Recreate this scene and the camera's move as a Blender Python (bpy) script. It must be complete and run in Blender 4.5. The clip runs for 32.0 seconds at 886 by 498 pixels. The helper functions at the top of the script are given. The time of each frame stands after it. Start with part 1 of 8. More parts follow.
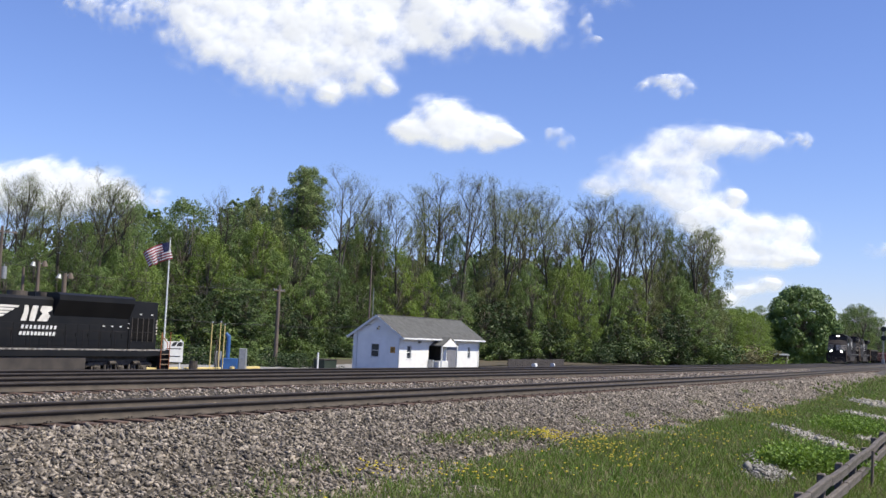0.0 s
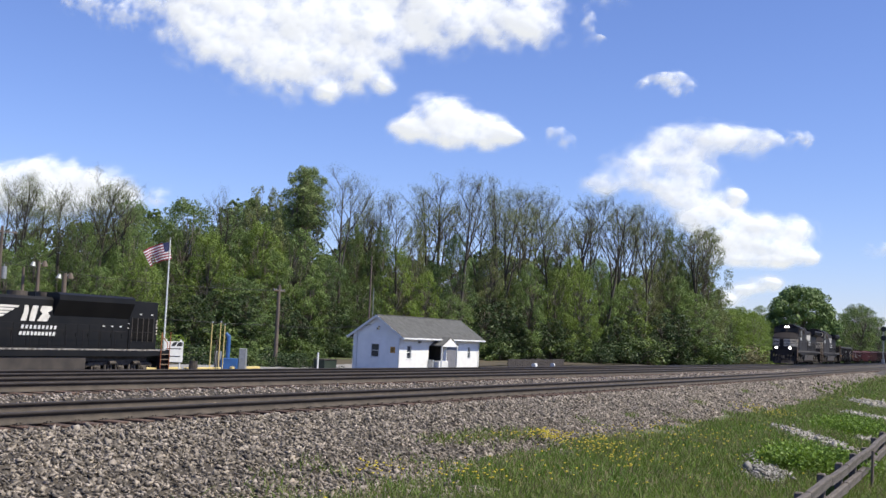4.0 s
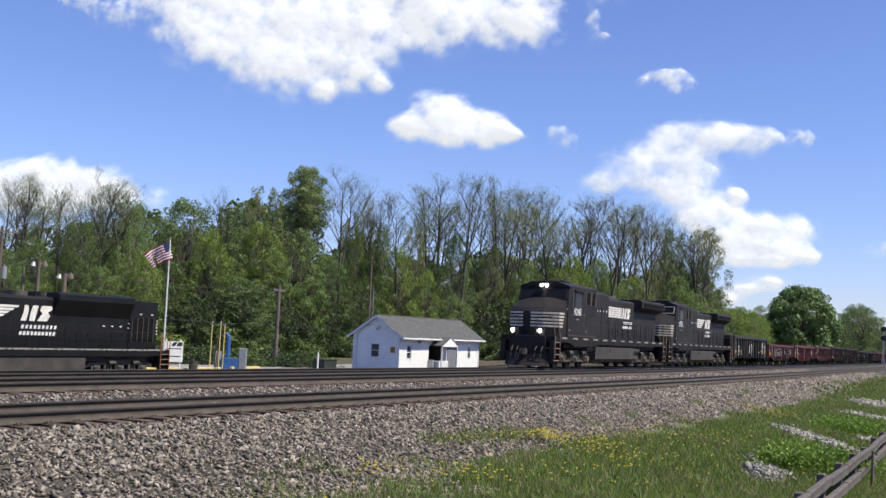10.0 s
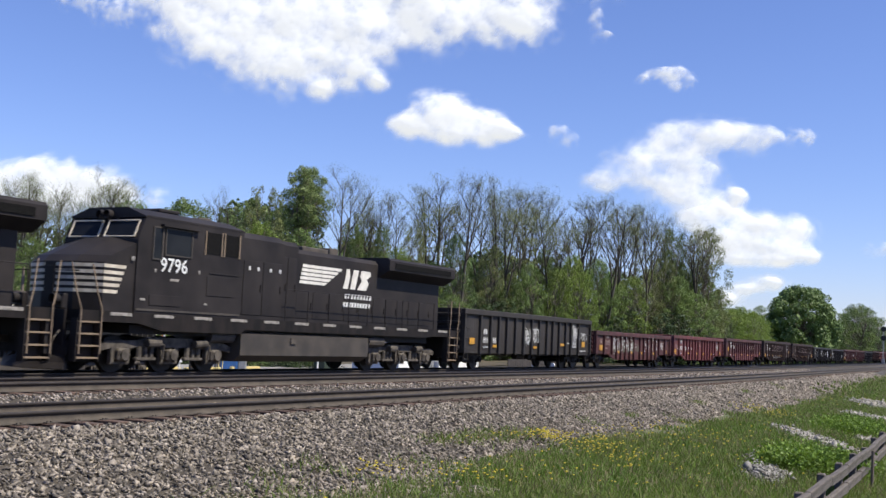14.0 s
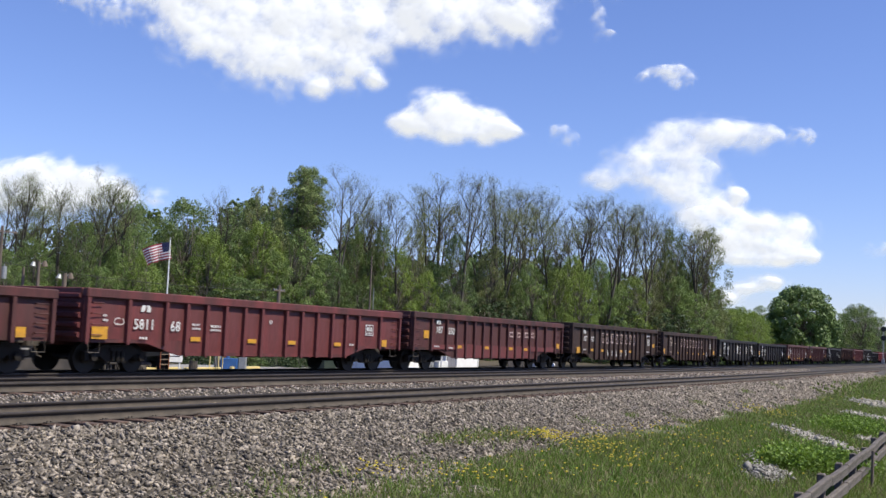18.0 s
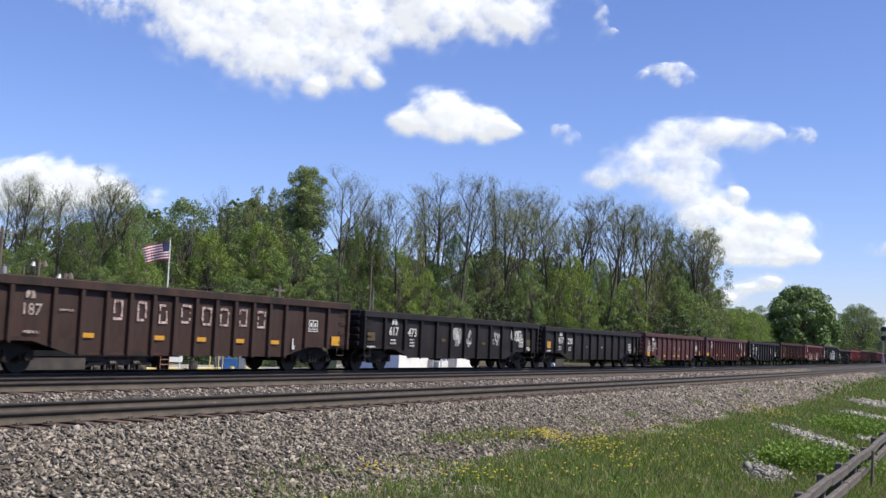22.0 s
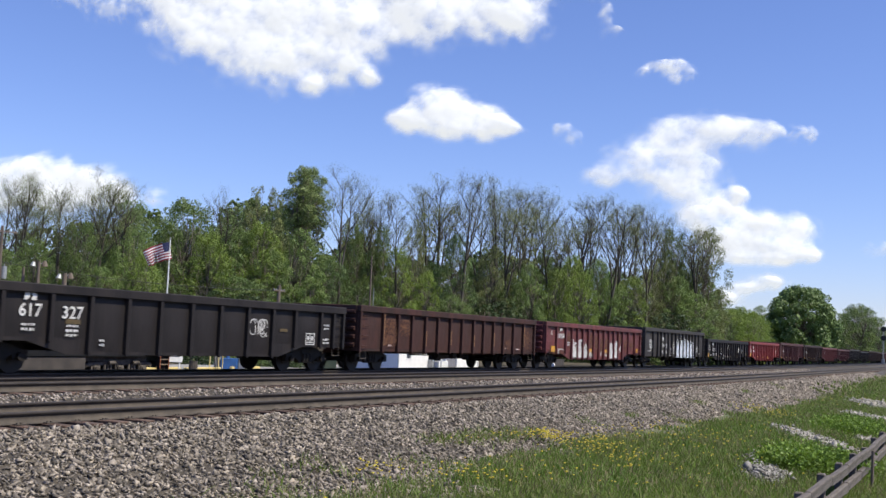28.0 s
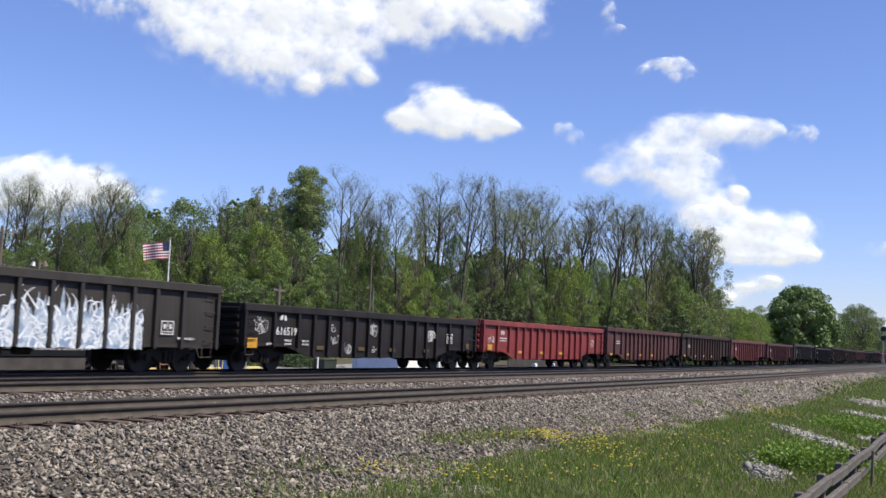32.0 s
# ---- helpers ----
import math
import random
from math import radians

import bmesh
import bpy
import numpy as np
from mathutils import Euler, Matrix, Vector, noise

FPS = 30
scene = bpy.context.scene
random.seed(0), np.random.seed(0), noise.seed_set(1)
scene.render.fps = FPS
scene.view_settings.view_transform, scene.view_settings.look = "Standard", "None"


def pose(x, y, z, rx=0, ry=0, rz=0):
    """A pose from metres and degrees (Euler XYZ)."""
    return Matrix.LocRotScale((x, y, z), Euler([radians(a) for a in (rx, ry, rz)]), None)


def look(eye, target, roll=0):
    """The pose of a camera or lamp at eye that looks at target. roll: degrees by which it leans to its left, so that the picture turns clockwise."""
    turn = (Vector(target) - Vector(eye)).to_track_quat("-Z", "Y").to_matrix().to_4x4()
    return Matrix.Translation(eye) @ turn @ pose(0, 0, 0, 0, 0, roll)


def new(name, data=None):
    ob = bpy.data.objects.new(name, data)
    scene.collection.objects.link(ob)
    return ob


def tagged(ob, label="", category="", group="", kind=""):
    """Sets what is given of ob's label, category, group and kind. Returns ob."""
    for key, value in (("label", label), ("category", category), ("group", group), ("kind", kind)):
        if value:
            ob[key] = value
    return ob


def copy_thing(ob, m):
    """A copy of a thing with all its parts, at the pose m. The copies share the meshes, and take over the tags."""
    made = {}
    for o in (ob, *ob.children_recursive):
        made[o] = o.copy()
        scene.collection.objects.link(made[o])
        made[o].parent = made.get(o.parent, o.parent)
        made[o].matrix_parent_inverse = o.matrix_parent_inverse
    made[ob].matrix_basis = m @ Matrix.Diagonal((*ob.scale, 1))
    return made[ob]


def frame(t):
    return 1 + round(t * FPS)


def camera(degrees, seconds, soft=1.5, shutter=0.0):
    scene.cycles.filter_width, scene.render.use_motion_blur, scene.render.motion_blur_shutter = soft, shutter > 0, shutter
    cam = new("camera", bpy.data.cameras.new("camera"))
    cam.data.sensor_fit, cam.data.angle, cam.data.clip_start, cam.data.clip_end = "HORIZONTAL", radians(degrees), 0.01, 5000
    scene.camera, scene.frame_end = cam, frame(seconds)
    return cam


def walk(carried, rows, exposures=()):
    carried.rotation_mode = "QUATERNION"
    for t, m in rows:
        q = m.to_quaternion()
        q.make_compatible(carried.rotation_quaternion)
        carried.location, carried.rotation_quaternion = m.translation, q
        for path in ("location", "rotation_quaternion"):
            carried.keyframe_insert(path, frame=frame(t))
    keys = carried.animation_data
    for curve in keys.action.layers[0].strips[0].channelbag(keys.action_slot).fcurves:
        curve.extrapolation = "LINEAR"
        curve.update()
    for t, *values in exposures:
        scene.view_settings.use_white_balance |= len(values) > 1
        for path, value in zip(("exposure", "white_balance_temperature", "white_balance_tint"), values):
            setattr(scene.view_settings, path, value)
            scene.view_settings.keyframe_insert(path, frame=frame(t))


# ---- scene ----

# ---------------- camera ----------------
EYE = (0.0, 0.0, 1.468)
PITCH, ROLL, FOV = 4.5333, 2.4813, 44.473
cam = camera(FOV, 32.0, soft=1.5, shutter=0.14)
AIM = look(EYE, (0, math.cos(radians(PITCH)), EYE[2] + math.sin(radians(PITCH))), ROLL)
walk(cam, [(0.0, AIM), (32.0, AIM)])

# ---------------- sky and sun ----------------
SUN_DIR = Vector((0.93, -0.37, 0)).normalized()
SUN_EL = radians(55)
world = bpy.data.worlds.new("sky")
scene.world = world
world.use_nodes = True
wn = world.node_tree.nodes
sky = wn.new("ShaderNodeTexSky")
sky.sky_type, sky.sun_disc = "NISHITA", False
sky.sun_elevation = SUN_EL
sky.sun_rotation = math.atan2(SUN_DIR.x, SUN_DIR.y)
sky.air_density, sky.dust_density, sky.ozone_density = 1.0, 0.2, 4.0
wn["Background"].inputs["Strength"].default_value = 0.112
deep = wn.new("ShaderNodeMix")
deep.data_type, deep.blend_type = "RGBA", "MULTIPLY"
deep.inputs[0].default_value, deep.inputs[7].default_value = 1.0, (0.86, 0.865, 1.18, 1)
world.node_tree.links.new(sky.outputs[0], deep.inputs[6])
world.node_tree.links.new(deep.outputs[2], wn["Background"].inputs["Color"])
sun = new("sun", bpy.data.lights.new("sun", "SUN"))
sun.data.energy, sun.data.angle, sun.data.color = 5.0, radians(0.53), (1.0, 0.93, 0.76)
sun_from = Vector((SUN_DIR.x * math.cos(SUN_EL), SUN_DIR.y * math.cos(SUN_EL), math.sin(SUN_EL)))
sun.matrix_world = look(sun_from * 100, (0, 0, 0))
scene.view_settings.exposure = 0.30

# ---------------- plan of the line ----------------
# s runs along the nearest track, lat across it (away from the road side), z over its rails
# two arcs that meet at s = JOIN
P0, HEAD, GRADE, JOIN = Vector((0, 29.1445, 0)), radians(60.828), -0.0024, 50.0
ARCS = []
for k, s0, h0 in ((0.000802, 0.0, HEAD), (0.000064, JOIN, HEAD + 0.000802 * JOIN)):
    if s0 == 0:
        c = P0 + Vector((-math.sin(h0), math.cos(h0), 0)) / k
    else:
        k1, c1 = ARCS[0][0], ARCS[0][3]
        joint = Vector((c1.x + math.sin(h0) / k1, c1.y - math.cos(h0) / k1, 0))
        c = joint + Vector((-math.sin(h0), math.cos(h0), 0)) / k
    ARCS.append((k, s0, h0, c))
TRACK_1, TRACK_2, TRACK_3, YARD = 0.0, 4.38, 9.59, 36.0
Z2, Z3, ZYARD = 0.132, 0.0, -2.1
GAUGE = 0.7525


def heading(s):
    k, s0, h0, c = ARCS[0 if s < JOIN else 1]
    return h0 + k * (s - s0)


def on(s, lat, z=0.0):
    k, s0, h0, c = ARCS[0 if s < JOIN else 1]
    a, r = h0 + k * (s - s0), 1 / k - lat
    return Vector((c.x + r * math.sin(a), c.y - r * math.cos(a), z + GRADE * s))


def plan(x, y):
    """The s and lat of a place."""
    j = (x - joint.x) * math.cos(ARCS[1][2]) + (y - joint.y) * math.sin(ARCS[1][2])
    k, s0, h0, c = ARCS[0 if j < 0 else 1]
    dx, dy = x - c.x, y - c.y
    a = math.atan2(dx, -dy)
    return s0 + (a - h0) / k, 1 / k - math.hypot(dx, dy)


def at(s, lat, z=0.0, turn=0.0):
    """A pose that stands at s, lat with its x axis along the line."""
    return Matrix.Translation(on(s, lat, z)) @ Matrix.Rotation(heading(s) + radians(turn), 4, "Z")


def smooth(a, b, x):
    t = min(1, max(0, (x - a) / (b - a)))
    return t * t * (3 - 2 * t)


def ground_z(x, y):
    """Height of the ground sheet."""
    s, lat = plan(x, y)
    sc = min(max(s, -300), 500)
    far = smooth(250, 600, math.hypot(x, y))
    z = -0.95 + 0.06 * min(0, max(lat + 4.0, -14)) - 0.25 * smooth(-6, -12, lat)
    z += (ZYARD + 0.95) * smooth(13.6, 17, lat)
    z += 3.0 * smooth(66, 120, lat) * (1 - smooth(30, 140, s))
    z += GRADE * sc * (1 - smooth(16, 30, lat))
    z += 0.05 * noise.noise((x * 0.35, y * 0.35, 0)) + 0.15 * noise.noise((x * 0.06, y * 0.06, 3))
    return z * (1 - far) - 2.6 * far

# ---------------- materials ----------------
def material(name, colour, other=None, rough=0.6, metal=0.0, scale=4.0, detail=6.0, bump=0.0, bump_scale=None,
             spread=(0.35, 0.65), speck=0.0, coat=0.0, trans=0.0, random_tone=0.0, island_tone=0.0, stretch=None, rough_var=0.1, gloss=0.5):
    """Two colours mixed by grain at two scales, with relief and uneven gloss."""
    m = bpy.data.materials.new(name)
    m.use_nodes = True
    t = m.node_tree
    n, li = t.nodes, t.links
    b = n["Principled BSDF"]
    other = other or tuple(c * 0.75 for c in colour)
    co = n.new("ShaderNodeTexCoord")
    src = co.outputs["Object"]
    if stretch:
        mp = n.new("ShaderNodeMapping")
        mp.inputs["Scale"].default_value = stretch
        li.new(src, mp.inputs[0])
        src = mp.outputs[0]
    big = n.new("ShaderNodeTexNoise")
    big.inputs["Scale"].default_value, big.inputs["Detail"].default_value = scale, detail
    li.new(src, big.inputs["Vector"])
    ramp = n.new("ShaderNodeMapRange")
    ramp.inputs[1].default_value, ramp.inputs[2].default_value = spread
    li.new(big.outputs[0], ramp.inputs[0])
    mix = n.new("ShaderNodeMix")
    mix.data_type = "RGBA"
    mix.inputs[6].default_value, mix.inputs[7].default_value = (*colour, 1), (*other, 1)
    li.new(ramp.outputs[0], mix.inputs[0])
    out = mix.outputs[2]
    fine = n.new("ShaderNodeTexNoise")
    fine.inputs["Scale"].default_value, fine.inputs["Detail"].default_value = (bump_scale or scale * 9), 4
    li.new(src, fine.inputs["Vector"])

    def tone(value, amount, colour_in):
        hs = n.new("ShaderNodeHueSaturation")
        r = n.new("ShaderNodeMapRange")
        r.inputs[3].default_value, r.inputs[4].default_value = 1 - amount, 1 + amount
        li.new(value, r.inputs[0])
        li.new(r.outputs[0], hs.inputs["Value"])
        li.new(colour_in, hs.inputs["Color"])
        return hs.outputs[0]

    if speck:
        out = tone(fine.outputs[0], speck, out)
    if random_tone:
        out = tone(n.new("ShaderNodeObjectInfo").outputs["Random"], random_tone, out)
    if island_tone:
        out = tone(n.new("ShaderNodeNewGeometry").outputs["Random Per Island"], island_tone, out)
    li.new(out, b.inputs["Base Color"])
    rr = n.new("ShaderNodeMapRange")
    rr.inputs[3].default_value, rr.inputs[4].default_value = max(0.02, rough - rough_var), min(1, rough + rough_var)
    li.new(big.outputs[0], rr.inputs[0])
    li.new(rr.outputs[0], b.inputs["Roughness"])
    b.inputs["Metallic"].default_value = metal
    b.inputs["Specular IOR Level"].default_value = gloss
    b.inputs["Coat Weight"].default_value = coat
    if bump:
        bp = n.new("ShaderNodeBump")
        bp.inputs["Strength"].default_value, bp.inputs["Distance"].default_value = min(1, bump), 0.02
        li.new(fine.outputs[0], bp.inputs["Height"])
        li.new(bp.outputs[0], b.inputs["Normal"])
    if trans:
        tr = n.new("ShaderNodeBsdfTranslucent")
        ad = n.new("ShaderNodeMixShader")
        ad.inputs[0].default_value = trans
        li.new(out, tr.inputs[0])
        li.new(b.outputs[0], ad.inputs[1])
        li.new(tr.outputs[0], ad.inputs[2])
        li.new(ad.outputs[0], n["Material Output"].inputs[0])
    return m


def glowing(name, colour, strength):
    m = bpy.data.materials.new(name)
    m.use_nodes = True
    b = m.node_tree.nodes["Principled BSDF"]
    b.inputs["Base Color"].default_value = (*colour, 1)
    b.inputs["Emission Color"].default_value = (*colour, 1)
    b.inputs["Emission Strength"].default_value = strength
    return m


M_GRASS_SOIL = material("grass_soil", (0.082, 0.1025, 0.0328), (0.1148, 0.1148, 0.0492), 0.95, scale=0.5, bump=0.5, bump_scale=30, speck=0.5)
# bed colour set well below the stones, to hold the shade in their gaps
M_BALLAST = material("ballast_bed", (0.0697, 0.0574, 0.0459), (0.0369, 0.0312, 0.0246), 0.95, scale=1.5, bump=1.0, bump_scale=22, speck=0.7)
M_STONE = material("ballast_stone", (0.2747, 0.2353, 0.1968), (0.1353, 0.1164, 0.0976), 0.9, scale=5, bump=0.3, island_tone=0.65)
M_RUST = material("rusty_rail", (0.0804, 0.064, 0.0492), (0.0508, 0.041, 0.0328), 0.8, scale=3, bump=0.3, speck=0.3)
M_RAILHEAD_SHADE = material("worn_head_with_web_shade", (0.0279, 0.0238, 0.0221), (0.0451, 0.0377, 0.0344), 0.55, gloss=0.25, scale=2)
M_TIE = material("weathered_tie", (0.0861, 0.0476, 0.0328), (0.1066, 0.0738, 0.0574), 0.9, scale=2.5, bump=0.6, bump_scale=30, stretch=(6, 1, 6), random_tone=0.25)
M_BLACK = material("black_paint", (0.0172, 0.0148, 0.0150), (0.0325, 0.0278, 0.0275), 0.58, gloss=0.16, scale=0.8, speck=0.2, bump=0.08, bump_scale=2.2)
M_BLACK_CLEAN = material("clean_black_paint", (0.0078, 0.0078, 0.0083), (0.0129, 0.0124, 0.012), 0.45, gloss=0.25, scale=0.8, bump=0.06, bump_scale=2.2)
M_UNDER = material("grimy_steel", (0.0394, 0.0328, 0.0279), (0.0861, 0.0705, 0.0574), 0.75, scale=3, bump=0.2)
M_TANK = material("dusty_tank", (0.0361, 0.0303, 0.0262), (0.064, 0.0533, 0.0451), 0.7, scale=1.5)
M_WHITE = material("white_paint", (0.736, 0.736, 0.7268), (0.644, 0.644, 0.6348), 0.5, scale=3)
M_SIDING = material("white_siding", (0.82, 0.81, 0.79), (0.76, 0.75, 0.73), 0.55, scale=1.5)
M_SHINGLE = material("grey_shingle", (0.1025, 0.1025, 0.1), (0.0738, 0.0738, 0.0722), 0.9, scale=2, bump=0.4, speck=0.4)
M_GLASS = material("dark_glass", (0.012, 0.014, 0.018), (0.02, 0.022, 0.026), 0.10, gloss=0.06, scale=1, rough_var=0.03)
# pane colour lifted towards the grey-blue of mirrored sky
M_PANE = material("window_pane", (0.045, 0.05, 0.062), (0.06, 0.066, 0.08), 0.08, gloss=0.6, scale=1, rough_var=0.03)
M_BARK = material("grey_bark", (0.1722, 0.1476, 0.123), (0.1066, 0.0902, 0.0738), 0.9, scale=6, bump=0.7, stretch=(1, 1, 0.2))
M_LEAF = material("spring_leaf", (0.1821, 0.2588, 0.0576), (0.1175, 0.1821, 0.0468), 0.55, scale=0.4, trans=0.22, island_tone=0.15, random_tone=0.22)
M_LEAF_DARK = material("dark_leaf", (0.1120, 0.1651, 0.0310), (0.0720, 0.1120, 0.0250), 0.55, scale=0.4, trans=0.18, island_tone=0.2, random_tone=0.15)
M_LEAF_OLIVE = material("young_leaf", (0.2037, 0.2274, 0.0758), (0.1469, 0.1753, 0.0568), 0.6, scale=0.4, trans=0.28, island_tone=0.2, random_tone=0.15)
M_ASPHALT = material("pale_asphalt", (0.2788, 0.2706, 0.2624), (0.2214, 0.2132, 0.205), 0.9, scale=0.8, bump=0.2, speck=0.2)


# ---------------- mesh helpers ----------------
class Build:
    """Collects plain shapes into one mesh."""

    def __init__(self):
        self.v, self.f = [], []

    def add(self, verts, faces, m=None):
        k = len(self.v)
        self.v += [tuple(m @ Vector(p)) for p in verts] if m else [tuple(p) for p in verts]
        self.f += [tuple(i + k for i in f) for f in faces]
        return self

    def box(self, x0, x1, y0, y1, z0, z1, m=None, bevel=0.0):
        if bevel:
            b = min(bevel, (x1 - x0) / 3, (y1 - y0) / 3, (z1 - z0) / 3)
            V, F = [], []
            for sx in (0, 1):
                for sy in (0, 1):
                    for sz in (0, 1):
                        X, Y, Z = (x1 if sx else x0), (y1 if sy else y0), (z1 if sz else z0)
                        bx, by, bz = (-b if sx else b), (-b if sy else b), (-b if sz else b)
                        V += [(X, Y + by, Z + bz), (X + bx, Y, Z + bz), (X + bx, Y + by, Z)]
            idx = lambda sx, sy, sz, a: (sx * 4 + sy * 2 + sz) * 3 + a
            for a in range(3):
                for side in (0, 1):
                    o = [(0, 0), (1, 0), (1, 1), (0, 1)]
                    q = []
                    for u, w in o:
                        c = [0, 0, 0]
                        c[a], c[(a + 1) % 3], c[(a + 2) % 3] = side, u, w
                        q.append(idx(*c, a))
                    F.append(tuple(q if side else q[::-1]))
            for a in range(3):
                p, r = (a + 1) % 3, (a + 2) % 3
                for u in (0, 1):
                    for w in (0, 1):
                        c0, c1 = [0, 0, 0], [0, 0, 0]
                        c0[p] = c1[p] = u
                        c0[r] = c1[r] = w
                        c1[a] = 1
                        q = (idx(*c0, p), idx(*c1, p), idx(*c1, r), idx(*c0, r))
                        F.append(q if u == w else q[::-1])
            for sx in (0, 1):
                for sy in (0, 1):
                    for sz in (0, 1):
                        q = tuple(idx(sx, sy, sz, a) for a in range(3))
                        F.append(q if (sx + sy + sz) % 2 else q[::-1])
            return self.add(V, F, m)
        V = [(x, y, z) for x in (x0, x1) for y in (y0, y1) for z in (z0, z1)]
        F = [(0, 1, 3, 2), (4, 6, 7, 5), (0, 4, 5, 1), (2, 3, 7, 6), (0, 2, 6, 4), (1, 5, 7, 3)]
        return self.add(V, F, m)

    def prism(self, outline, a, b, axis="y", m=None):
        """An outline of (u, v) drawn out from a to b along an axis; u, v are the other two axes in order."""
        n = len(outline)
        put = {"x": lambda u, v, w: (w, u, v), "y": lambda u, v, w: (u, w, v), "z": lambda u, v, w: (u, v, w)}[axis]
        V = [put(u, v, a) for u, v in outline] + [put(u, v, b) for u, v in outline]
        F = [(i, (i + 1) % n, n + (i + 1) % n, n + i) for i in range(n)] + [tuple(range(n))[::-1], tuple(range(n, 2 * n))]
        return self.add(V, F, m)

    def tube(self, path, r, sides=6, r2=None):
        """A round bar along points, tapering to r2."""
        path = [Vector(p) for p in path]
        r2 = r if r2 is None else r2
        V, F = [], []
        for i, p in enumerate(path):
            d = (path[min(i + 1, len(path) - 1)] - path[max(i - 1, 0)]).normalized()
            up = Vector((0, 0, 1)) if abs(d.z) < 0.95 else Vector((1, 0, 0))
            a = d.cross(up).normalized()
            b = d.cross(a)
            rad = r + (r2 - r) * i / max(1, len(path) - 1)
            V += [p + rad * (math.cos(2 * math.pi * j / sides) * a + math.sin(2 * math.pi * j / sides) * b) for j in range(sides)]
        for i in range(len(path) - 1):
            for j in range(sides):
                q = (j + 1) % sides
                F.append((i * sides + j, i * sides + q, (i + 1) * sides + q, (i + 1) * sides + j))
        F += [tuple(range(sides))[::-1], tuple(range((len(path) - 1) * sides, len(path) * sides))]
        return self.add(V, F)

    def disc(self, c, r, w, axis="y", sides=16):
        c = Vector(c)
        d = {"x": Vector((1, 0, 0)), "y": Vector((0, 1, 0)), "z": Vector((0, 0, 1))}[axis]
        return self.tube([c - d * w / 2, c + d * w / 2], r, sides)

    def mesh(self, name, mats, smooth_faces=False):
        me = bpy.data.meshes.new(name)
        me.from_pydata(self.v, [], self.f)
        for mt in (mats if isinstance(mats, (list, tuple)) else [mats]):
            me.materials.append(mt)
        bm = bmesh.new()
        bm.from_mesh(me)
        bmesh.ops.recalc_face_normals(bm, faces=bm.faces)
        bm.to_mesh(me)
        bm.free()
        if smooth_faces:
            me.shade_smooth()
        return me


def part(name, build, mat, parent=None, label="", pos=None, smooth_faces=False):
    """Links a shape as one mesh object under a thing or a part."""
    ob = new(name, build if isinstance(build, bpy.types.Mesh) else build.mesh(name, mat, smooth_faces))
    if parent:
        ob.parent = parent
    if pos is not None:
        ob.matrix_basis = pos if isinstance(pos, Matrix) else Matrix.Translation(pos)
    if label:
        ob["label"] = label
    return ob


def thing(name, m, label, category, group="", kind=""):
    ob = new(name)
    ob.empty_display_size = 0.2
    ob.matrix_basis = m
    return tagged(ob, label, category, group, kind)


def big_mesh(name, verts, faces, mats, index=None, smooth_faces=False):
    """A mesh from arrays: verts (n, 3), faces (m, k)."""
    verts, faces = np.asarray(verts, np.float32), np.asarray(faces, np.int32)
    me = bpy.data.meshes.new(name)
    me.vertices.add(len(verts))
    me.vertices.foreach_set("co", verts.ravel())
    k = faces.shape[1]
    me.loops.add(faces.size)
    me.loops.foreach_set("vertex_index", faces.ravel())
    me.polygons.add(len(faces))
    me.polygons.foreach_set("loop_start", np.arange(0, faces.size, k, dtype=np.int32))
    for mt in (mats if isinstance(mats, (list, tuple)) else [mats]):
        me.materials.append(mt)
    if index is not None:
        me.polygons.foreach_set("material_index", np.asarray(index, np.int32))
    me.update(calc_edges=True)
    if smooth_faces:
        me.shade_smooth()
    return me

# ---------------- ground, ballast, rails ----------------
def axis_steps(spans):
    out = []
    for a, b, step in spans:
        n = max(1, round((b - a) / step))
        out += [a + (b - a) * i / n for i in range(n)]
    return out + [spans[-1][1]]


def build_ground():
    xs = axis_steps([(-4000, -600, 400), (-600, -120, 40), (-120, -30, 6), (-30, 60, 1.0), (60, 200, 5), (200, 800, 50), (800, 4500, 400)])
    ys = axis_steps([(-4000, -400, 400), (-400, -40, 40), (-40, 0, 4), (0, 70, 1.0), (70, 300, 5), (300, 900, 50), (900, 4800, 400)])
    V = [(x, y, ground_z(x, y)) for x in xs for y in ys]
    n = len(ys)
    F = [(i * n + j, (i + 1) * n + j, (i + 1) * n + j + 1, i * n + j + 1) for i in range(len(xs) - 1) for j in range(n - 1)]
    ob = new("ground", big_mesh("ground", V, F, M_GRASS_SOIL, smooth_faces=True))
    return tagged(ob, "rough green and straw-coloured grass ground beside the railway", "ground", kind="structure")


def swept(name, outline, s_list, mat, smooth_faces=False):
    """A band whose cross-section (lat, z) follows the line."""
    m = len(outline)
    V = [on(s, la, z) for s in s_list for la, z in outline]
    F = [(i * m + j, i * m + j + 1, (i + 1) * m + j + 1, (i + 1) * m + j) for i in range(len(s_list) - 1) for j in range(m - 1)]
    return big_mesh(name, V, F, mat, smooth_faces=smooth_faces)


S_LINE = axis_steps([(-140, -30, 5), (-30, 60, 1.5), (60, 300, 6), (300, 700, 25)])
build_ground()
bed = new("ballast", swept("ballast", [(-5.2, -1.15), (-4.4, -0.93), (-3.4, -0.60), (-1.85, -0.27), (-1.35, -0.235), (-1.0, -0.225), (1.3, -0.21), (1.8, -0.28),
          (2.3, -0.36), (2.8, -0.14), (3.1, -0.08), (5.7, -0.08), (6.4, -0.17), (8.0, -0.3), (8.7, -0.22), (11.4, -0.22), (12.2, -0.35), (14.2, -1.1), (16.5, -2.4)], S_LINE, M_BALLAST))
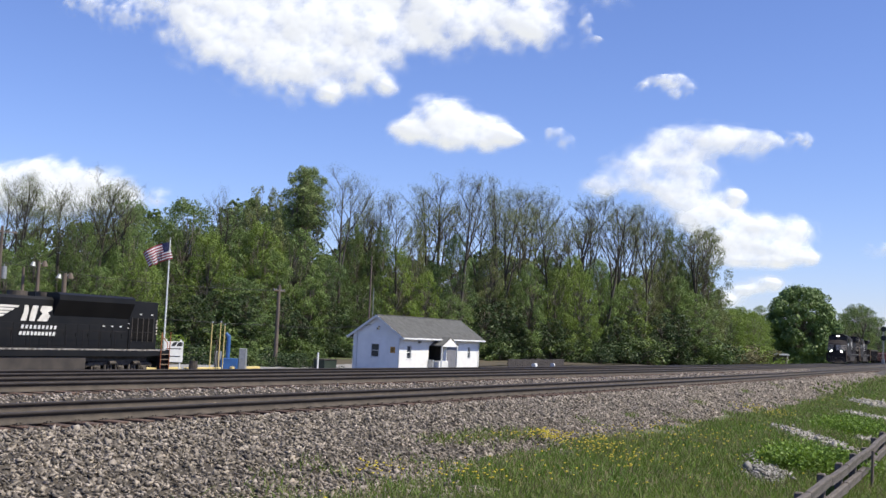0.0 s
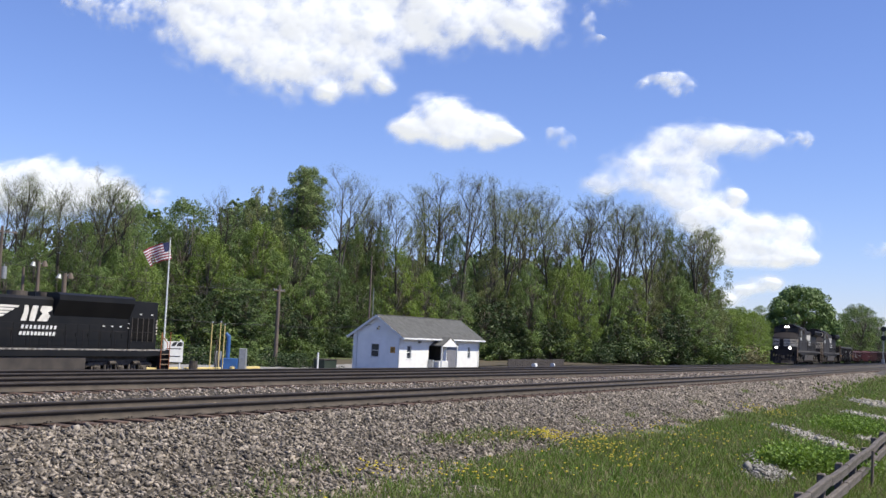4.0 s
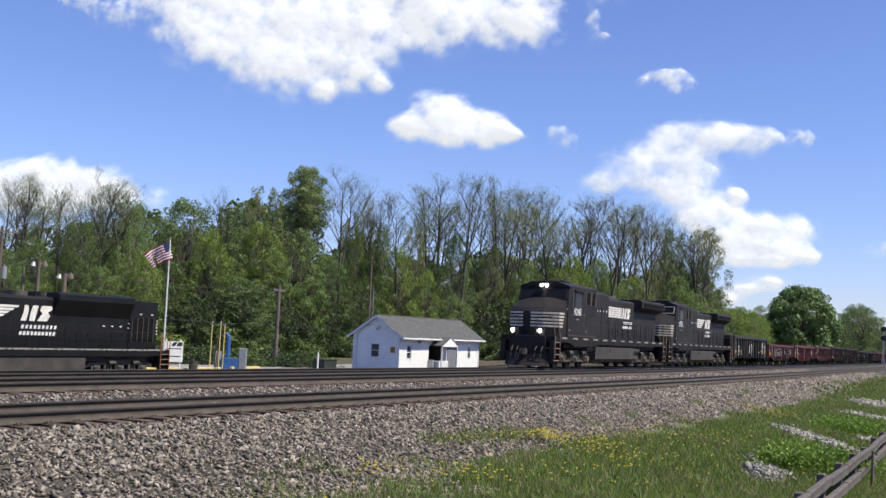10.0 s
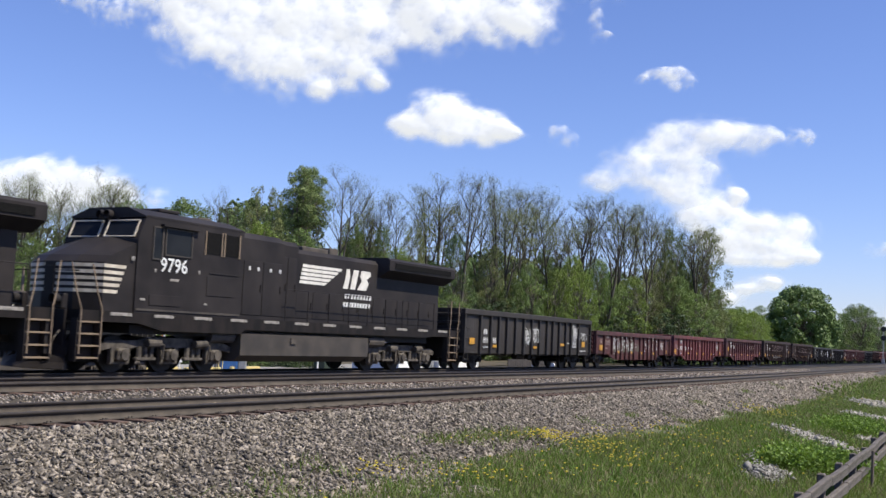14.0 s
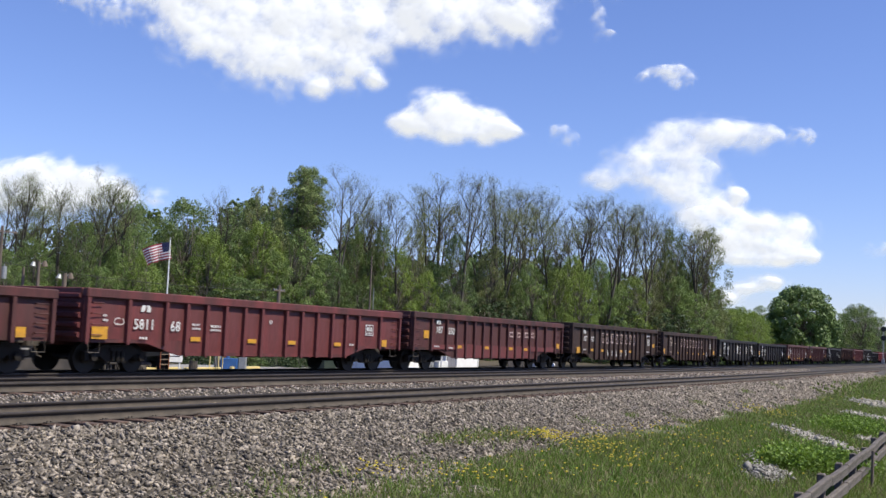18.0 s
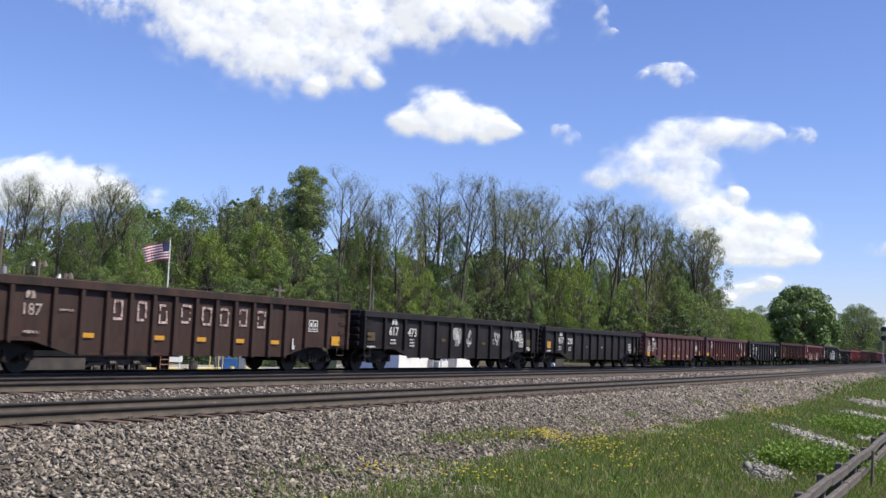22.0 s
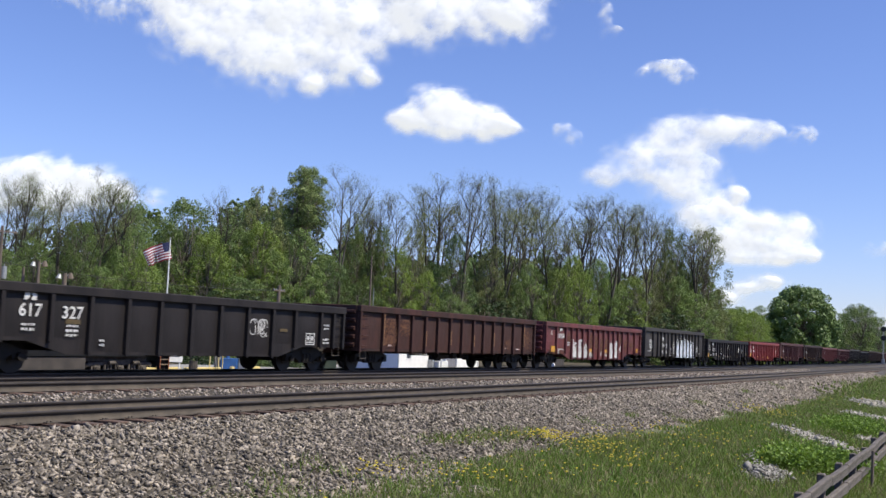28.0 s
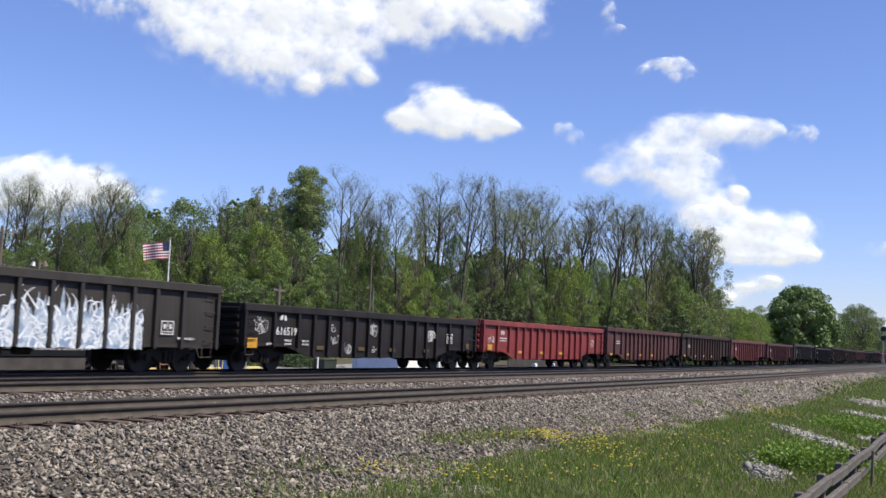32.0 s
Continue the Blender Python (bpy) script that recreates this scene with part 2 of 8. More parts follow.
tagged(bed, "bed of grey and brown crushed stone under three tracks, darkened as gap shade", "ballast", kind="structure")

RAIL_FOOT = [(-0.075, -0.18), (-0.075, -0.165), (-0.012, -0.145), (-0.010, -0.048), (-0.036, -0.038), (-0.036, -0.006), (0.036, -0.006), (0.036, -0.038), (0.010, -0.048), (0.012, -0.145), (0.075, -0.165), (0.075, -0.18)]


def build_track(off, z, s_list, name_label):
    track = thing("railway_track", Matrix(), name_label, "railway track", "main line tracks")
    for side in (-GAUGE, GAUGE):
        r = part("rail", swept("rail", [(off + side + u, z + v) for u, v in RAIL_FOOT], s_list, M_RUST), None, track)
        # dark head steel runs down the upper web as the head's painted shadow
        part("rail_head", swept("rail_head", [(off + side + u, z + v) for u, v in ((-0.012, -0.080), (-0.014, -0.052), (-0.038, -0.040), (-0.038, -0.008), (-0.028, 0.0), (0.028, 0.0), (0.038, -0.008), (0.038, -0.040))], s_list, M_RAILHEAD_SHADE), None, r, "dark worn steel rail head, its shadow painted on the upper web")
    return track


TRACKS = [build_track(TRACK_1, 0, S_LINE, "rusty steel rails on dark wooden ties in grey ballast"),
          build_track(TRACK_2, Z2, S_LINE, "rusty steel rails on dark wooden ties in grey ballast"),
          build_track(TRACK_3, Z3, S_LINE, "steel rails on wooden ties carrying the freight train")]

# ---------------- yard office ----------------
M_GREYDOOR = material("shade_grey_door", (0.205, 0.2009, 0.2255), (0.1722, 0.1722, 0.1927), 0.5, scale=2)
M_DARKROOM = material("shaded_interior", (0.041, 0.0394, 0.0369), (0.0287, 0.0271, 0.0246), 0.9, scale=2)
M_GALV = material("galvanised_metal", (0.378, 0.387, 0.396), (0.306, 0.315, 0.324), 0.5, metal=0.5, scale=5)
M_BLUE = material("blue_enamel", (0.041, 0.1312, 0.3444), (0.0328, 0.0984, 0.2706), 0.45, scale=2)
M_SAFETY = material("safety_yellow", (0.6396, 0.5084, 0.2132), (0.5412, 0.41, 0.164), 0.5, scale=3)
M_GREENBIN = material("dark_green_paint", (0.0205, 0.0328, 0.0246), (0.0287, 0.041, 0.0312), 0.6, scale=3)
M_SIGNORANGE = material("orange_sign", (0.5084, 0.246, 0.0246), (0.41, 0.1968, 0.0246), 0.5, scale=4)
M_POLE = material("weathered_pole", (0.1558, 0.123, 0.0984), (0.1066, 0.082, 0.0697), 0.9, scale=3, bump=0.5, stretch=(1, 1, 0.15))
M_WIRE = material("dark_cable", (0.041, 0.041, 0.041), (0.0574, 0.0574, 0.0574), 0.7)
M_EARTH = material("brown_earth", (0.0943, 0.0722, 0.0451), (0.0533, 0.0476, 0.0287), 0.95, scale=0.4, bump=0.6, bump_scale=9, speck=0.5)
M_INK = material("black_ink", (0.0164, 0.0164, 0.018), (0.0246, 0.0246, 0.0246), 0.6)


def ground_pose(s, lat, turn=0.0, sink=0.0):
    p = on(s, lat)
    return Matrix.Translation((p.x, p.y, ground_z(p.x, p.y) - sink)) @ Matrix.Rotation(heading(s) + radians(turn), 4, "Z")


def yard_office():
    base = ground_pose(58.1, 34.35)
    base.translation.z = ZYARD - 0.12
    ho = thing("yard_office", base, "small white clapboard railway office with grey shingle roof", "house")
    L, W, H, R = 16.7, 4.65, 3.55, 1.58
    t = 0.18
    # long front wall with a door recess and two windows
    b = Build()
    holes = [(1.42, 2.35, 1.40, 2.62), (5.7, 8.75, 0.15, 2.62), (14.1, 14.8, 1.48, 2.62)]
    x = 0.0
    for a, c, z0, z1 in holes:
        b.box(x, a, 0, t, 0, H)
        b.box(a, c, 0, t, 0, z0)
        b.box(a, c, 0, t, z1, H)
        x = c
    b.box(x, L, 0, t, 0, H)
    part("front_wall", b, M_SIDING, ho)
    for n, y0 in (("rear_wall", W - t),):
        b = Build()
        b.box(0, L, y0, W, 0, H)
        part(n, b, M_SIDING, ho)
    for n, x0, hole in (("gable_wall", 0.0, (1.98, 2.88, 1.45, 2.70)), ("gable_wall", L - t, None)):
        b = Build()
        if hole:
            a, c, z0, z1 = hole
            b.box(x0, x0 + t, t, a, 0, H)
            b.box(x0, x0 + t, c, W - t, 0, H)
            b.box(x0, x0 + t, a, c, 0, z0)
            b.box(x0, x0 + t, a, c, z1, H)
        else:
            b.box(x0, x0 + t, t, W - t, 0, H)
        b.prism([(0.0, H), (W, H), (W / 2, H + R)], x0, x0 + t, axis="x")
        part(n, b, M_SIDING, ho)
    # lap boards on the gable, cut round the window
    for i in range(17):
        z = 0.2 + i * 0.2
        spans = [(0.02, W - 0.02)] if z + 0.185 < 1.40 or z > 2.72 else [(0.02, 1.93), (2.93, W - 0.02)]
        for ya, yb in spans:
            b = Build()
            b.prism([(-0.016, z), (0.0, z), (0.0, z + 0.185), (-0.006, z + 0.185)], ya, yb)
            part("clapboard", b, M_SIDING, ho)
    for xx, yy in ((0, 0), (L, 0), (0, W), (L, W)):
        b = Build()
        b.box(xx - 0.06, xx + 0.06, yy - 0.06, yy + 0.06, 0, H - 0.02)
        part("corner_board", b, M_WHITE, ho)
    # roof slopes with shingle courses
    ov, rk = 0.56, 0.28
    rise = R / (W / 2)
    for sgn in (-1, 1):
        b = Build()
        y0, y1 = (-ov, W / 2) if sgn < 0 else (W / 2, W + ov)
        z = lambda y: H + R - abs(y - W / 2) * rise
        b.prism([(y0, z(y0)), (y1, z(y1)), (y1, z(y1) + 0.13), (y0, z(y0) + 0.13)], -rk, L + rk, axis="x")
        roof = part("roof_slope", b, M_SHINGLE, ho)
        n = 18
        for i in range(n):
            a = y0 + (y1 - y0) * i / n
            c = y0 + (y1 - y0) * (i + 1) / n
            lo, hi = (a, c) if sgn < 0 else (c, a)
            sh = Build()
            sh.prism([(lo, z(lo) + 0.132), (lo, z(lo) + 0.150), (hi, z(hi) + 0.135)], -rk - 0.01, L + rk + 0.01, axis="x")
            part("shingle_course", sh, M_SHINGLE, roof)
        b = Build()
        ye = -ov if sgn < 0 else W + ov
        b.box(-rk, L + rk, ye - 0.03 if sgn < 0 else ye, ye if sgn < 0 else ye + 0.03, z(ye) - 0.06, z(ye) + 0.13)
        b.box(-rk, L + rk, ye - 0.12 if sgn < 0 else ye + 0.03, ye - 0.03 if sgn < 0 else ye + 0.12, z(ye) + 0.0, z(ye) + 0.10)
        part("gutter", b, M_WHITE, ho)
        for xe in (-rk, L + rk):
            b = Build()
            b.prism([(y0, z(y0) - 0.10), (y1, z(y1) - 0.10), (y1, z(y1) + 0.12), (y0, z(y0) + 0.12)], xe - 0.02, xe + 0.02, axis="x")
            part("barge_board", b, M_WHITE, ho)
    b = Build()
    b.box(-rk, L + rk, W / 2 - 0.12, W / 2 + 0.12, H + R + 0.08, H + R + 0.17)
    part("ridge_cap", b, M_SHINGLE, ho)
    b = Build()
    b.tube([(11.8, 4.2, H + 0.6), (11.8, 4.2, H + 1.2)], 0.09, 8)
    part("vent_pipe", b, M_GALV, ho)
    b = Build()
    b.box(0.0, L, -ov + 0.02, -0.004, H - 0.30, H - 0.27)
    part("soffit", b, M_WHITE, ho)

    def window(x0, x1, z0, z1, front):
        if front:
            m, w = Matrix.Translation((x0, 0.05, z0)), x1 - x0
        else:
            m, w = Matrix.Translation((0.05, x1, z0)) @ Matrix.Rotation(radians(-90), 4, "Z"), x1 - x0
        h = z1 - z0
        b = Build()
        b.box(0.04, w - 0.04, 0.05, 0.07, 0.04, h - 0.04)
        wi = part("window", b, M_PANE, ho, pos=m)
        b = Build()
        for a in ((0, w, h - 0.07, h), (0, w, 0, 0.07), (0, 0.07, 0.07, h - 0.07), (w - 0.07, w, 0.07, h - 0.07), (0.07, w - 0.07, h / 2 - 0.025, h / 2 + 0.025)):
            b.box(a[0], a[1], -0.075, 0.045, a[2], a[3])
        part("frame", b, M_WHITE, wi)
        b = Build()
        b.box(-0.06, w + 0.06, -0.085, -0.02, -0.05, 0.0)
        part("sill", b, M_WHITE, wi)

    window(1.42, 2.35, 1.40, 2.62, True)
    window(14.1, 14.8, 1.48, 2.62, True)
    window(1.98, 2.88, 1.45, 2.70, False)
    # recessed entrance, walls and door coloured dark for the shade inside
    b = Build()
    b.box(5.7, 8.75, 1.5, 1.56, 0, 2.62)
    b.box(5.64, 5.7, 0.18, 1.56, 0, 2.62)
    b.box(8.75, 8.81, 0.18, 1.56, 0, 2.62)
    b.box(5.64, 8.81, 0.18, 1.56, 2.62, 2.68)
    part("entrance_recess", b, M_DARKROOM, ho)
    b = Build()
    b.box(6.9, 7.85, 1.42, 1.48, 0.1, 2.2, bevel=0.01)
    part("door", b, M_DARKROOM, ho)
    # door stands in sun; its grey holds the canopy's shade
    b = Build()
    b.box(9.55, 11.65, -0.06, -0.005, 0.1, 2.55, bevel=0.01)
    dr = part("grey_double_door", b, M_GREYDOOR, ho)
    b = Build()
    b.box(10.585, 10.615, -0.075, -0.06, 0.12, 2.5)
    b.box(10.68, 10.74, -0.11, -0.06, 1.15, 1.3)
    part("handle", b, M_GALV, dr)
    # small gabled canopy over the door
    for sgn in (-1, 1):
        b = Build()
        xm = 7.75
        b.prism([(xm, 3.42), (xm + sgn * 1.75, 2.62), (xm + sgn * 1.75, 2.70), (xm, 3.50)], -1.25, 0.0)
        part("canopy_slope", b, M_SHINGLE, ho)
    b = Build()
    b.prism([(6.05, 2.60), (9.45, 2.60), (7.75, 3.40)], -1.24, -1.18)
    part("canopy_gable", b, M_SIDING, ho)
    for x in (6.15, 9.35):
        b = Build()
        b.box(x - 0.06, x + 0.06, -1.2, -1.08, 0, 2.62)
        part("canopy_post", b, M_WHITE, ho)
    b = Build()
    b.box(6.2, 8.1, -0.9, -0.05, 0, 1.25, bevel=0.02)
    part("storage_box", b, M_WHITE, ho, "white storage box beside the entrance")
    b = Build()
    b.box(5.55, 5.95, -0.5, -0.02, 0.2, 1.35, bevel=0.02)
    part("meter_cabinet", b, M_GALV, ho)
    b = Build()
    b.box(-0.03, -0.006, 0.38, 0.86, 1.92, 2.45)
    sg = part("notice_sign", b, M_SIGNORANGE, ho, "small orange notice sign")
    b = Build()
    for z in (2.05, 2.15, 2.25):
        b.box(-0.034, -0.03, 0.46, 0.78, z, z + 0.05)
    part("lettering", b, M_INK, sg)
    b = Build()
    b.tube([(0, 2.0, 4.15), (-0.3, 2.0, 4.25), (-0.42, 2.0, 4.05)], 0.03, 6)
    b.tube([(-0.42, 2.0, 4.12), (-0.42, 2.0, 3.92)], 0.06, 8, 0.16)
    part("wall_lamp", b, M_INK, ho)
    b = Build()
    b.box(3.55, 3.85, -0.2, -0.02, 2.85, 3.05, bevel=0.02)
    part("flood_lamp", b, M_GALV, ho)
    b = Build()
    b.tube([(L - 0.25, -0.4, H - 0.28), (L - 0.22, -0.12, H - 0.5), (L - 0.22, -0.10, 0.1)], 0.045, 8)
    part("downpipe", b, M_WHITE, ho)
    part("conduit", Build().tube([(-0.05, 4.3, 0.3), (-0.05, 4.3, 3.6)], 0.02, 6), M_GALV, ho)
    b = Build()
    b.box(0.2, L - 0.2, 0.2, W - 0.2, -0.25, 0.0)
    part("foundation", b, M_ASPHALT, ho)
    return ho


yard_office()
# paved yard round the office
def paved(name, s0, s1, l0, l1, lift, mat, label, cat):
    ss = axis_steps([(s0, s1, 3.0)])
    ls = axis_steps([(l0, l1, 2.0)])
    V = []
    for s in ss:
        for la in ls:
            p = on(s, la)
            V.append((p.x, p.y, ground_z(p.x, p.y) + lift))
    n = len(ls)
    F = [(i * n + j, (i + 1) * n + j, (i + 1) * n + j + 1, i * n + j + 1) for i in range(len(ss) - 1) for j in range(n - 1)]
    return tagged(new(name, big_mesh(name, V, F, mat, smooth_faces=True)), label, cat, kind="structure")


paved("pavement", 29, 82, 39.6, 47, 0.16, M_ASPHALT, "pale worn asphalt yard beside the white office", "pavement")
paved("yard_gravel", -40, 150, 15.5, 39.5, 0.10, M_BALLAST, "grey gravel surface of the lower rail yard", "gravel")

paved("earth_bank", 70, 240, 40.5, 58, 0.12, M_EARTH, "bare brown earth and leaf litter below the wood", "earth")
paved("earth_bank", -40, 70, 47.2, 66, 0.12, M_EARTH, "bare brown earth and leaf litter below the wood", "earth")

# yard track under the parked locomotive
yard_s = axis_steps([(-40, 31, 3)])
yt = thing("yard_track", Matrix(), "rusty yard siding with dark wooden ties", "railway track")
for side in (-GAUGE, GAUGE):
    part("rail", swept("rail", [(YARD + side + u, -1.86 + v) for u, v in RAIL_FOOT] + [(YARD + side - 0.075, -2.04)], yard_s, M_RUST), None, yt)
TIE = Build().box(-0.115, 0.115, -1.3, 1.3, -0.36, -0.175, bevel=0.012).mesh("tie", M_TIE)
for i in range(110):
    s = -35 + i * 0.6
    part("tie", TIE, None, yt, pos=at(s, YARD, -1.86))

# ---------------- yard furniture ----------------
def flagpole():
    p = ground_pose(31.8, 38.5)
    fp = thing("flagpole", p, "tall white metal flagpole with a small ball", "flagpole")
    b = Build()
    b.tube([(0, 0, 0), (0, 0, 9.35)], 0.06, 10, 0.035)
    part("pole", b, M_WHITE, fp)
    b = Build()
    b.tube([(0, 0, 0), (0, 0, 0.4)], 0.16, 10, 0.10)
    part("base_collar", b, M_GALV, fp)
    b = Build()
    for k in range(6):
        a0, a1 = -math.pi / 2 + k * math.pi / 6, -math.pi / 2 + (k + 1) * math.pi / 6
        b.tube([(0, 0, 9.43 + 0.07 * math.sin(a0)), (0, 0, 9.43 + 0.07 * math.sin(a1))], max(0.004, 0.07 * math.cos(a0)), 10, max(0.004, 0.07 * math.cos(a1)))
    part("ball", b, M_GALV, fp)
    b = Build()
    b.tube([(0.06, -0.04, 1.2), (0.05, -0.03, 9.2)], 0.008, 4)
    part("halyard", b, M_WHITE, fp)
    return p


POLE_FOOT = flagpole()
M_FLAGRED = material("red_cloth", (0.36, 0.035, 0.075), (0.29, 0.030, 0.060), 0.85, scale=8, trans=0.3)
M_FLAGWHITE = material("white_cloth", (0.84, 0.82, 0.82), (0.76, 0.74, 0.74), 0.85, scale=8, trans=0.3)
M_FLAGBLUE = material("blue_cloth", (0.020, 0.028, 0.095), (0.19, 0.20, 0.26), 0.85, spread=(0.58, 0.66), scale=13, trans=0.2)
FLAG_W, FLAG_H, FLAG_N = 2.1, 1.2, 12


def flag():
    fl = thing("flag", Matrix.Translation(POLE_FOOT.translation + Vector((-0.07, 0, 9.2))) @ Matrix.Rotation(radians(176), 4, "Z"), "red white and blue striped flag flying from the flagpole", "flag")
    strips = []
    w = FLAG_W / FLAG_N
    for k in range(FLAG_N):
        V, F, idx = [], [], []
        for i in range(14):
            z = -FLAG_H * i / 13
            V += [(0, -0.006, z), (w * 1.04, -0.006, z), (w * 1.04, 0.006, z), (0, 0.006, z)]
        for i in range(13):
            q = 4 * i
            F += [(q + 4, q + 5, q + 1, q), (q + 6, q + 7, q + 3, q + 2), (q + 5, q + 6, q + 2, q + 1), (q + 7, q + 4, q, q + 3)]
            idx += [2 if (k < 3 and i < 7) else i % 2] * 4
        me = bpy.data.meshes.new("cloth_strip")
        me.from_pydata(V, [], F)
        for mt in (M_FLAGRED, M_FLAGWHITE, M_FLAGBLUE):
            me.materials.append(mt)
        me.polygons.foreach_set("material_index", idx)
        strips.append(part("cloth_strip", me, None, fl, pos=(w * k, 0, 0)))
    return strips


FLAG_STRIPS = flag()


def utility_pole(s, lat, h, label, arm=None, lamp=False, can=False, r=0.15, turn=0.0, mat=None, name="utility_pole"):
    up = thing(name, ground_pose(s, lat, turn, 0.1), label, name.replace("_", " "), "poles in the yard")
    b = Build()
    b.tube([(0, 0, 0), (0.02, 0, h * 0.5), (0, 0, h)], r, 9, r * 0.72)
    part("pole", b, mat or M_POLE, up)
    if arm:
        b = Build()
        b.box(-arm, arm, -0.07, 0.07, h - 0.55, h - 0.42)
        cr = part("crossarm", b, M_POLE, up)
        for x in (-arm * 0.9, -arm * 0.45, arm * 0.45, arm * 0.9):
            b = Build()
            b.tube([(x, 0, h - 0.42), (x, 0, h - 0.28)], 0.05, 8, 0.03)
            part("insulator", b, M_GALV, cr)
    if lamp:
        b = Build()
        b.tube([(0, 0, h - 0.3), (0.45, -0.2, h - 0.05)], 0.04, 6)
        la = part("lamp_arm", b, M_GALV, up)
        b = Build()
        b.tube([(0.45, -0.2, h + 0.05), (0.45, -0.2, h - 0.45)], 0.14, 10, 0.30)
        part("lamp_head", b, M_POLE, la, "brown-grey lamp head")
        b = Build()
        b.tube([(-0.4, 0.2, h - 0.1), (-0.5, 0.2, h - 0.5)], 0.12, 8, 0.26)
        part("lamp_head", b, M_GALV, up, "pale grey lamp head")
    if can:
        b = Build()
        b.tube([(0.38, -0.15, h * 0.60), (0.38, -0.15, h * 0.60 + 1.1)], 0.24, 12)
        b.tube([(0.38, -0.15, h * 0.60 + 1.1), (0.38, -0.15, h * 0.60 + 1.3)], 0.05, 6)
        part("transformer", b, M_GALV, up, "pale grey transformer can")
    return up


utility_pole(56.4, 46.3, 7.6, "brown wooden utility pole with a short crossarm", arm=0.85, r=0.20)
utility_pole(40.7, 65.3, 11.6, "wooden utility pole with crossarm and transformer", arm=1.7, can=True, r=0.17)
utility_pole(42.4, 62.3, 8.6, "brown wooden pole with two yard lamps", lamp=True, r=0.2)
utility_pole(43.5, 60.2, 7.6, "thick wooden pole with a small yard lamp", lamp=True, r=0.26)
utility_pole(41.8, 63.5, 8.0, "grey weathered pole with cables", r=0.17)
utility_pole(70.7, 45.0, 11.5, "slim dark mast behind the white office", r=0.11)
utility_pole(71.0, 44.75, 8.2, "slim pale conduit mast behind the office", r=0.05, mat=M_GALV, name="antenna_mast")
utility_pole(185.5, 35.0, 9.0, "lone wooden pole at the edge of the wood", r=0.16)


def cable(name, a, c, sag, label):
    a, c = Vector(a), Vector(c)
    b = Build()
    pts = []
    for i in range(13):
        u = i / 12
        p = a.lerp(c, u)
        p.z -= sag * 4 * u * (1 - u)
        pts.append(p)
    b.tube(pts, 0.022, 4)
    w = thing(name, Matrix(), label, "cable", "overhead cables")
    part("wire", b, M_WIRE, w)


pa, pb, pc = on(56.4, 46.3), on(40.7, 65.3), on(70.7, 45.0)
cable("overhead_cable", (pb.x, pb.y, 6.2), (pa.x, pa.y, 4.9), 0.5, "thin dark overhead cable between the poles")
cable("overhead_cable", (pb.x, pb.y, 3.2), (pa.x, pa.y, 1.7), 0.5, "thin dark lower cable between the poles")
ph = on(58.2, 36.9)
cable("overhead_cable", (pa.x, pa.y, 1.7), (ph.x, ph.y, 2.2), 0.3, "thin dark cable to the office gable")


def yard_sign():
    sg = thing("yard_sign", ground_pose(29.8, 35.9, 0), "white yard sign with dark emblem on two posts", "sign")
    sg.matrix_basis = Matrix.Translation(sg.matrix_basis.translation) @ Matrix.Rotation(radians(32), 4, "Z")
    b = Build()
    b.box(-0.66, 0.66, -0.03, 0.03, 1.0, 2.36, bevel=0.01)
    bd = part("board", b, M_WHITE, sg)
    b = Build()
    b.prism([(-0.2, 2.05), (0.08, 2.05), (0.26, 2.32), (0.0, 2.32)], -0.036, -0.031)
    part("emblem", b, M_INK, bd)
    b = Build()
    b.prism([(0.18, 2.05), (0.56, 2.05), (0.62, 2.32), (0.32, 2.32)], -0.036, -0.031)
    part("emblem", b, M_INK, bd)
    for z, w in ((1.85, 0.5), (1.35, 0.46)):
        part("lettering", Build().box(-w, w, -0.036, -0.031, z, z + 0.06), M_INK, bd)
    for x in (-0.5, 0.5):
        b = Build()
        b.box(x - 0.05, x + 0.05, 0.03, 0.12, 0, 2.5)
        part("post", b, M_WHITE, sg)


yard_sign()


def fuel_station():
    st = thing("fuelling_stand", ground_pose(42.3, 40.6, -60), "blue fuelling pump with grey cabinet and swivel pipe", "fuel pump")
    b = Build()
    b.box(-0.75, 0.55, -0.5, 0.5, 0, 1.05, bevel=0.03)
    part("pump_body", b, M_BLUE, st)
    b = Build()
    b.tube([(-0.3, 0, 1.0), (-0.3, 0, 2.75), (-0.55, 0, 2.95)], 0.16, 10)
    part("riser_pipe", b, M_BLUE, st)
    b = Build()
    b.box(0.6, 1.15, -0.35, 0.35, 0, 1.85, bevel=0.03)
    part("control_cabinet", b, M_GALV, st, "pale grey control cabinet")
    b = Build()
    b.box(-1.3, -0.8, -0.3, 0.3, 0.2, 1.55, bevel=0.05)
    part("hose_reel", b, M_GALV, st, "pale grey hose reel")
    for x in (-1.15, -0.95):
        b = Build()
        b.tube([(x, -0.3, 0.2), (x - 0.1, -0.5, 1.0), (x + 0.05, -0.4, 2.4)], 0.045, 6)
        part("hose", b, M_UNDER, st)


fuel_station()
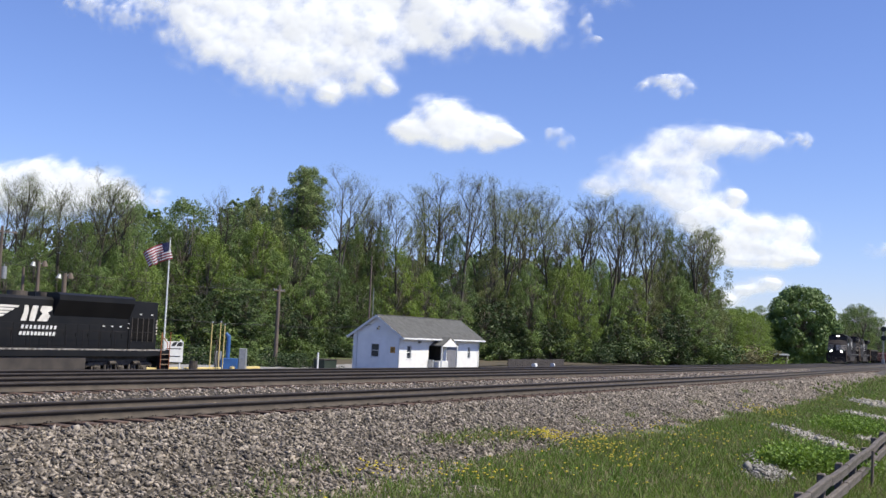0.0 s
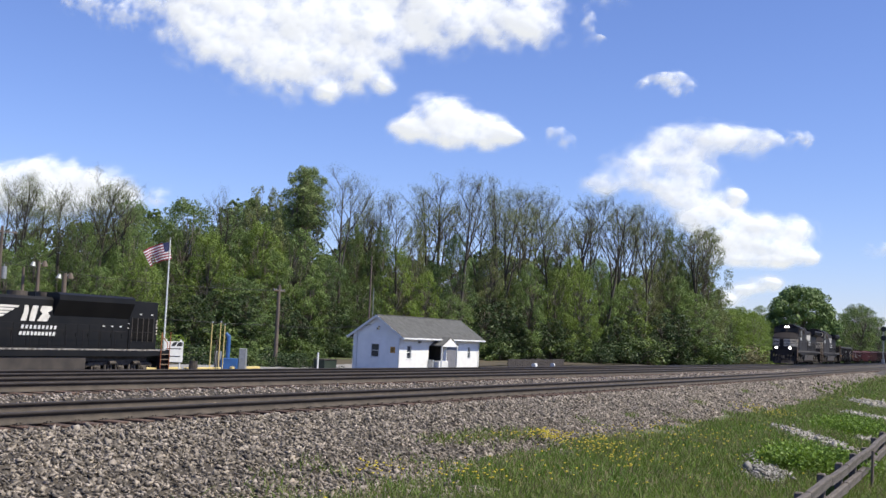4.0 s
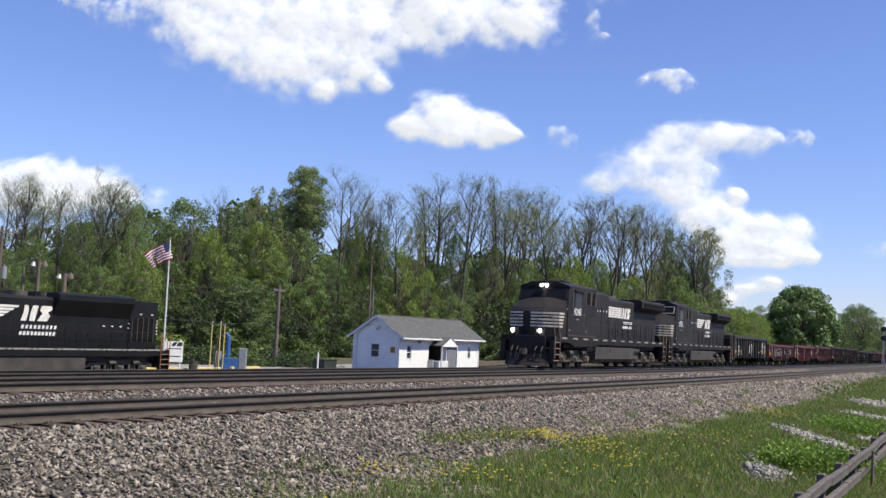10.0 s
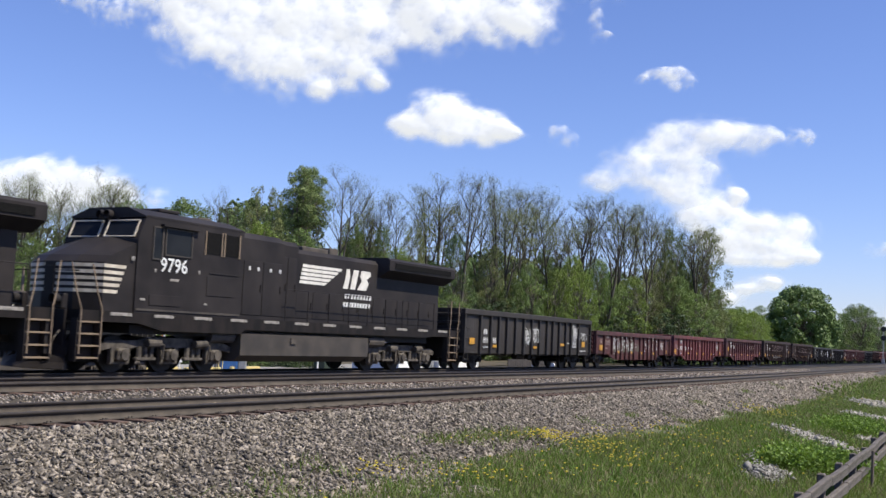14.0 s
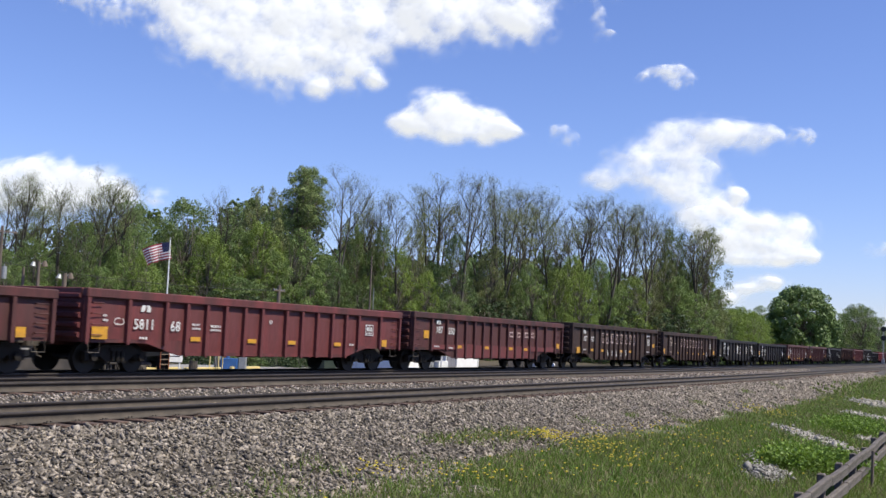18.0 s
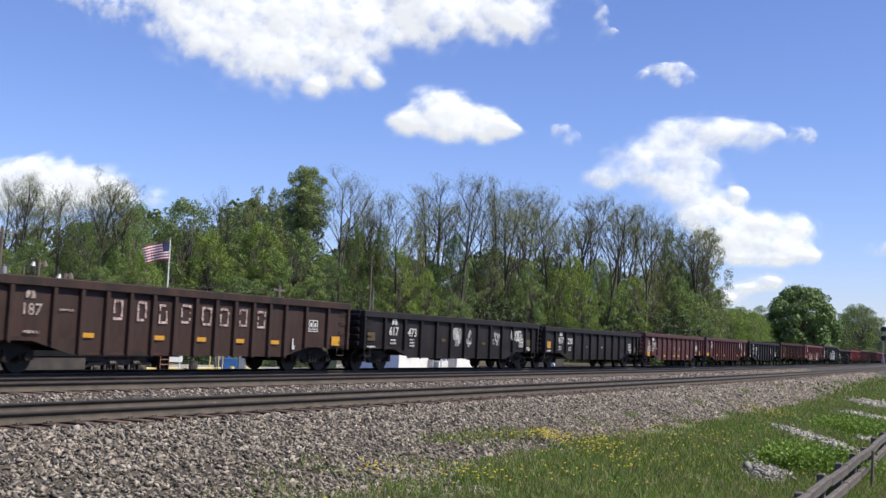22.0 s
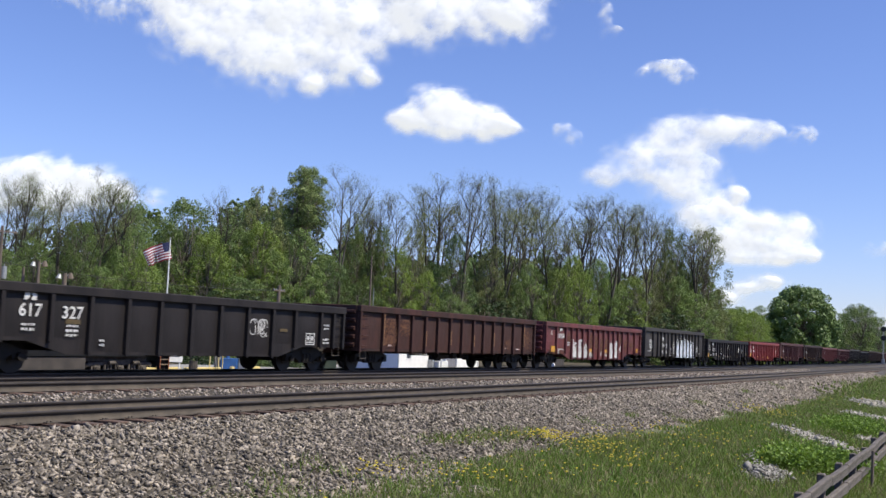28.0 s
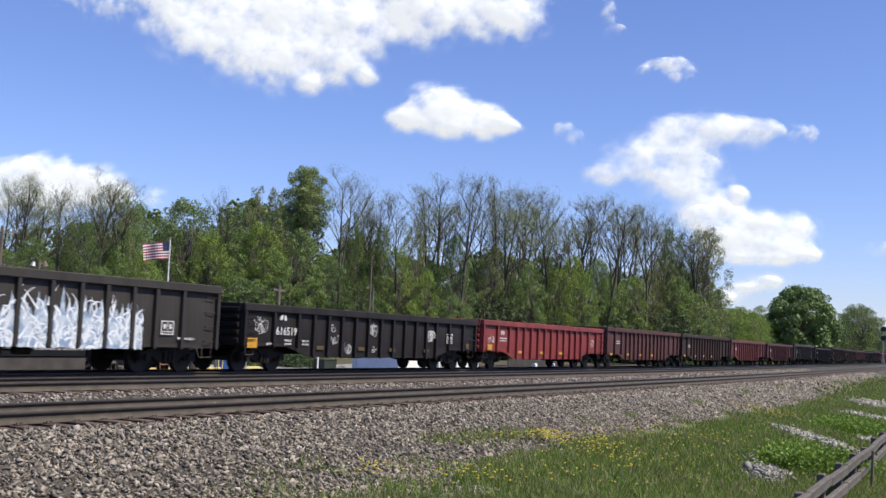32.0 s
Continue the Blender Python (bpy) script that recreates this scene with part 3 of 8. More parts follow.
for i, (s, la, h) in enumerate(((39.1, 40.2, 3.75), (39.5, 39.7, 3.8), (39.75, 39.5, 3.6))):
    st = thing("standpipe", ground_pose(s, la), "slim yellow standpipe beside the fuelling stand", "pipe", "yellow standpipes")
    b = Build()
    b.tube([(0, 0, 0), (0.05, 0, h)], 0.042, 8)
    part("pipe", b, M_SAFETY, st)
    b = Build()
    b.tube([(0.05, 0, h), (0.05, 0, h + 0.12)], 0.075, 8)
    part("cap", b, M_GALV, st)
    b = Build()
    b.tube([(0.16, 0.1, 0.1), (0.18, 0.1, h - 0.3)], 0.035, 6)
    part("conduit", b, M_GALV, st)
for i, (s, la, L) in enumerate(((33.6, 40.2, 4.0), (38.3, 40.2, 4.0), (43.6, 40.2, 3.6))):
    k = thing("kerb_stop", ground_pose(s, la), "yellow painted concrete kerb in the yard", "kerb", "yellow kerbs")
    b = Build()
    b.box(-L / 2, L / 2, -0.15, 0.15, 0.05, 0.42, bevel=0.04)
    part("block", b, M_SAFETY, k)
dr = thing("oil_drum", ground_pose(36.2, 39.4), "dark steel drum beside the yellow kerb", "drum")
b = Build()
b.tube([(0, 0, 0), (0, 0, 0.9)], 0.32, 14)
for z in (0.02, 0.3, 0.6, 0.88):
    b.tube([(0, 0, z - 0.02), (0, 0, z + 0.02)], 0.335, 14)
part("shell", b, M_UNDER, dr)
wp = thing("marker_post", ground_pose(54.0, 40.1), "thin white plastic marker post", "post")
b = Build()
b.box(-0.09, 0.09, -0.05, 0.05, 0, 1.62, bevel=0.02)
part("post", b, M_WHITE, wp)
bn = thing("waste_bin", ground_pose(56.6, 41.0), "dark green wheeled waste container with a lid", "bin")
b = Build()
b.prism([(-0.95, 0.15), (0.95, 0.15), (1.05, 0.95), (-1.05, 0.95)], -0.55, 0.55)
part("body", b, M_GREENBIN, bn)
b = Build()
b.box(-1.1, 1.1, -0.6, 0.6, 0.95, 1.05, bevel=0.02)
part("lid", b, M_TANK, bn, "grey lid")
for x in (-0.8, 0.8):
    b = Build()
    b.disc((x, -0.45, 0.1), 0.1, 0.06, sides=10)
    part("wheel", b, M_UNDER, bn)
# low board fence beyond the office
lf = thing("board_fence", ground_pose(88.5, 33.2, 0, 0.35), "low weathered grey board fence", "fence")
rng = random.Random(11)
for i in range(34):
    b = Build()
    x = -8.5 + i * 0.5
    b.box(x, x + 0.47, -0.03, 0.03, 0.0, 1.62 + rng.uniform(-0.05, 0.05))
    part("board", b, M_TANK, lf)
b = Build()
b.box(-8.5, 8.5, 0.03, 0.1, 1.1, 1.2)
part("rail", b, M_TANK, lf)
for s, la, w in ((85.3, 32.3, 0.28), (91.2, 32.4, 0.12)):
    tk = thing("white_tank", ground_pose(s, la), "small white gas tank by the board fence", "tank", "white tanks")
    b = Build()
    b.tube([(-w, 0, 0.62), (-w * 0.85, 0, 0.62), (w * 0.85, 0, 0.62), (w, 0, 0.62)], 0.25, 12)
    part("vessel", b, M_WHITE, tk)
    b = Build()
    for x in (-w * 0.6, w * 0.6):
        b.box(x - 0.06, x + 0.06, -0.3, 0.3, 0, 0.5)
    part("saddle", b, M_GALV, tk)

# far shed and signal
shd = thing("equipment_shed", ground_pose(222.5, 28.0), "small dark equipment shed with a pale flat roof", "shed")
b = Build()
b.box(-1.8, 1.8, -1.4, 1.4, 0, 2.3)
part("wall", b, M_UNDER, shd)
b = Build()
b.prism([(-2.0, 2.3), (2.0, 2.3), (2.0, 2.4), (0, 2.75), (-2.0, 2.4)], -1.6, 1.6)
part("roof", b, M_GALV, shd)
b = Build()
b.box(-0.12, 0.12, -1.46, -1.4, 0, 2.25)
part("door_trim", b, M_WHITE, shd)


def signal():
    sg = thing("railway_signal", at(221.5, 7.0, -0.25), "tall colour-light railway signal on a silver mast", "signal")
    b = Build()
    b.tube([(0, 0, 0), (0, 0, 7.9)], 0.09, 10)
    part("mast", b, M_GALV, sg)
    b = Build()
    b.box(-0.3, 0.3, -0.3, 0.3, 0, 1.2, bevel=0.03)
    part("relay_box", b, M_GALV, sg)
    for z in (5.6, 7.5):
        b = Build()
        b.disc((-0.25, -0.1, z), 0.55, 0.08, axis="x", sides=20)
        hd = part("signal_head", b, M_INK, sg, "round black signal target")
        for dz in (-0.3, 0.0, 0.3):
            b = Build()
            b.tube([(-0.28, -0.1, z + dz), (-0.5, -0.1, z + dz)], 0.11, 10)
            part("hood", b, M_INK, hd)
    b = Build()
    for i in range(14):
        z = 1.0 + i * 0.4
        b.tube([(0.25, -0.2, z), (0.25, 0.2, z)], 0.015, 4)
    for y in (-0.2, 0.2):
        b.tube([(0.25, y, 0.9), (0.25, y, 6.6)], 0.02, 4)
    part("ladder", b, M_GALV, sg)


signal()

# ---------------- train: shared pieces ----------------
M_BROWN = material("rust_brown_paint", (0.0492, 0.0271, 0.0221), (0.0262, 0.018, 0.016), 0.7, gloss=0.3, scale=0.7, bump=0.5, bump_scale=7, spread=(0.38, 0.62), speck=0.35, stretch=(2.0, 1, 0.4))
M_RED = material("faded_red_paint", (0.1353, 0.0295, 0.0295), (0.0722, 0.023, 0.0221), 0.65, scale=0.7, bump=0.5, bump_scale=7, spread=(0.38, 0.62), speck=0.3, stretch=(2.0, 1, 0.4))
M_DARKRED = material("dark_red_paint", (0.0836, 0.023, 0.0221), (0.0426, 0.0172, 0.0156), 0.68, scale=0.7, bump=0.5, bump_scale=7, spread=(0.38, 0.62), speck=0.3, stretch=(2.0, 1, 0.4))
M_CRIMSON = material("bright_red_paint", (0.2214, 0.0295, 0.0279), (0.1312, 0.0262, 0.0246), 0.6, scale=0.7, bump=0.5, bump_scale=7, spread=(0.38, 0.62), speck=0.3, stretch=(2.0, 1, 0.4))
M_CARBLACK = material("dusty_black_paint", (0.0135, 0.0112, 0.0113), (0.0230, 0.0189, 0.0189), 0.6, gloss=0.25, scale=0.7, bump=0.5, bump_scale=7, spread=(0.38, 0.62), speck=0.3, stretch=(2.0, 1, 0.4))
M_CARGREY = material("dark_grey_paint", (0.0295, 0.0254, 0.0238), (0.041, 0.0353, 0.032), 0.62, gloss=0.3, scale=0.7, bump=0.5, bump_scale=7, spread=(0.38, 0.62), speck=0.25, stretch=(2.0, 1, 0.4))
# truck steel coloured near black for the deep shade under the cars
M_TRUCKDARK = material("undercar_shaded_steel", (0.0098, 0.0078, 0.0061), (0.0197, 0.0148, 0.0115), 0.75, gloss=0.3, scale=3)
M_YELLOW = material("yellow_reflective_tape", (0.5904, 0.2952, 0.0205), (0.41, 0.205, 0.0246), 0.5, scale=5)
M_DULLTAPE = material("grimy_tape", (0.105, 0.070, 0.022), (0.058, 0.042, 0.020), 0.6, scale=6)
M_OXBROWN = material("red_oxide_brown_paint", (0.054, 0.0215, 0.0175), (0.0285, 0.0160, 0.0136), 0.72, gloss=0.3, scale=0.7, bump=0.5, bump_scale=7, spread=(0.38, 0.62), speck=0.35, stretch=(2.0, 1, 0.4))
M_RUSTPATCH = material("orange_rust", (0.135, 0.055, 0.026), (0.072, 0.031, 0.020), 0.85, scale=5, bump=0.3, spread=(0.42, 0.58))
M_MARK = material("faded_white_lettering", (0.6624, 0.6624, 0.6532), (0.46, 0.4508, 0.4416), 0.6, scale=6)
M_BLUEWHITE = material("pale_blue_spray_paint", (0.2214, 0.287, 0.4018), (0.451, 0.5084, 0.5822), 0.6, scale=3.5, spread=(0.44, 0.56))
M_SPRAY = material("white_spray_paint", (0.7912, 0.8004, 0.828), (0.6808, 0.7176, 0.7912), 0.6, scale=3)
M_ORANGE = material("dull_orange", (0.30, 0.155, 0.060), (0.17, 0.085, 0.040), 0.7, scale=4)
# wheel colour lowered as well, for the same shade beneath the bodies
M_WHEEL = material("dark_wheel_steel", (0.009, 0.0074, 0.0066), (0.0164, 0.0131, 0.0107), 0.6, metal=0.3, scale=4)
M_RAILING = material("tan_dusted_handrail", (0.246, 0.1804, 0.123), (0.1804, 0.1312, 0.0902), 0.7, scale=5)
M_LAMP = glowing("lit_lamp", (1.0, 0.93, 0.82), 28.0)
M_MESH = material("dark_grille", (0.0057, 0.0057, 0.0057), (0.0115, 0.0107, 0.0107), 0.8, gloss=0.08, scale=20)


def letters(text, height, mat, wide=1.0, on_car=False):
    """Flat characters in the xz plane, facing -y, centred."""
    cu = bpy.data.curves.new("characters", "FONT")
    cu.offset = height * 0.012
    cu.body, cu.size, cu.align_x, cu.align_y, cu.extrude = text, height * (1.10 if on_car else 1.38), "CENTER", "CENTER", 0.004
    cu.resolution_u = 2
    tmp = bpy.data.objects.new("characters", cu)
    me = bpy.data.meshes.new_from_object(tmp)
    bpy.data.objects.remove(tmp)
    bpy.data.curves.remove(cu)
    me.transform(Matrix.Rotation(radians(90), 4, "X") @ Matrix.Diagonal((wide, 1, 1, 1)))
    me.materials.clear()
    me.materials.append(mat)
    return me


def wheelset(radius=0.45):
    b = Build()
    for y in (-0.745, 0.745):
        b.disc((0, y, 0), radius, 0.12, sides=22)
        s = -1 if y < 0 else 1
        b.disc((0, y - s * 0.075, 0), radius + 0.025, 0.03, sides=22)
        b.disc((0, y + s * 0.075, 0), radius * 0.38, 0.05, sides=12)
    b.tube([(0, -1.05, 0), (0, 1.05, 0)], 0.085, 10)
    return b.mesh("wheelset", M_WHEEL)


def freight_side_frame():
    b = Build()
    b.prism([(-1.15, 0.36), (-1.15, 0.60), (-0.85, 0.66), (-0.45, 0.80), (0.45, 0.80), (0.85, 0.66), (1.15, 0.60), (1.15, 0.36), (0.72, 0.36), (0.66, 0.50), (0.34, 0.30), (-0.34, 0.30), (-0.66, 0.50), (-0.72, 0.36)], -0.09, 0.09)
    for x in (-0.17, 0, 0.17):
        b.tube([(x, -0.12, 0.34), (x, -0.12, 0.62)], 0.065, 8)
    for x in (-0.89, 0.89):
        b.disc((x, -0.13, 0.45), 0.11, 0.1, sides=10)
    b.box(-0.3, 0.3, -0.13, -0.05, 0.62, 0.72)
    return b.mesh("side_frame", M_TRUCKDARK)


def bolster():
    b = Build()
    b.box(-0.2, 0.2, -1.0, 1.0, 0.55, 0.78, bevel=0.04)
    b.disc((0, 0, 0.83), 0.2, 0.12, axis="z", sides=12)
    return b.mesh("bolster", M_TRUCKDARK)


def coupler_mesh():
    b = Build()
    b.box(-0.75, 0.15, -0.1, 0.1, 0.76, 0.96, bevel=0.02)
    b.prism([(-0.75, -0.17), (-0.98, -0.19), (-1.03, -0.05), (-0.92, 0.02), (-0.98, 0.16), (-0.75, 0.17)], 0.70, 1.02, axis="z")
    b.tube([(-0.72, 0.3, 0.72), (-0.85, 0.3, 0.45), (-1.0, 0.28, 0.40)], 0.025, 5)
    return b.mesh("coupler", M_UNDER)


FREIGHT_WHEEL, SIDE_FRAME, BOLSTER, COUPLER = wheelset(0.42), freight_side_frame(), bolster(), coupler_mesh()


def freight_truck(parent, x):
    tr = part("truck", BOLSTER, None, parent, pos=(x, 0, 0))
    for y, turn in ((-1.0, 0), (1.0, 180)):
        part("side_frame", SIDE_FRAME, None, tr, pos=pose(0, y, 0, 0, 0, turn))
    for wx in (-0.89, 0.89):
        part("wheelset", FREIGHT_WHEEL, None, tr, pos=(wx, 0, 0.42))
    return tr


# ---------------- gondola cars ----------------
def gondola_body(length, top, end_z, mid_z, belly):
    """A hollow open-topped body; the lower edge of the side drops between the trucks."""
    b = Build()
    hw, th = 1.46, 0.035
    if belly:
        low = [(0.0, end_z), (2.4, end_z), (3.7, mid_z), (length - 3.7, mid_z), (length - 2.4, end_z), (length, end_z)]
    else:
        low = [(0.0, end_z), (length, end_z)]
    outline = low + [(length, top), (0.0, top)]
    b.prism(outline, -hw, -hw + th)
    b.prism(outline, hw - th, hw)
    b.box(0.0, th, -hw + th, hw - th, end_z, top)
    b.box(length - th, length, -hw + th, hw - th, end_z, top)
    b.box(th, length - th, -hw + th, hw - th, end_z + 0.12, end_z + 0.18)
    b.box(0.3, length - 0.3, -0.25, 0.25, end_z - 0.12, end_z + 0.12)
    return b


def chord(length, top):
    b = Build()
    for y0, y1 in ((-1.60, -1.40), (1.40, 1.60)):
        b.box(-0.02, length + 0.02, y0, y1, top - 0.22, top + 0.03, bevel=0.025)
    for x in (0.03, length - 0.03):
        b.box(x - 0.07, x + 0.07, -1.4, 1.4, top - 0.2, top + 0.03, bevel=0.02)
    return b


def rib_mesh(z0, z1, w, mat):
    b = Build()
    b.prism([(-w, 0), (-w * 0.88, -0.118), (-w * 0.7, -0.125), (w * 0.7, -0.125), (w * 0.88, -0.118), (w, 0)], z0, z1, axis="z")
    b.prism([(-w * 0.6, -0.120), (-w * 0.6, -0.06), (w * 0.6, -0.06), (w * 0.6, -0.120)], z0 - 0.05, z0, axis="z")
    return b.mesh("rib", mat)


def end_corrugation(z0, z1, n, mat):
    b = Build()
    for i in range(n):
        z = z0 + (z1 - z0) * (i + 0.7) / (n + 0.4)
        b.prism([(0, z - 0.09), (-0.09, z - 0.04), (-0.09, z + 0.04), (0, z + 0.09)], -1.36, 1.36, axis="y")
    return b.mesh("end_rib", mat)


def ladder_mesh(z0, z1, n=4):
    b = Build()
    for i in range(n):
        z = z0 + (z1 - z0) * i / (n - 1)
        b.tube([(-0.2, 0, z), (-0.2, -0.07, z), (0.2, -0.07, z), (0.2, 0, z)], 0.014, 5)
    return b


def scrawl(rng, w, h, strokes, width):
    """Loose looping ribbons in the xz plane."""
    V, F = [], []
    for _ in range(strokes):
        a, rr = rng.uniform(0, 6.28), rng.uniform(0.10, 0.26) * min(w, 1.3)
        rz = min(0.48 * h, rr * rng.uniform(0.8, 1.9))
        cx, cz = rng.uniform(-1, 1) * max(0.0, w / 2 - rr), rng.uniform(-1, 1) * max(0.0, h / 2 - rz)
        da, dx = rng.choice((-1, 1)) * rng.uniform(0.35, 0.6), rng.uniform(-0.03, 0.03)
        pts = []
        for i in range(rng.randint(7, 16)):
            pts.append(Vector((max(-w / 2, min(w / 2, cx + rr * math.cos(a) + dx * i)), 0, max(-h / 2, min(h / 2, cz + rz * math.sin(a))))))
            a += da
            rr *= rng.uniform(0.85, 1.12)
        for i in range(len(pts) - 1):
            d = (pts[i + 1] - pts[i])
            if d.length < 1e-4:
                continue
            nrm = Vector((-d.z, 0, d.x)).normalized() * width * rng.uniform(0.6, 1.1) / 2
            k = len(V)
            V += [pts[i] - nrm, pts[i + 1] - nrm, pts[i + 1] + nrm, pts[i] + nrm]
            F.append((k, k + 1, k + 2, k + 3))
    b = Build()
    b.add(V, F)
    me = bpy.data.meshes.new("scrawl")
    me.from_pydata(b.v, [], b.f)
    return me


def jagged(rng, w, h, n):
    """A spiky painted patch in the xz plane."""
    up = [(-w / 2 + w * i / n, h * (0.5 * rng.random() ** 0.6 if i % 2 else 0.22 * rng.random() - 0.08)) for i in range(n + 1)]
    V = [(x, 0, z) for x, z in up] + [(x, 0, -h / 2 + 0.04 * rng.random()) for x, z in up]
    F = [(n + 1 + i, n + 2 + i, i + 1, i) for i in range(n)]
    me = bpy.data.meshes.new("patch")
    me.from_pydata(V, [], F)
    return me


def bulged_panel(w, z0, z1, kind, mat):
    """A side sheet pushed out of shape by loads between two ribs."""
    rng = random.Random(kind * 13 + int(w * 100))
    V, F = [], []
    nx, nz = 5, (28 if kind == 3 else 7)
    cx, cz = rng.uniform(0.35, 0.65), rng.uniform(0.25, 0.5)
    for j in range(nz + 1):
        for i in range(nx + 1):
            u, v = i / nx, j / nz
            edge = math.sin(math.pi * u) * math.sin(math.pi * v)
            y = -0.002 - edge * (0.026 + 0.03 * math.exp(-((u - cx) ** 2 + (v - cz) ** 2) * 14) + 0.008 * math.sin(9 * v + kind))
            if kind == 3 and 0.2 < v < 0.9:
                y -= 0.07 * math.sin(math.pi * u) ** 0.5 * ((v * 7) % 1.0)
            V.append(((u - 0.5) * w, y, z0 + (z1 - z0) * v))
    for j in range(nz):
        for i in range(nx):
            k = j * (nx + 1) + i
            F.append((k, k + 1, k + nx + 2, k + nx + 1))
    return big_mesh("side_panel", V, F, mat, smooth_faces=True)


def worn_block(rng, w, h):
    """A flaking painted block: a broken ring of bars."""
    b = Build()
    for x0, x1, z0, z1 in ((-w / 2, -w / 2 + 0.07, -h / 2, h / 2), (w / 2 - 0.07, w / 2, -h / 2, h / 2), (-w / 2 + 0.07, w / 2 - 0.07, h / 2 - 0.07, h / 2), (-w / 2 + 0.07, w / 2 - 0.07, -h / 2, -h / 2 + 0.07)):
        n = 6
        for i in range(n):
            if rng.random() < 0.17:
                continue
            if x1 - x0 > 0.15:
                b.box(x0 + (x1 - x0) * i / n, x0 + (x1 - x0) * (i + rng.uniform(0.85, 1)) / n, -0.003, 0.003, z0, z1)
            else:
                b.box(x0 + rng.uniform(0, 0.02), x1 - rng.uniform(0, 0.02), -0.003, 0.003, z0 + (z1 - z0) * i / n, z0 + (z1 - z0) * (i + rng.uniform(0.85, 1)) / n)
    return b


def gondola(spec):
    L, top, end_z, mid_z = spec["length"], spec["top"], 0.86 if spec["belly"] else 0.76, 0.52
    paint = spec["paint"]
    car = thing("gondola_car", Matrix(), spec["label"], "freight car", "gondola cars of the train")
    key = (round(L, 2), top, spec["belly"], paint.name)
    if key not in BODY_CACHE:
        BODY_CACHE[key] = (gondola_body(L, top, end_z, mid_z, spec["belly"]).mesh("body", paint), chord(L, top).mesh("top_chord", paint),
                           rib_mesh(mid_z + 0.02 if spec["belly"] else end_z, top - 0.2, 0.068, paint), rib_mesh(end_z, top - 0.2, 0.068, paint),
                           end_corrugation(end_z, top, 5, paint), ladder_mesh(end_z + 0.2, top - 0.36).mesh("ladder", paint))
    body, rim, rib_long, rib_short, ends, lad = BODY_CACHE[key]
    part("body", body, None, car)
    part("top_chord", rim, None, car)
    side = -1.46
    xs = [x if x < L - 0.5 else L - 0.08 for x in spec["posts"]]
    for i, x in enumerate(xs):
        long_one = 3.3 < x < L - 3.3
        part("rib", rib_long if long_one else rib_short, None, car, pos=(x, side, 0))
        if i % 2 == 0:
            part("rib", rib_long if long_one else rib_short, None, car, pos=pose(x, -side, 0, 0, 0, 180))
    if spec["d"] < 330:
        for i in range(len(xs) - 1):
            w = round(xs[i + 1] - xs[i] - 0.15, 2)
            if w < 0.3:
                continue
            mid = 3.7 < xs[i] and xs[i + 1] < L - 3.7
            pk = (w, top, spec["belly"], mid, paint.name, 3 if i in spec.get("dents", ()) else (i * 7 + len(xs) + int(spec["d"])) % 3)
            if pk not in PANEL_CACHE:
                PANEL_CACHE[pk] = bulged_panel(w, (mid_z if mid and spec["belly"] else end_z) + 0.10, top - 0.26, pk[5], paint)
            part("side_panel", PANEL_CACHE[pk], None, car, pos=((xs[i] + xs[i + 1]) / 2, side, 0))
    part("end_ribs", ends, None, car)
    part("end_ribs", ends, None, car, pos=pose(L, 0, 0, 0, 0, 180))
    for x in (0.42, L - 0.42):
        part("ladder", lad, None, car, pos=(x, side - 0.03, 0))
        part("stirrup_step", STIRRUP, None, car, pos=(x, side, end_z))
    part("ladder", lad, None, car, pos=pose(0.0, -0.95, 0, 0, 0, -90))
    part("brake_wheel", BRAKE_WHEEL, None, car, pos=(-0.2, 0.5, top - 0.45))
    for x in (1.65, L - 1.65):
        freight_truck(car, x)
    part("coupler", COUPLER, None, car, pos=(0.3, 0, 0))
    part("coupler", COUPLER, None, car, pos=pose(L - 0.3, 0, 0, 0, 0, 180))
    part("brake_rigging", RIGGING, None, car, pos=(L / 2, 0, 0))
    # tape, lettering and scrawls stand just proud of the side sheet
    face = side - 0.062
    for x, z, w, h in spec.get("tape", ()):
        dull = paint == M_CARBLACK and (w < 0.45 or "grimy" in spec)
        if (w, h, dull) not in TAPE_CACHE:
            b = Build()
            b.box(-w / 2, w / 2, -0.004, 0.004, -h / 2, h / 2)
            TAPE_CACHE[w, h, dull] = b.mesh("reflective_tape", M_DULLTAPE if dull else M_YELLOW)
        part("reflective_tape", TAPE_CACHE[w, h, dull], None, car, "grimy yellow-brown reflective strip" if dull else "yellow reflective strip", pos=(x, face, z))
    for text, x, z, h in spec.get("text", ()):
        part("lettering", letters(text, h, spec.get("ink", M_MARK), 1.04, True), None, car, "white painted number", pos=(x, face, z))
    rng = random.Random(spec["seed"])
    for x, z, w, h in spec.get("bars", ()):
        b = Build()
        for r in range(max(1, int(h / 0.12))):
            z1, u = h / 2 - 0.12 * r, -w / 2
            while u < w / 2:
                n = rng.uniform(0.03, 0.09)
                b.box(u, min(w / 2, u + n), -0.004, 0.004, z1 - rng.uniform(0.05, 0.075), z1)
                u += n + rng.uniform(0.02, 0.05)
        part("lettering", b, spec.get("ink", M_MARK), car, "rows of small white marks", pos=(x, face, z))
    for x, z, w, h in spec.get("mark", ()):
        # a reporting mark drawn as two plain blocks
        w, h = w * 0.82, h * 0.80
        b = Build()
        b.prism([(-w / 2, -h / 2), (-w * 0.28, -h / 2), (-w * 0.06, -h * 0.2), (-w * 0.06, h / 2), (-w * 0.30, h / 2), (-w / 2, h * 0.15)], -0.004, 0.004)
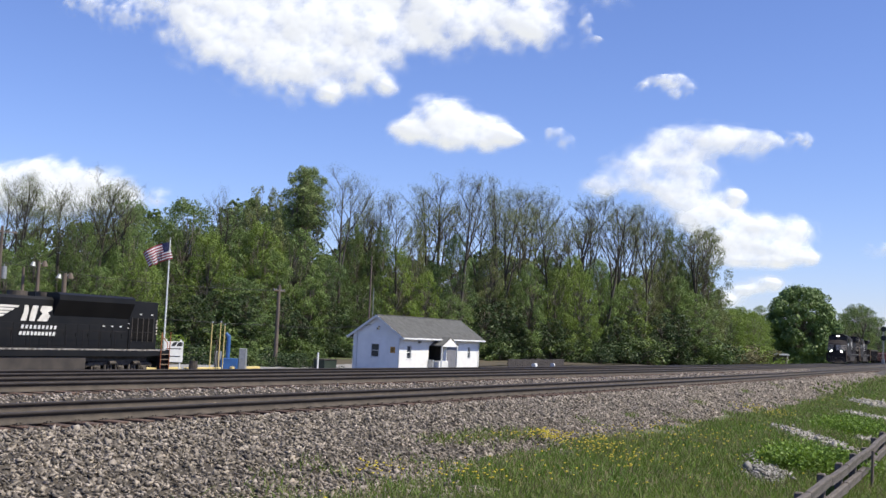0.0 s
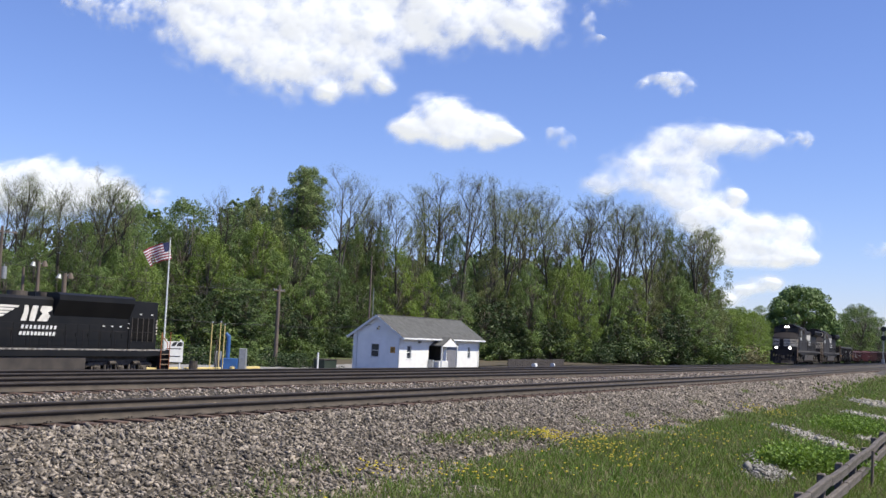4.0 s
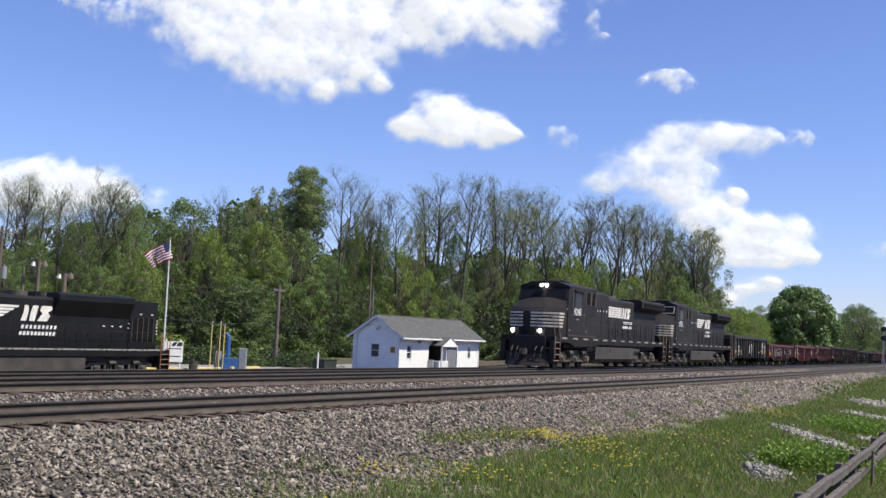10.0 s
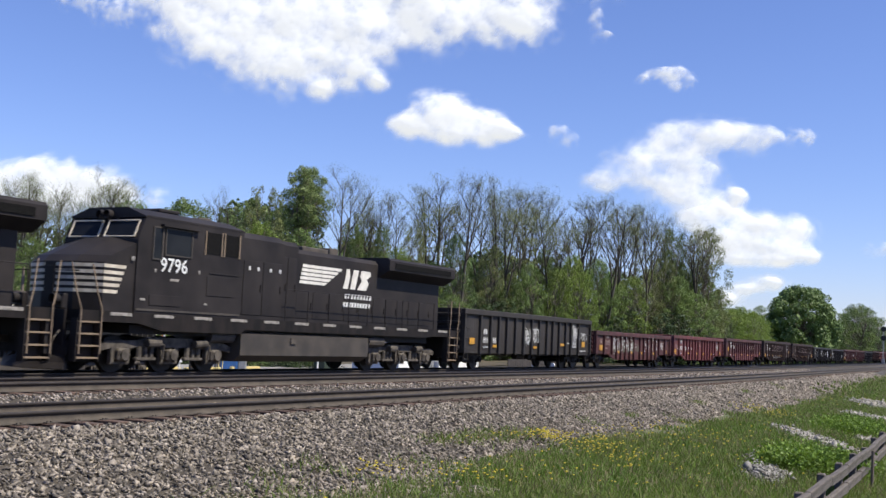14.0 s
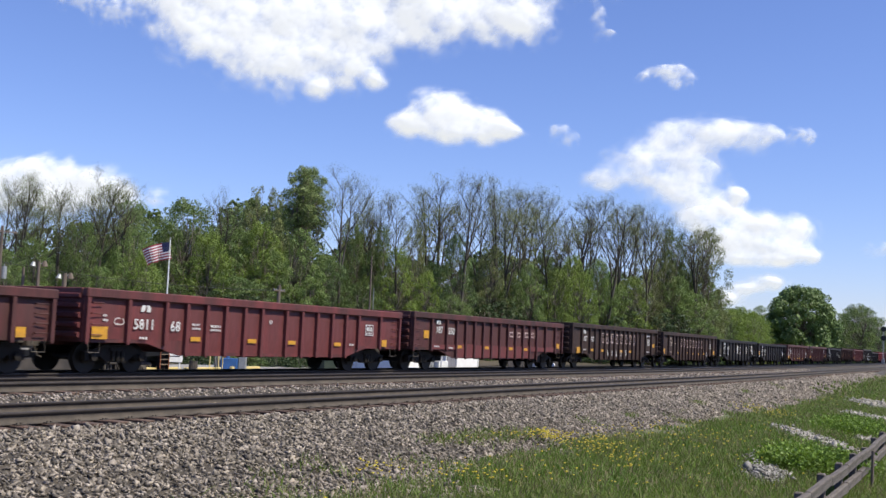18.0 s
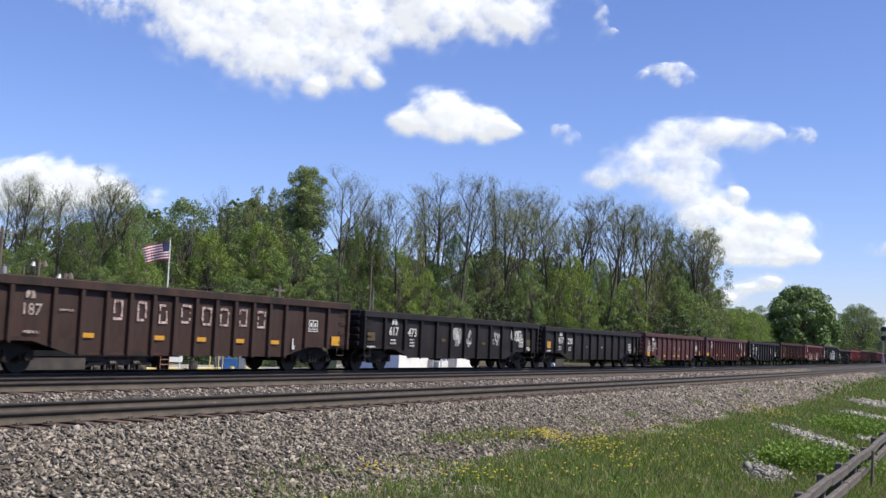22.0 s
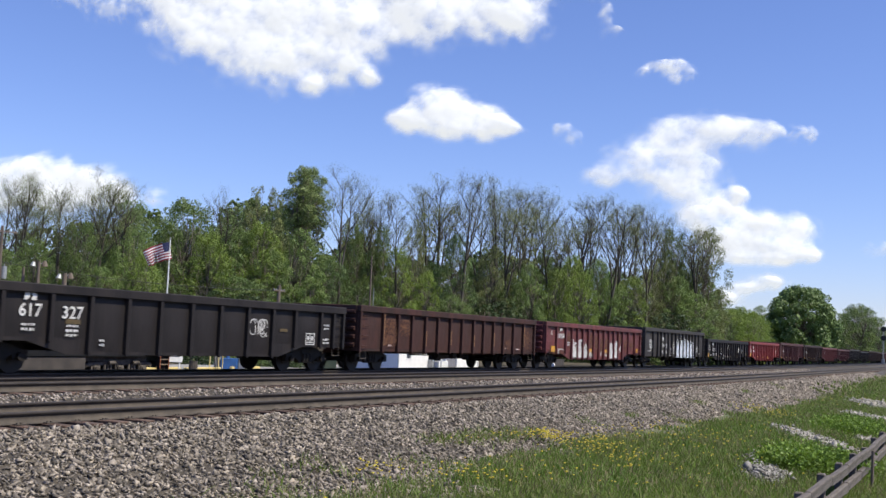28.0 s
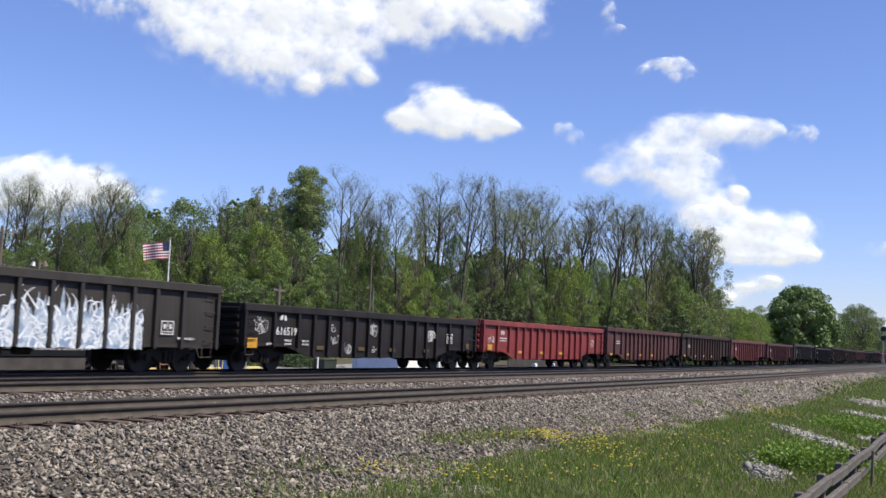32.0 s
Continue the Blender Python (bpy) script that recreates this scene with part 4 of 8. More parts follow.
        b.prism([(w * 0.06, -h / 2), (w / 2, -h / 2), (w * 0.5, h * 0.1), (w * 0.32, h / 2), (w * 0.06, h / 2), (w * 0.16, 0.0)], -0.004, 0.004)
        part("lettering", b, spec.get("ink", M_MARK), car, "white block mark", pos=(x, face, z))
    for x, z, w, h in spec.get("fill", ()):
        me = jagged(rng, w, h, 9)
        me.materials.append(M_DARKSPRAY)
        part("graffiti", me, None, car, "dull grey-green sprayed filling", pos=(x, face + 0.006, z))
    for x, z, w, h in spec.get("rust", ()):
        me = rust_bloom(rng, w, h)
        me.materials.append(M_RUSTPATCH)
        part("rust_patch", me, None, car, "orange-brown bloom of rust", pos=(x, face + 0.004, z))
    for x, z, w, h in spec.get("solid", ()):
        me = jagged(rng, w, h, 7)
        me.materials.append(M_MARK)
        part("graffiti", me, None, car, "solid white sprayed letter shape", pos=(x, face + 0.002, z))
    for x, z, w, h, k, *wide in spec.get("scrawl", ()):
        me = scrawl(rng, w, h, k, wide[0] if wide else 0.042)
        me.materials.append(M_MARK)
        part("graffiti", me, None, car, "white sprayed scrawl", pos=(x, face - 0.004, z))
    for x0, x1, z0, z1 in spec.get("patch", ()):
        for i in range(len(xs) - 1):
            a, c = max(x0, xs[i] + 0.07), min(x1, xs[i + 1] - 0.07)
            if c - a < 0.2:
                continue
            u = ((a + c) / 2 - x0) / (x1 - x0)
            hgt = (z1 - z0) * (0.62 + 0.38 * math.sin(math.pi * (0.18 + 0.7 * u)))
            me = jagged(rng, c - a, hgt, 8)
            me.materials.append(M_BLUEWHITE)
            part("graffiti", me, None, car, "pale blue and white spray painting", pos=((a + c) / 2, face, z0 + hgt / 2))
            me = flames(rng, c - a, hgt)
            me.materials.append(M_SPRAY)
            part("graffiti", me, None, car, "white sprayed strokes", pos=((a + c) / 2, face - 0.006, z0))
    if "low_sheet" in spec:
        for i in range(1, len(xs) - 2):
            w = xs[i + 1] - xs[i] - 0.17
            z0 = (mid_z if 3.7 < xs[i] and xs[i + 1] < L - 3.7 else end_z) + 0.03
            part("patch_sheet", Build().box(-w / 2, w / 2, -0.008, 0.008, z0, 1.12 + rng.uniform(-0.03, 0.03), bevel=0.004), spec["low_sheet"], car, "newer red repair sheet", pos=((xs[i] + xs[i + 1]) / 2, side - 0.044, 0))
    mids = [(a + c) / 2 for a, c in zip(xs[:-1], xs[1:])]
    for k, count, z, h in spec.get("worn", ()):
        for i in range(k, k + count):
            part("lettering", worn_block(rng, rng.uniform(0.34, 0.46), h), M_WORN, car, "flaking pale painted block", pos=(mids[i] + rng.uniform(-0.05, 0.05), face - 0.004, z + rng.uniform(-0.03, 0.03)))
    for k, count, z in spec.get("low", ()):
        for i in range(k, k + count):
            part("graffiti", Build().box(-0.07, -0.01, -0.004, 0.004, -0.16, 0.2).box(-0.01, 0.1 * rng.random() + 0.03, -0.004, 0.004, -0.16, -0.02), M_MARK, car, "white brushed mark", pos=(mids[i] + rng.uniform(-0.1, 0.1), face - 0.006, z + rng.uniform(-0.05, 0.05)))
    for i in spec.get("ribpaint", ()):
        me = scrawl(rng, 0.10, top - end_z - 0.35, 12, 0.06)
        me.materials.append(M_MARK)
        part("graffiti", me, None, car, "white paint splashed on a rib", pos=(xs[i], side - 0.130, (top + end_z) / 2))
    for x, z in spec.get("stencil", ()):
        b = Build()
        for q in ((-0.26, 0.26, 0.17, 0.20), (-0.26, 0.26, -0.20, -0.17), (-0.26, -0.23, -0.17, 0.17), (0.23, 0.26, -0.17, 0.17), (-0.015, 0.015, -0.1, 0.17), (-0.17, -0.07, -0.04, 0.1), (0.07, 0.17, -0.04, 0.1), (-0.2, 0.2, -0.13, -0.10)):
            b.box(q[0], q[1], -0.004, 0.004, q[2], q[3])
        part("stencil", b, M_MARK, car, "small white stencilled square", pos=(x, face - 0.004, z))
    # thin orange stripes down the faces of some ribs
    for i, z, h in spec.get("streak", ()):
        b = Build()
        b.box(-0.022, 0.022, -0.003, 0.003, -h / 2, h / 2)
        part("paint_streak", b, M_ORANGE, car, "thin orange stripe", pos=(xs[i], side - 0.128, z))
    return car


def rust_bloom(rng, w, h):
    """A scatter of small ragged flakes, thinning out from the middle, in the xz plane."""
    V, F = [], []
    for _ in range(int(420 * w * h) + 40):
        x, z = max(-w / 2, min(w / 2, rng.gauss(0, w * 0.26))), max(-h / 2, min(h / 2, rng.gauss(0, h * 0.28)))
        r, n, k = 0.010 + 0.028 * rng.random() ** 2, 6, len(V)
        for i in range(n):
            q = r * rng.uniform(0.5, 1.2)
            V.append((x + q * math.cos(i * 1.047), rng.uniform(-0.001, 0.001), z + 1.7 * q * math.sin(i * 1.047)))
        F.append(tuple(range(k, k + n)))
    me = bpy.data.meshes.new("rust")
    me.from_pydata(V, [], F)
    return me


def flames(rng, w, h):
    """Pointed upswept strokes in the xz plane, thick at the root, from z = 0 up."""
    V, F = [], []
    for _ in range(26):
        x, z = rng.uniform(-w / 2, w / 2), h * rng.random() ** 1.4 * 0.75
        d, bend = rng.uniform(0.5, 2.6), rng.uniform(-0.5, 0.5)
        ln, wd = h * rng.uniform(0.18, 0.45), rng.uniform(0.022, 0.05)
        pts = []
        for i in range(7):
            pts.append((x, z))
            x, z, d = max(-w / 2, min(w / 2, x + math.cos(d) * ln / 6)), max(0.01, min(h, z + math.sin(d) * ln / 6)), d + bend
        for i in range(6):
            (xa, za), (xb, zb) = pts[i], pts[i + 1]
            ux, uz = za - zb, xb - xa
            q = math.hypot(ux, uz)
            if q < 1e-4:
                continue
            g0, g1 = wd * (1 - i / 7) / q, wd * (1 - (i + 1) / 7) / q
            k = len(V)
            V += [(xa - ux * g0, 0, za - uz * g0), (xb - ux * g1, 0, zb - uz * g1), (xb + ux * g1, 0, zb + uz * g1), (xa + ux * g0, 0, za + uz * g0)]
            F.append((k, k + 1, k + 2, k + 3))
    me = bpy.data.meshes.new("flames")
    me.from_pydata(V, [], F)
    return me


M_DARKSPRAY = material("grey_green_spray_paint", (0.0722, 0.0689, 0.0541), (0.0984, 0.0656, 0.0541), 0.75, scale=5, spread=(0.42, 0.6))
STIRRUP = Build().tube([(-0.2, 0, 0.02), (-0.2, -0.02, -0.28), (0.2, -0.02, -0.28), (0.2, 0, 0.02)], 0.016, 5).mesh("stirrup_step", M_UNDER)


BODY_CACHE, TAPE_CACHE, PANEL_CACHE = {}, {}, {}
M_FADED = material("thin_faded_lettering", (0.41, 0.3444, 0.3116), (0.2132, 0.1476, 0.1271), 0.75, scale=9, spread=(0.4, 0.62))
M_WORN = material("flaking_pale_paint", (0.52, 0.41, 0.40), (0.20, 0.105, 0.092), 0.8, scale=9, spread=(0.46, 0.62))
b = Build()
for i in range(12):
    a0, a1 = i * math.pi / 6, (i + 1) * math.pi / 6
    b.tube([(0, 0.26 * math.cos(a0), 0.26 * math.sin(a0)), (0, 0.26 * math.cos(a1), 0.26 * math.sin(a1))], 0.018, 5)
for i in range(3):
    a = i * math.pi / 3
    b.tube([(0, 0.26 * math.cos(a), 0.26 * math.sin(a)), (0, -0.26 * math.cos(a), -0.26 * math.sin(a))], 0.015, 5)
b.tube([(0, 0, 0), (0.2, 0, 0)], 0.03, 6)
BRAKE_WHEEL = b.mesh("brake_wheel", M_UNDER)
b = Build()
b.tube([(-2.6, -0.55, 0.62), (2.2, -0.55, 0.60)], 0.03, 6)
b.tube([(-0.9, -0.8, 0.62), (0.1, -0.8, 0.62)], 0.16, 10)
b.box(0.5, 0.9, -0.95, -0.6, 0.48, 0.75, bevel=0.03)
b.tube([(1.4, -0.7, 0.6), (1.9, -0.7, 0.6)], 0.12, 8)
RIGGING = b.mesh("brake_rigging", M_TRUCKDARK)

# front of each car along the train, behind the leading coupler
CARS = []


def car_spec(**spec):
    CARS.append(spec)


# rib positions along the side for each pattern of car
MID_WIDE = (0.08, 1.57, 3.05, 3.93, 4.80, 5.68, 6.60, 7.47, 8.78, 9.66, 10.56, 11.48, 12.36, 13.20, 14.70, 16.1)
EVEN = (0.08, 1.60, 2.95, 3.87, 4.75, 5.62, 6.52, 7.40, 8.30, 9.20, 10.10, 11.00, 11.85, 12.70, 13.85, 15.15, 16.2)
BROAD = (0.08, 1.55, 3.08, 4.40, 5.75, 7.02, 8.33, 9.63, 10.95, 12.23, 13.45, 14.95, 15.72, 16.3)
STRAIGHT = (0.08, 1.73, 2.86, 3.97, 5.08, 6.15, 7.28, 8.38, 9.50, 10.52, 11.57, 12.66, 13.80, 14.98, 16.2)
TALL_SIDE = (0.08, 2.08, 3.27, 4.11, 5.04, 5.97, 6.96, 7.99, 9.01, 10.05, 11.02, 11.92, 12.90, 13.80, 14.90, 16.4)


def tape_row(z, *places):
    return [(x, z - 0.012 * i, 0.42, 0.13) for i, x in enumerate(places)]


car_spec(d=43.7, length=16.1, top=2.70, belly=False, posts=(0.08, 1.7, 2.8, 3.7, 4.6, 5.6, 6.6, 7.6, 8.6, 9.6, 10.4, 11.3, 12.24, 13.02, 14.18, 15.9), paint=M_CARGREY, label="tall dark grey gondola car with white scrawls and numbers",
         tape=[(0.9, 1.3, 0.5, 0.28), (3.3, 1.1, 0.42, 0.12), (8.1, 1.1, 0.42, 0.12), (11.8, 1.28, 0.5, 0.14), (14.98, 1.35, 0.46, 0.30)], mark=[(2.25, 1.75, 0.45, 0.3)],
         text=[("001", 2.3, 1.35, 0.34), ("86", 3.25, 1.35, 0.34)], bars=[(2.3, 0.98, 0.5, 0.2), (12.6, 1.3, 0.4, 0.2), (14.9, 0.95, 0.9, 0.12)], stencil=[(13.58, 1.35)],
         scrawl=[(7.1, 1.6, 0.8, 1.0, 12), (8.1, 1.7, 0.8, 0.8, 9), (13.58, 2.0, 0.8, 0.85, 16, 0.035), (15.0, 1.75, 1.1, 0.4, 9, 0.03)])
car_spec(d=60.8, length=16.0, top=2.16, belly=True, posts=MID_WIDE, paint=M_DARKRED, ink=M_FADED, label="dark red gondola car with white scrawls across its side",
         tape=[(1.04, 1.22, 0.52, 0.30)] + tape_row(0.98, 4.3, 6.95, 9.1, 11.85) + [(14.97, 1.07, 0.3, 0.26)], text=[("56", 0.98, 1.58, 0.34), ("5109", 2.25, 1.52, 0.36)], mark=[(2.2, 1.86, 0.42, 0.2)],
         bars=[(1.95, 1.17, 0.5, 0.1), (3.5, 0.85, 0.4, 0.1)], fill=[(3.48, 1.38, 0.72, 0.85), (4.36, 1.36, 0.7, 0.8), (5.24, 1.36, 0.7, 0.8), (6.14, 1.36, 0.74, 0.8), (7.03, 1.36, 0.7, 0.85), (8.1, 1.3, 1.0, 0.5)],
         ribpaint=(3, 4, 5, 6, 9, 10, 11, 12), scrawl=[(3.48, 1.45, 0.72, 0.8, 7, 0.03), (4.36, 1.45, 0.7, 0.6, 3, 0.025), (5.24, 1.4, 0.7, 0.8, 5, 0.03), (6.14, 1.4, 0.7, 0.8, 6, 0.03), (7.03, 1.4, 0.72, 0.8, 6, 0.03), (7.9, 1.45, 0.5, 0.3, 3, 0.02), (10.1, 1.4, 0.4, 0.5, 2, 0.025)], stencil=[(13.9, 1.45)])
car_spec(d=77.9, length=16.2, top=2.28, belly=True, posts=MID_WIDE, paint=M_RED, label="red gondola car with white lettering and yellow tape",
         tape=[(0.55, 1.12, 0.56, 0.34)] + tape_row(1.02, 4.36, 7.03, 9.15, 11.88) + [(15.05, 1.07, 0.34, 0.26)], text=[("5811", 2.2, 1.38, 0.37), ("68", 3.46, 1.36, 0.37)], mark=[(2.23, 1.84, 0.46, 0.24)],
         bars=[(4.36, 1.36, 0.36, 0.24), (5.24, 1.34, 0.46, 0.24), (2.2, 0.98, 0.32, 0.12), (0.72, 1.5, 0.16, 0.24), (12.8, 0.95, 0.3, 0.12)], scrawl=[(1.2, 1.45, 0.5, 0.2, 2, 0.03), (8.0, 1.65, 0.2, 0.2, 1, 0.04)], stencil=[(13.95, 1.55)])
car_spec(d=95.2, length=16.2, top=2.38, belly=True, posts=EVEN, paint=M_DARKRED, label="faded dark red gondola car with white numbers",
         tape=[(1.16, 1.5, 0.42, 0.32)] + tape_row(1.02, 4.2, 6.95, 9.62, 11.4) + [(15.6, 1.2, 0.36, 0.24)], text=[("187", 2.28, 1.70, 0.36), ("550", 3.38, 1.67, 0.36)], mark=[(2.2, 2.03, 0.45, 0.22)], bars=[(2.1, 1.0, 0.4, 0.1), (3.4, 0.95, 0.35, 0.1)], worn=[(9, 4, 1.70, 0.26)], low_sheet=M_RED)
car_spec(d=112.9, length=16.5, top=2.50, belly=True, posts=EVEN, paint=M_BROWN, label="brown gondola car with faded white lettering",
         tape=[(1.12, 1.04, 0.46, 0.34)] + tape_row(1.06, 3.4, 5.18, 8.75, 10.55) + [(15.7, 1.45, 0.5, 0.22)], text=[("187", 2.2, 1.68, 0.36), ("737", 3.40, 1.66, 0.36)], mark=[(2.1, 2.06, 0.45, 0.24)], bars=[(2.2, 1.05, 0.5, 0.1), (14.5, 2.0, 0.8, 0.2), (14.4, 1.0, 0.6, 0.12)],
         worn=[(4, 8, 1.76, 0.58)], low=[(5, 5, 0.92)], stencil=[(14.5, 1.66)])
car_spec(d=131.0, length=16.5, top=2.46, belly=True, posts=EVEN, paint=M_BROWN, ink=M_FADED, label="brown gondola car with worn white lettering",
         tape=[(0.45, 1.13, 0.42, 0.34)] + tape_row(1.04, 4.15, 6.82, 8.60, 10.40, 12.2) + [(15.7, 1.1, 0.5, 0.32)], text=[("187", 2.25, 1.64, 0.38)], mark=[(2.2, 2.03, 0.36, 0.24)], bars=[(3.4, 1.6, 0.5, 0.22), (2.3, 1.05, 0.5, 0.14)],
         worn=[(4, 8, 1.74, 0.56)], low=[(13, 1, 0.98)], stencil=[(14.3, 1.6)])
car_spec(d=148.6, length=16.5, top=2.26, belly=True, posts=BROAD, paint=M_CARBLACK, label="black gondola car with white numbers and round scrawls", grimy=True,
         tape=[(0.6, 1.32, 0.52, 0.32), (6.4, 1.28, 0.36, 0.12), (10.3, 1.2, 0.36, 0.1), (15.3, 1.32, 0.5, 0.30)], text=[("617", 2.25, 1.54, 0.42), ("473", 3.72, 1.52, 0.42)], mark=[(2.28, 1.92, 0.46, 0.28)], bars=[(2.24, 1.12, 0.4, 0.24), (3.72, 1.1, 0.36, 0.36), (0.62, 0.92, 0.6, 0.08)],
         scrawl=[(7.62, 1.43, 0.72, 0.85, 22, 0.03), (8.75, 1.42, 0.5, 0.75, 10, 0.03), (11.6, 1.4, 0.7, 0.7, 10, 0.03), (13.9, 1.62, 1.3, 0.5, 18, 0.035), (15.3, 1.02, 0.6, 0.14, 5, 0.03)], stencil=[(14.45, 1.3)])
car_spec(d=166.1, length=16.4, top=2.18, belly=True, posts=BROAD, paint=M_CARBLACK, label="black gondola car with clean white numbers",
         tape=[(0.66, 1.26, 0.5, 0.34), (15.3, 1.15, 0.4, 0.3)], text=[("617", 2.37, 1.50, 0.42), ("230", 3.74, 1.48, 0.42)], mark=[(2.35, 1.86, 0.46, 0.26)], bars=[(2.26, 1.08, 0.4, 0.24), (3.72, 1.06, 0.38, 0.24), (0.7, 0.95, 0.6, 0.08), (6.4, 1.2, 0.12, 0.12), (9.0, 1.2, 0.3, 0.12), (14.4, 1.0, 0.4, 0.3)], stencil=[(14.2, 1.3)])
car_spec(d=183.75, length=16.3, top=2.28, belly=True, posts=(0.08, 1.55, 3.10, 4.40, 5.67, 6.95, 8.22, 9.55, 10.80, 12.10, 13.38, 14.72, 15.5, 16.2), paint=M_DARKRED, label="dented dark red gondola car with bulged ribbed panels",
         tape=[(1.0, 0.92, 0.55, 0.30)] + [(x, 0.80, 0.46, 0.13) for x in (4.95, 7.5, 8.8, 11.3)] + [(15.1, 1.05, 0.3, 0.30)], text=[("57", 1.1, 1.63, 0.30), ("9197", 2.3, 1.53, 0.36)], mark=[(2.0, 1.90, 0.46, 0.26)],
         bars=[(2.1, 1.28, 0.4, 0.1), (2.9, 1.28, 0.2, 0.1), (2.0, 1.12, 0.3, 0.1), (13.9, 0.9, 0.3, 0.1), (11.5, 0.72, 0.3, 0.1)], scrawl=[(1.05, 1.28, 0.75, 0.36, 8, 0.03), (7.55, 1.2, 0.26, 0.55, 3, 0.03), (8.95, 1.25, 0.4, 0.4, 2, 0.03), (13.8, 1.35, 0.5, 0.3, 3, 0.03)],
         dents=(3, 4, 7, 8, 9), stencil=[(14.1, 1.4)])
car_spec(d=200.9, length=16.5, top=2.32, belly=True, posts=(0.08, 1.6, 2.9, 3.75, 4.6, 5.5, 6.4, 7.3, 8.2, 9.1, 10.0, 10.95, 11.9, 12.78, 13.63, 15.05, 16.0, 16.4), paint=M_DARKRED, label="dark red gondola car with a white stencilled panel",
         tape=[(0.9, 1.0, 0.7, 0.24)] + tape_row(0.95, 4.2, 6.9, 12.3) + [(15.46, 1.17, 0.6, 0.30)], mark=[(2.1, 1.95, 0.45, 0.2)], text=[("570", 2.0, 1.6, 0.34)], bars=[(2.5, 1.62, 0.35, 0.34), (14.15, 1.55, 0.7, 0.34), (14.1, 1.0, 0.5, 0.12)], scrawl=[(14.2, 1.85, 0.5, 0.4, 6, 0.05)], stencil=[(13.21, 1.85)])
car_spec(d=218.55, length=16.4, top=2.29, belly=True, posts=BROAD, paint=M_CARBLACK, label="black gondola car with white numbers and one scrawl", grimy=True,
         tape=[(0.66, 1.34, 0.5, 0.30), (12.84, 1.40, 0.4, 0.10), (3.82, 1.38, 0.5, 0.12)], text=[("617", 2.42, 1.62, 0.42), ("327", 3.78, 1.60, 0.42)], mark=[(2.4, 2.0, 0.46, 0.28)], bars=[(2.38, 1.18, 0.4, 0.24), (3.8, 1.12, 0.4, 0.36), (0.8, 0.92, 0.6, 0.1), (4.85, 0.82, 0.16, 0.24), (15.3, 1.05, 0.36, 0.24), (15.3, 1.55, 0.3, 0.24)], scrawl=[(11.5, 1.44, 0.95, 0.6, 8, 0.028)], stencil=[(14.35, 1.14)])
car_spec(d=236.05, length=16.4, top=2.44, belly=False, posts=STRAIGHT, paint=M_OXBROWN, label="rust-brown straight-sided gondola car with thin orange stripes on some ribs", ink=M_WORN, rust=[(2.3, 1.55, 0.9, 0.9), (2.3, 1.2, 0.9, 0.5), (3.4, 1.7, 0.8, 0.6), (15.5, 1.5, 0.7, 0.9), (13.2, 1.2, 0.6, 0.4)],
         bars=[(14.4, 0.95, 0.4, 0.12), (2.3, 0.98, 0.25, 0.1), (12.9, 0.98, 0.25, 0.12)], streak=[(1, 1.6, 1.2), (4, 1.32, 0.62), (6, 1.38, 0.6), (8, 1.3, 0.5), (10, 1.4, 0.6), (13, 1.6, 1.0)])
car_spec(d=253.95, length=16.4, top=2.44, belly=True, posts=EVEN, paint=M_RED, label="red gondola car with tall white graffiti letters", rust=[(1.2, 0.98, 1.0, 0.3), (2.3, 0.98, 0.9, 0.3), (3.4, 1.55, 0.6, 0.8), (6.95, 1.5, 0.6, 0.9), (7.85, 1.4, 0.6, 0.9), (8.75, 1.3, 0.6, 0.8), (13.3, 1.4, 0.7, 0.6), (9.65, 1.3, 0.6, 0.9), (12.2, 1.7, 0.5, 0.6), (14.5, 1.4, 0.9, 0.5)], solid=[(4.31, 1.05, 0.55, 0.85), (5.18, 1.0, 0.55, 0.8), (6.06, 0.9, 0.5, 0.6), (10.55, 1.0, 0.62, 0.85), (11.42, 1.1, 0.6, 1.0)],
         tape=[(1.15, 1.06, 0.5, 0.30), (6.95, 1.02, 0.42, 0.18), (9.6, 1.0, 0.4, 0.2), (15.7, 1.1, 0.3, 0.24)], text=[("187500", 2.25, 1.75, 0.30), ("5", 0.9, 1.88, 0.28)], mark=[(2.25, 2.09, 0.42, 0.2)], bars=[(2.25, 1.02, 0.8, 0.12), (1.85, 0.88, 0.3, 0.24), (3.4, 1.3, 0.4, 0.3)], fill=[(4.31, 1.12, 0.72, 1.1), (5.18, 1.12, 0.7, 1.0), (6.06, 1.12, 0.72, 1.0)],
         scrawl=[(4.31, 1.12, 0.72, 1.0, 9, 0.10), (5.18, 1.12, 0.7, 1.0, 10, 0.10), (6.06, 1.08, 0.72, 0.9, 8, 0.09), (6.9, 0.8, 0.6, 0.34, 6, 0.06), (10.55, 1.1, 0.74, 0.95, 9, 0.11), (11.42, 1.15, 0.7, 1.05, 10, 0.11), (12.2, 1.15, 0.4, 0.8, 5, 0.09), (8.75, 0.85, 0.2, 0.4, 3, 0.05), (9.6, 0.8, 0.4, 0.3, 4, 0.05)])
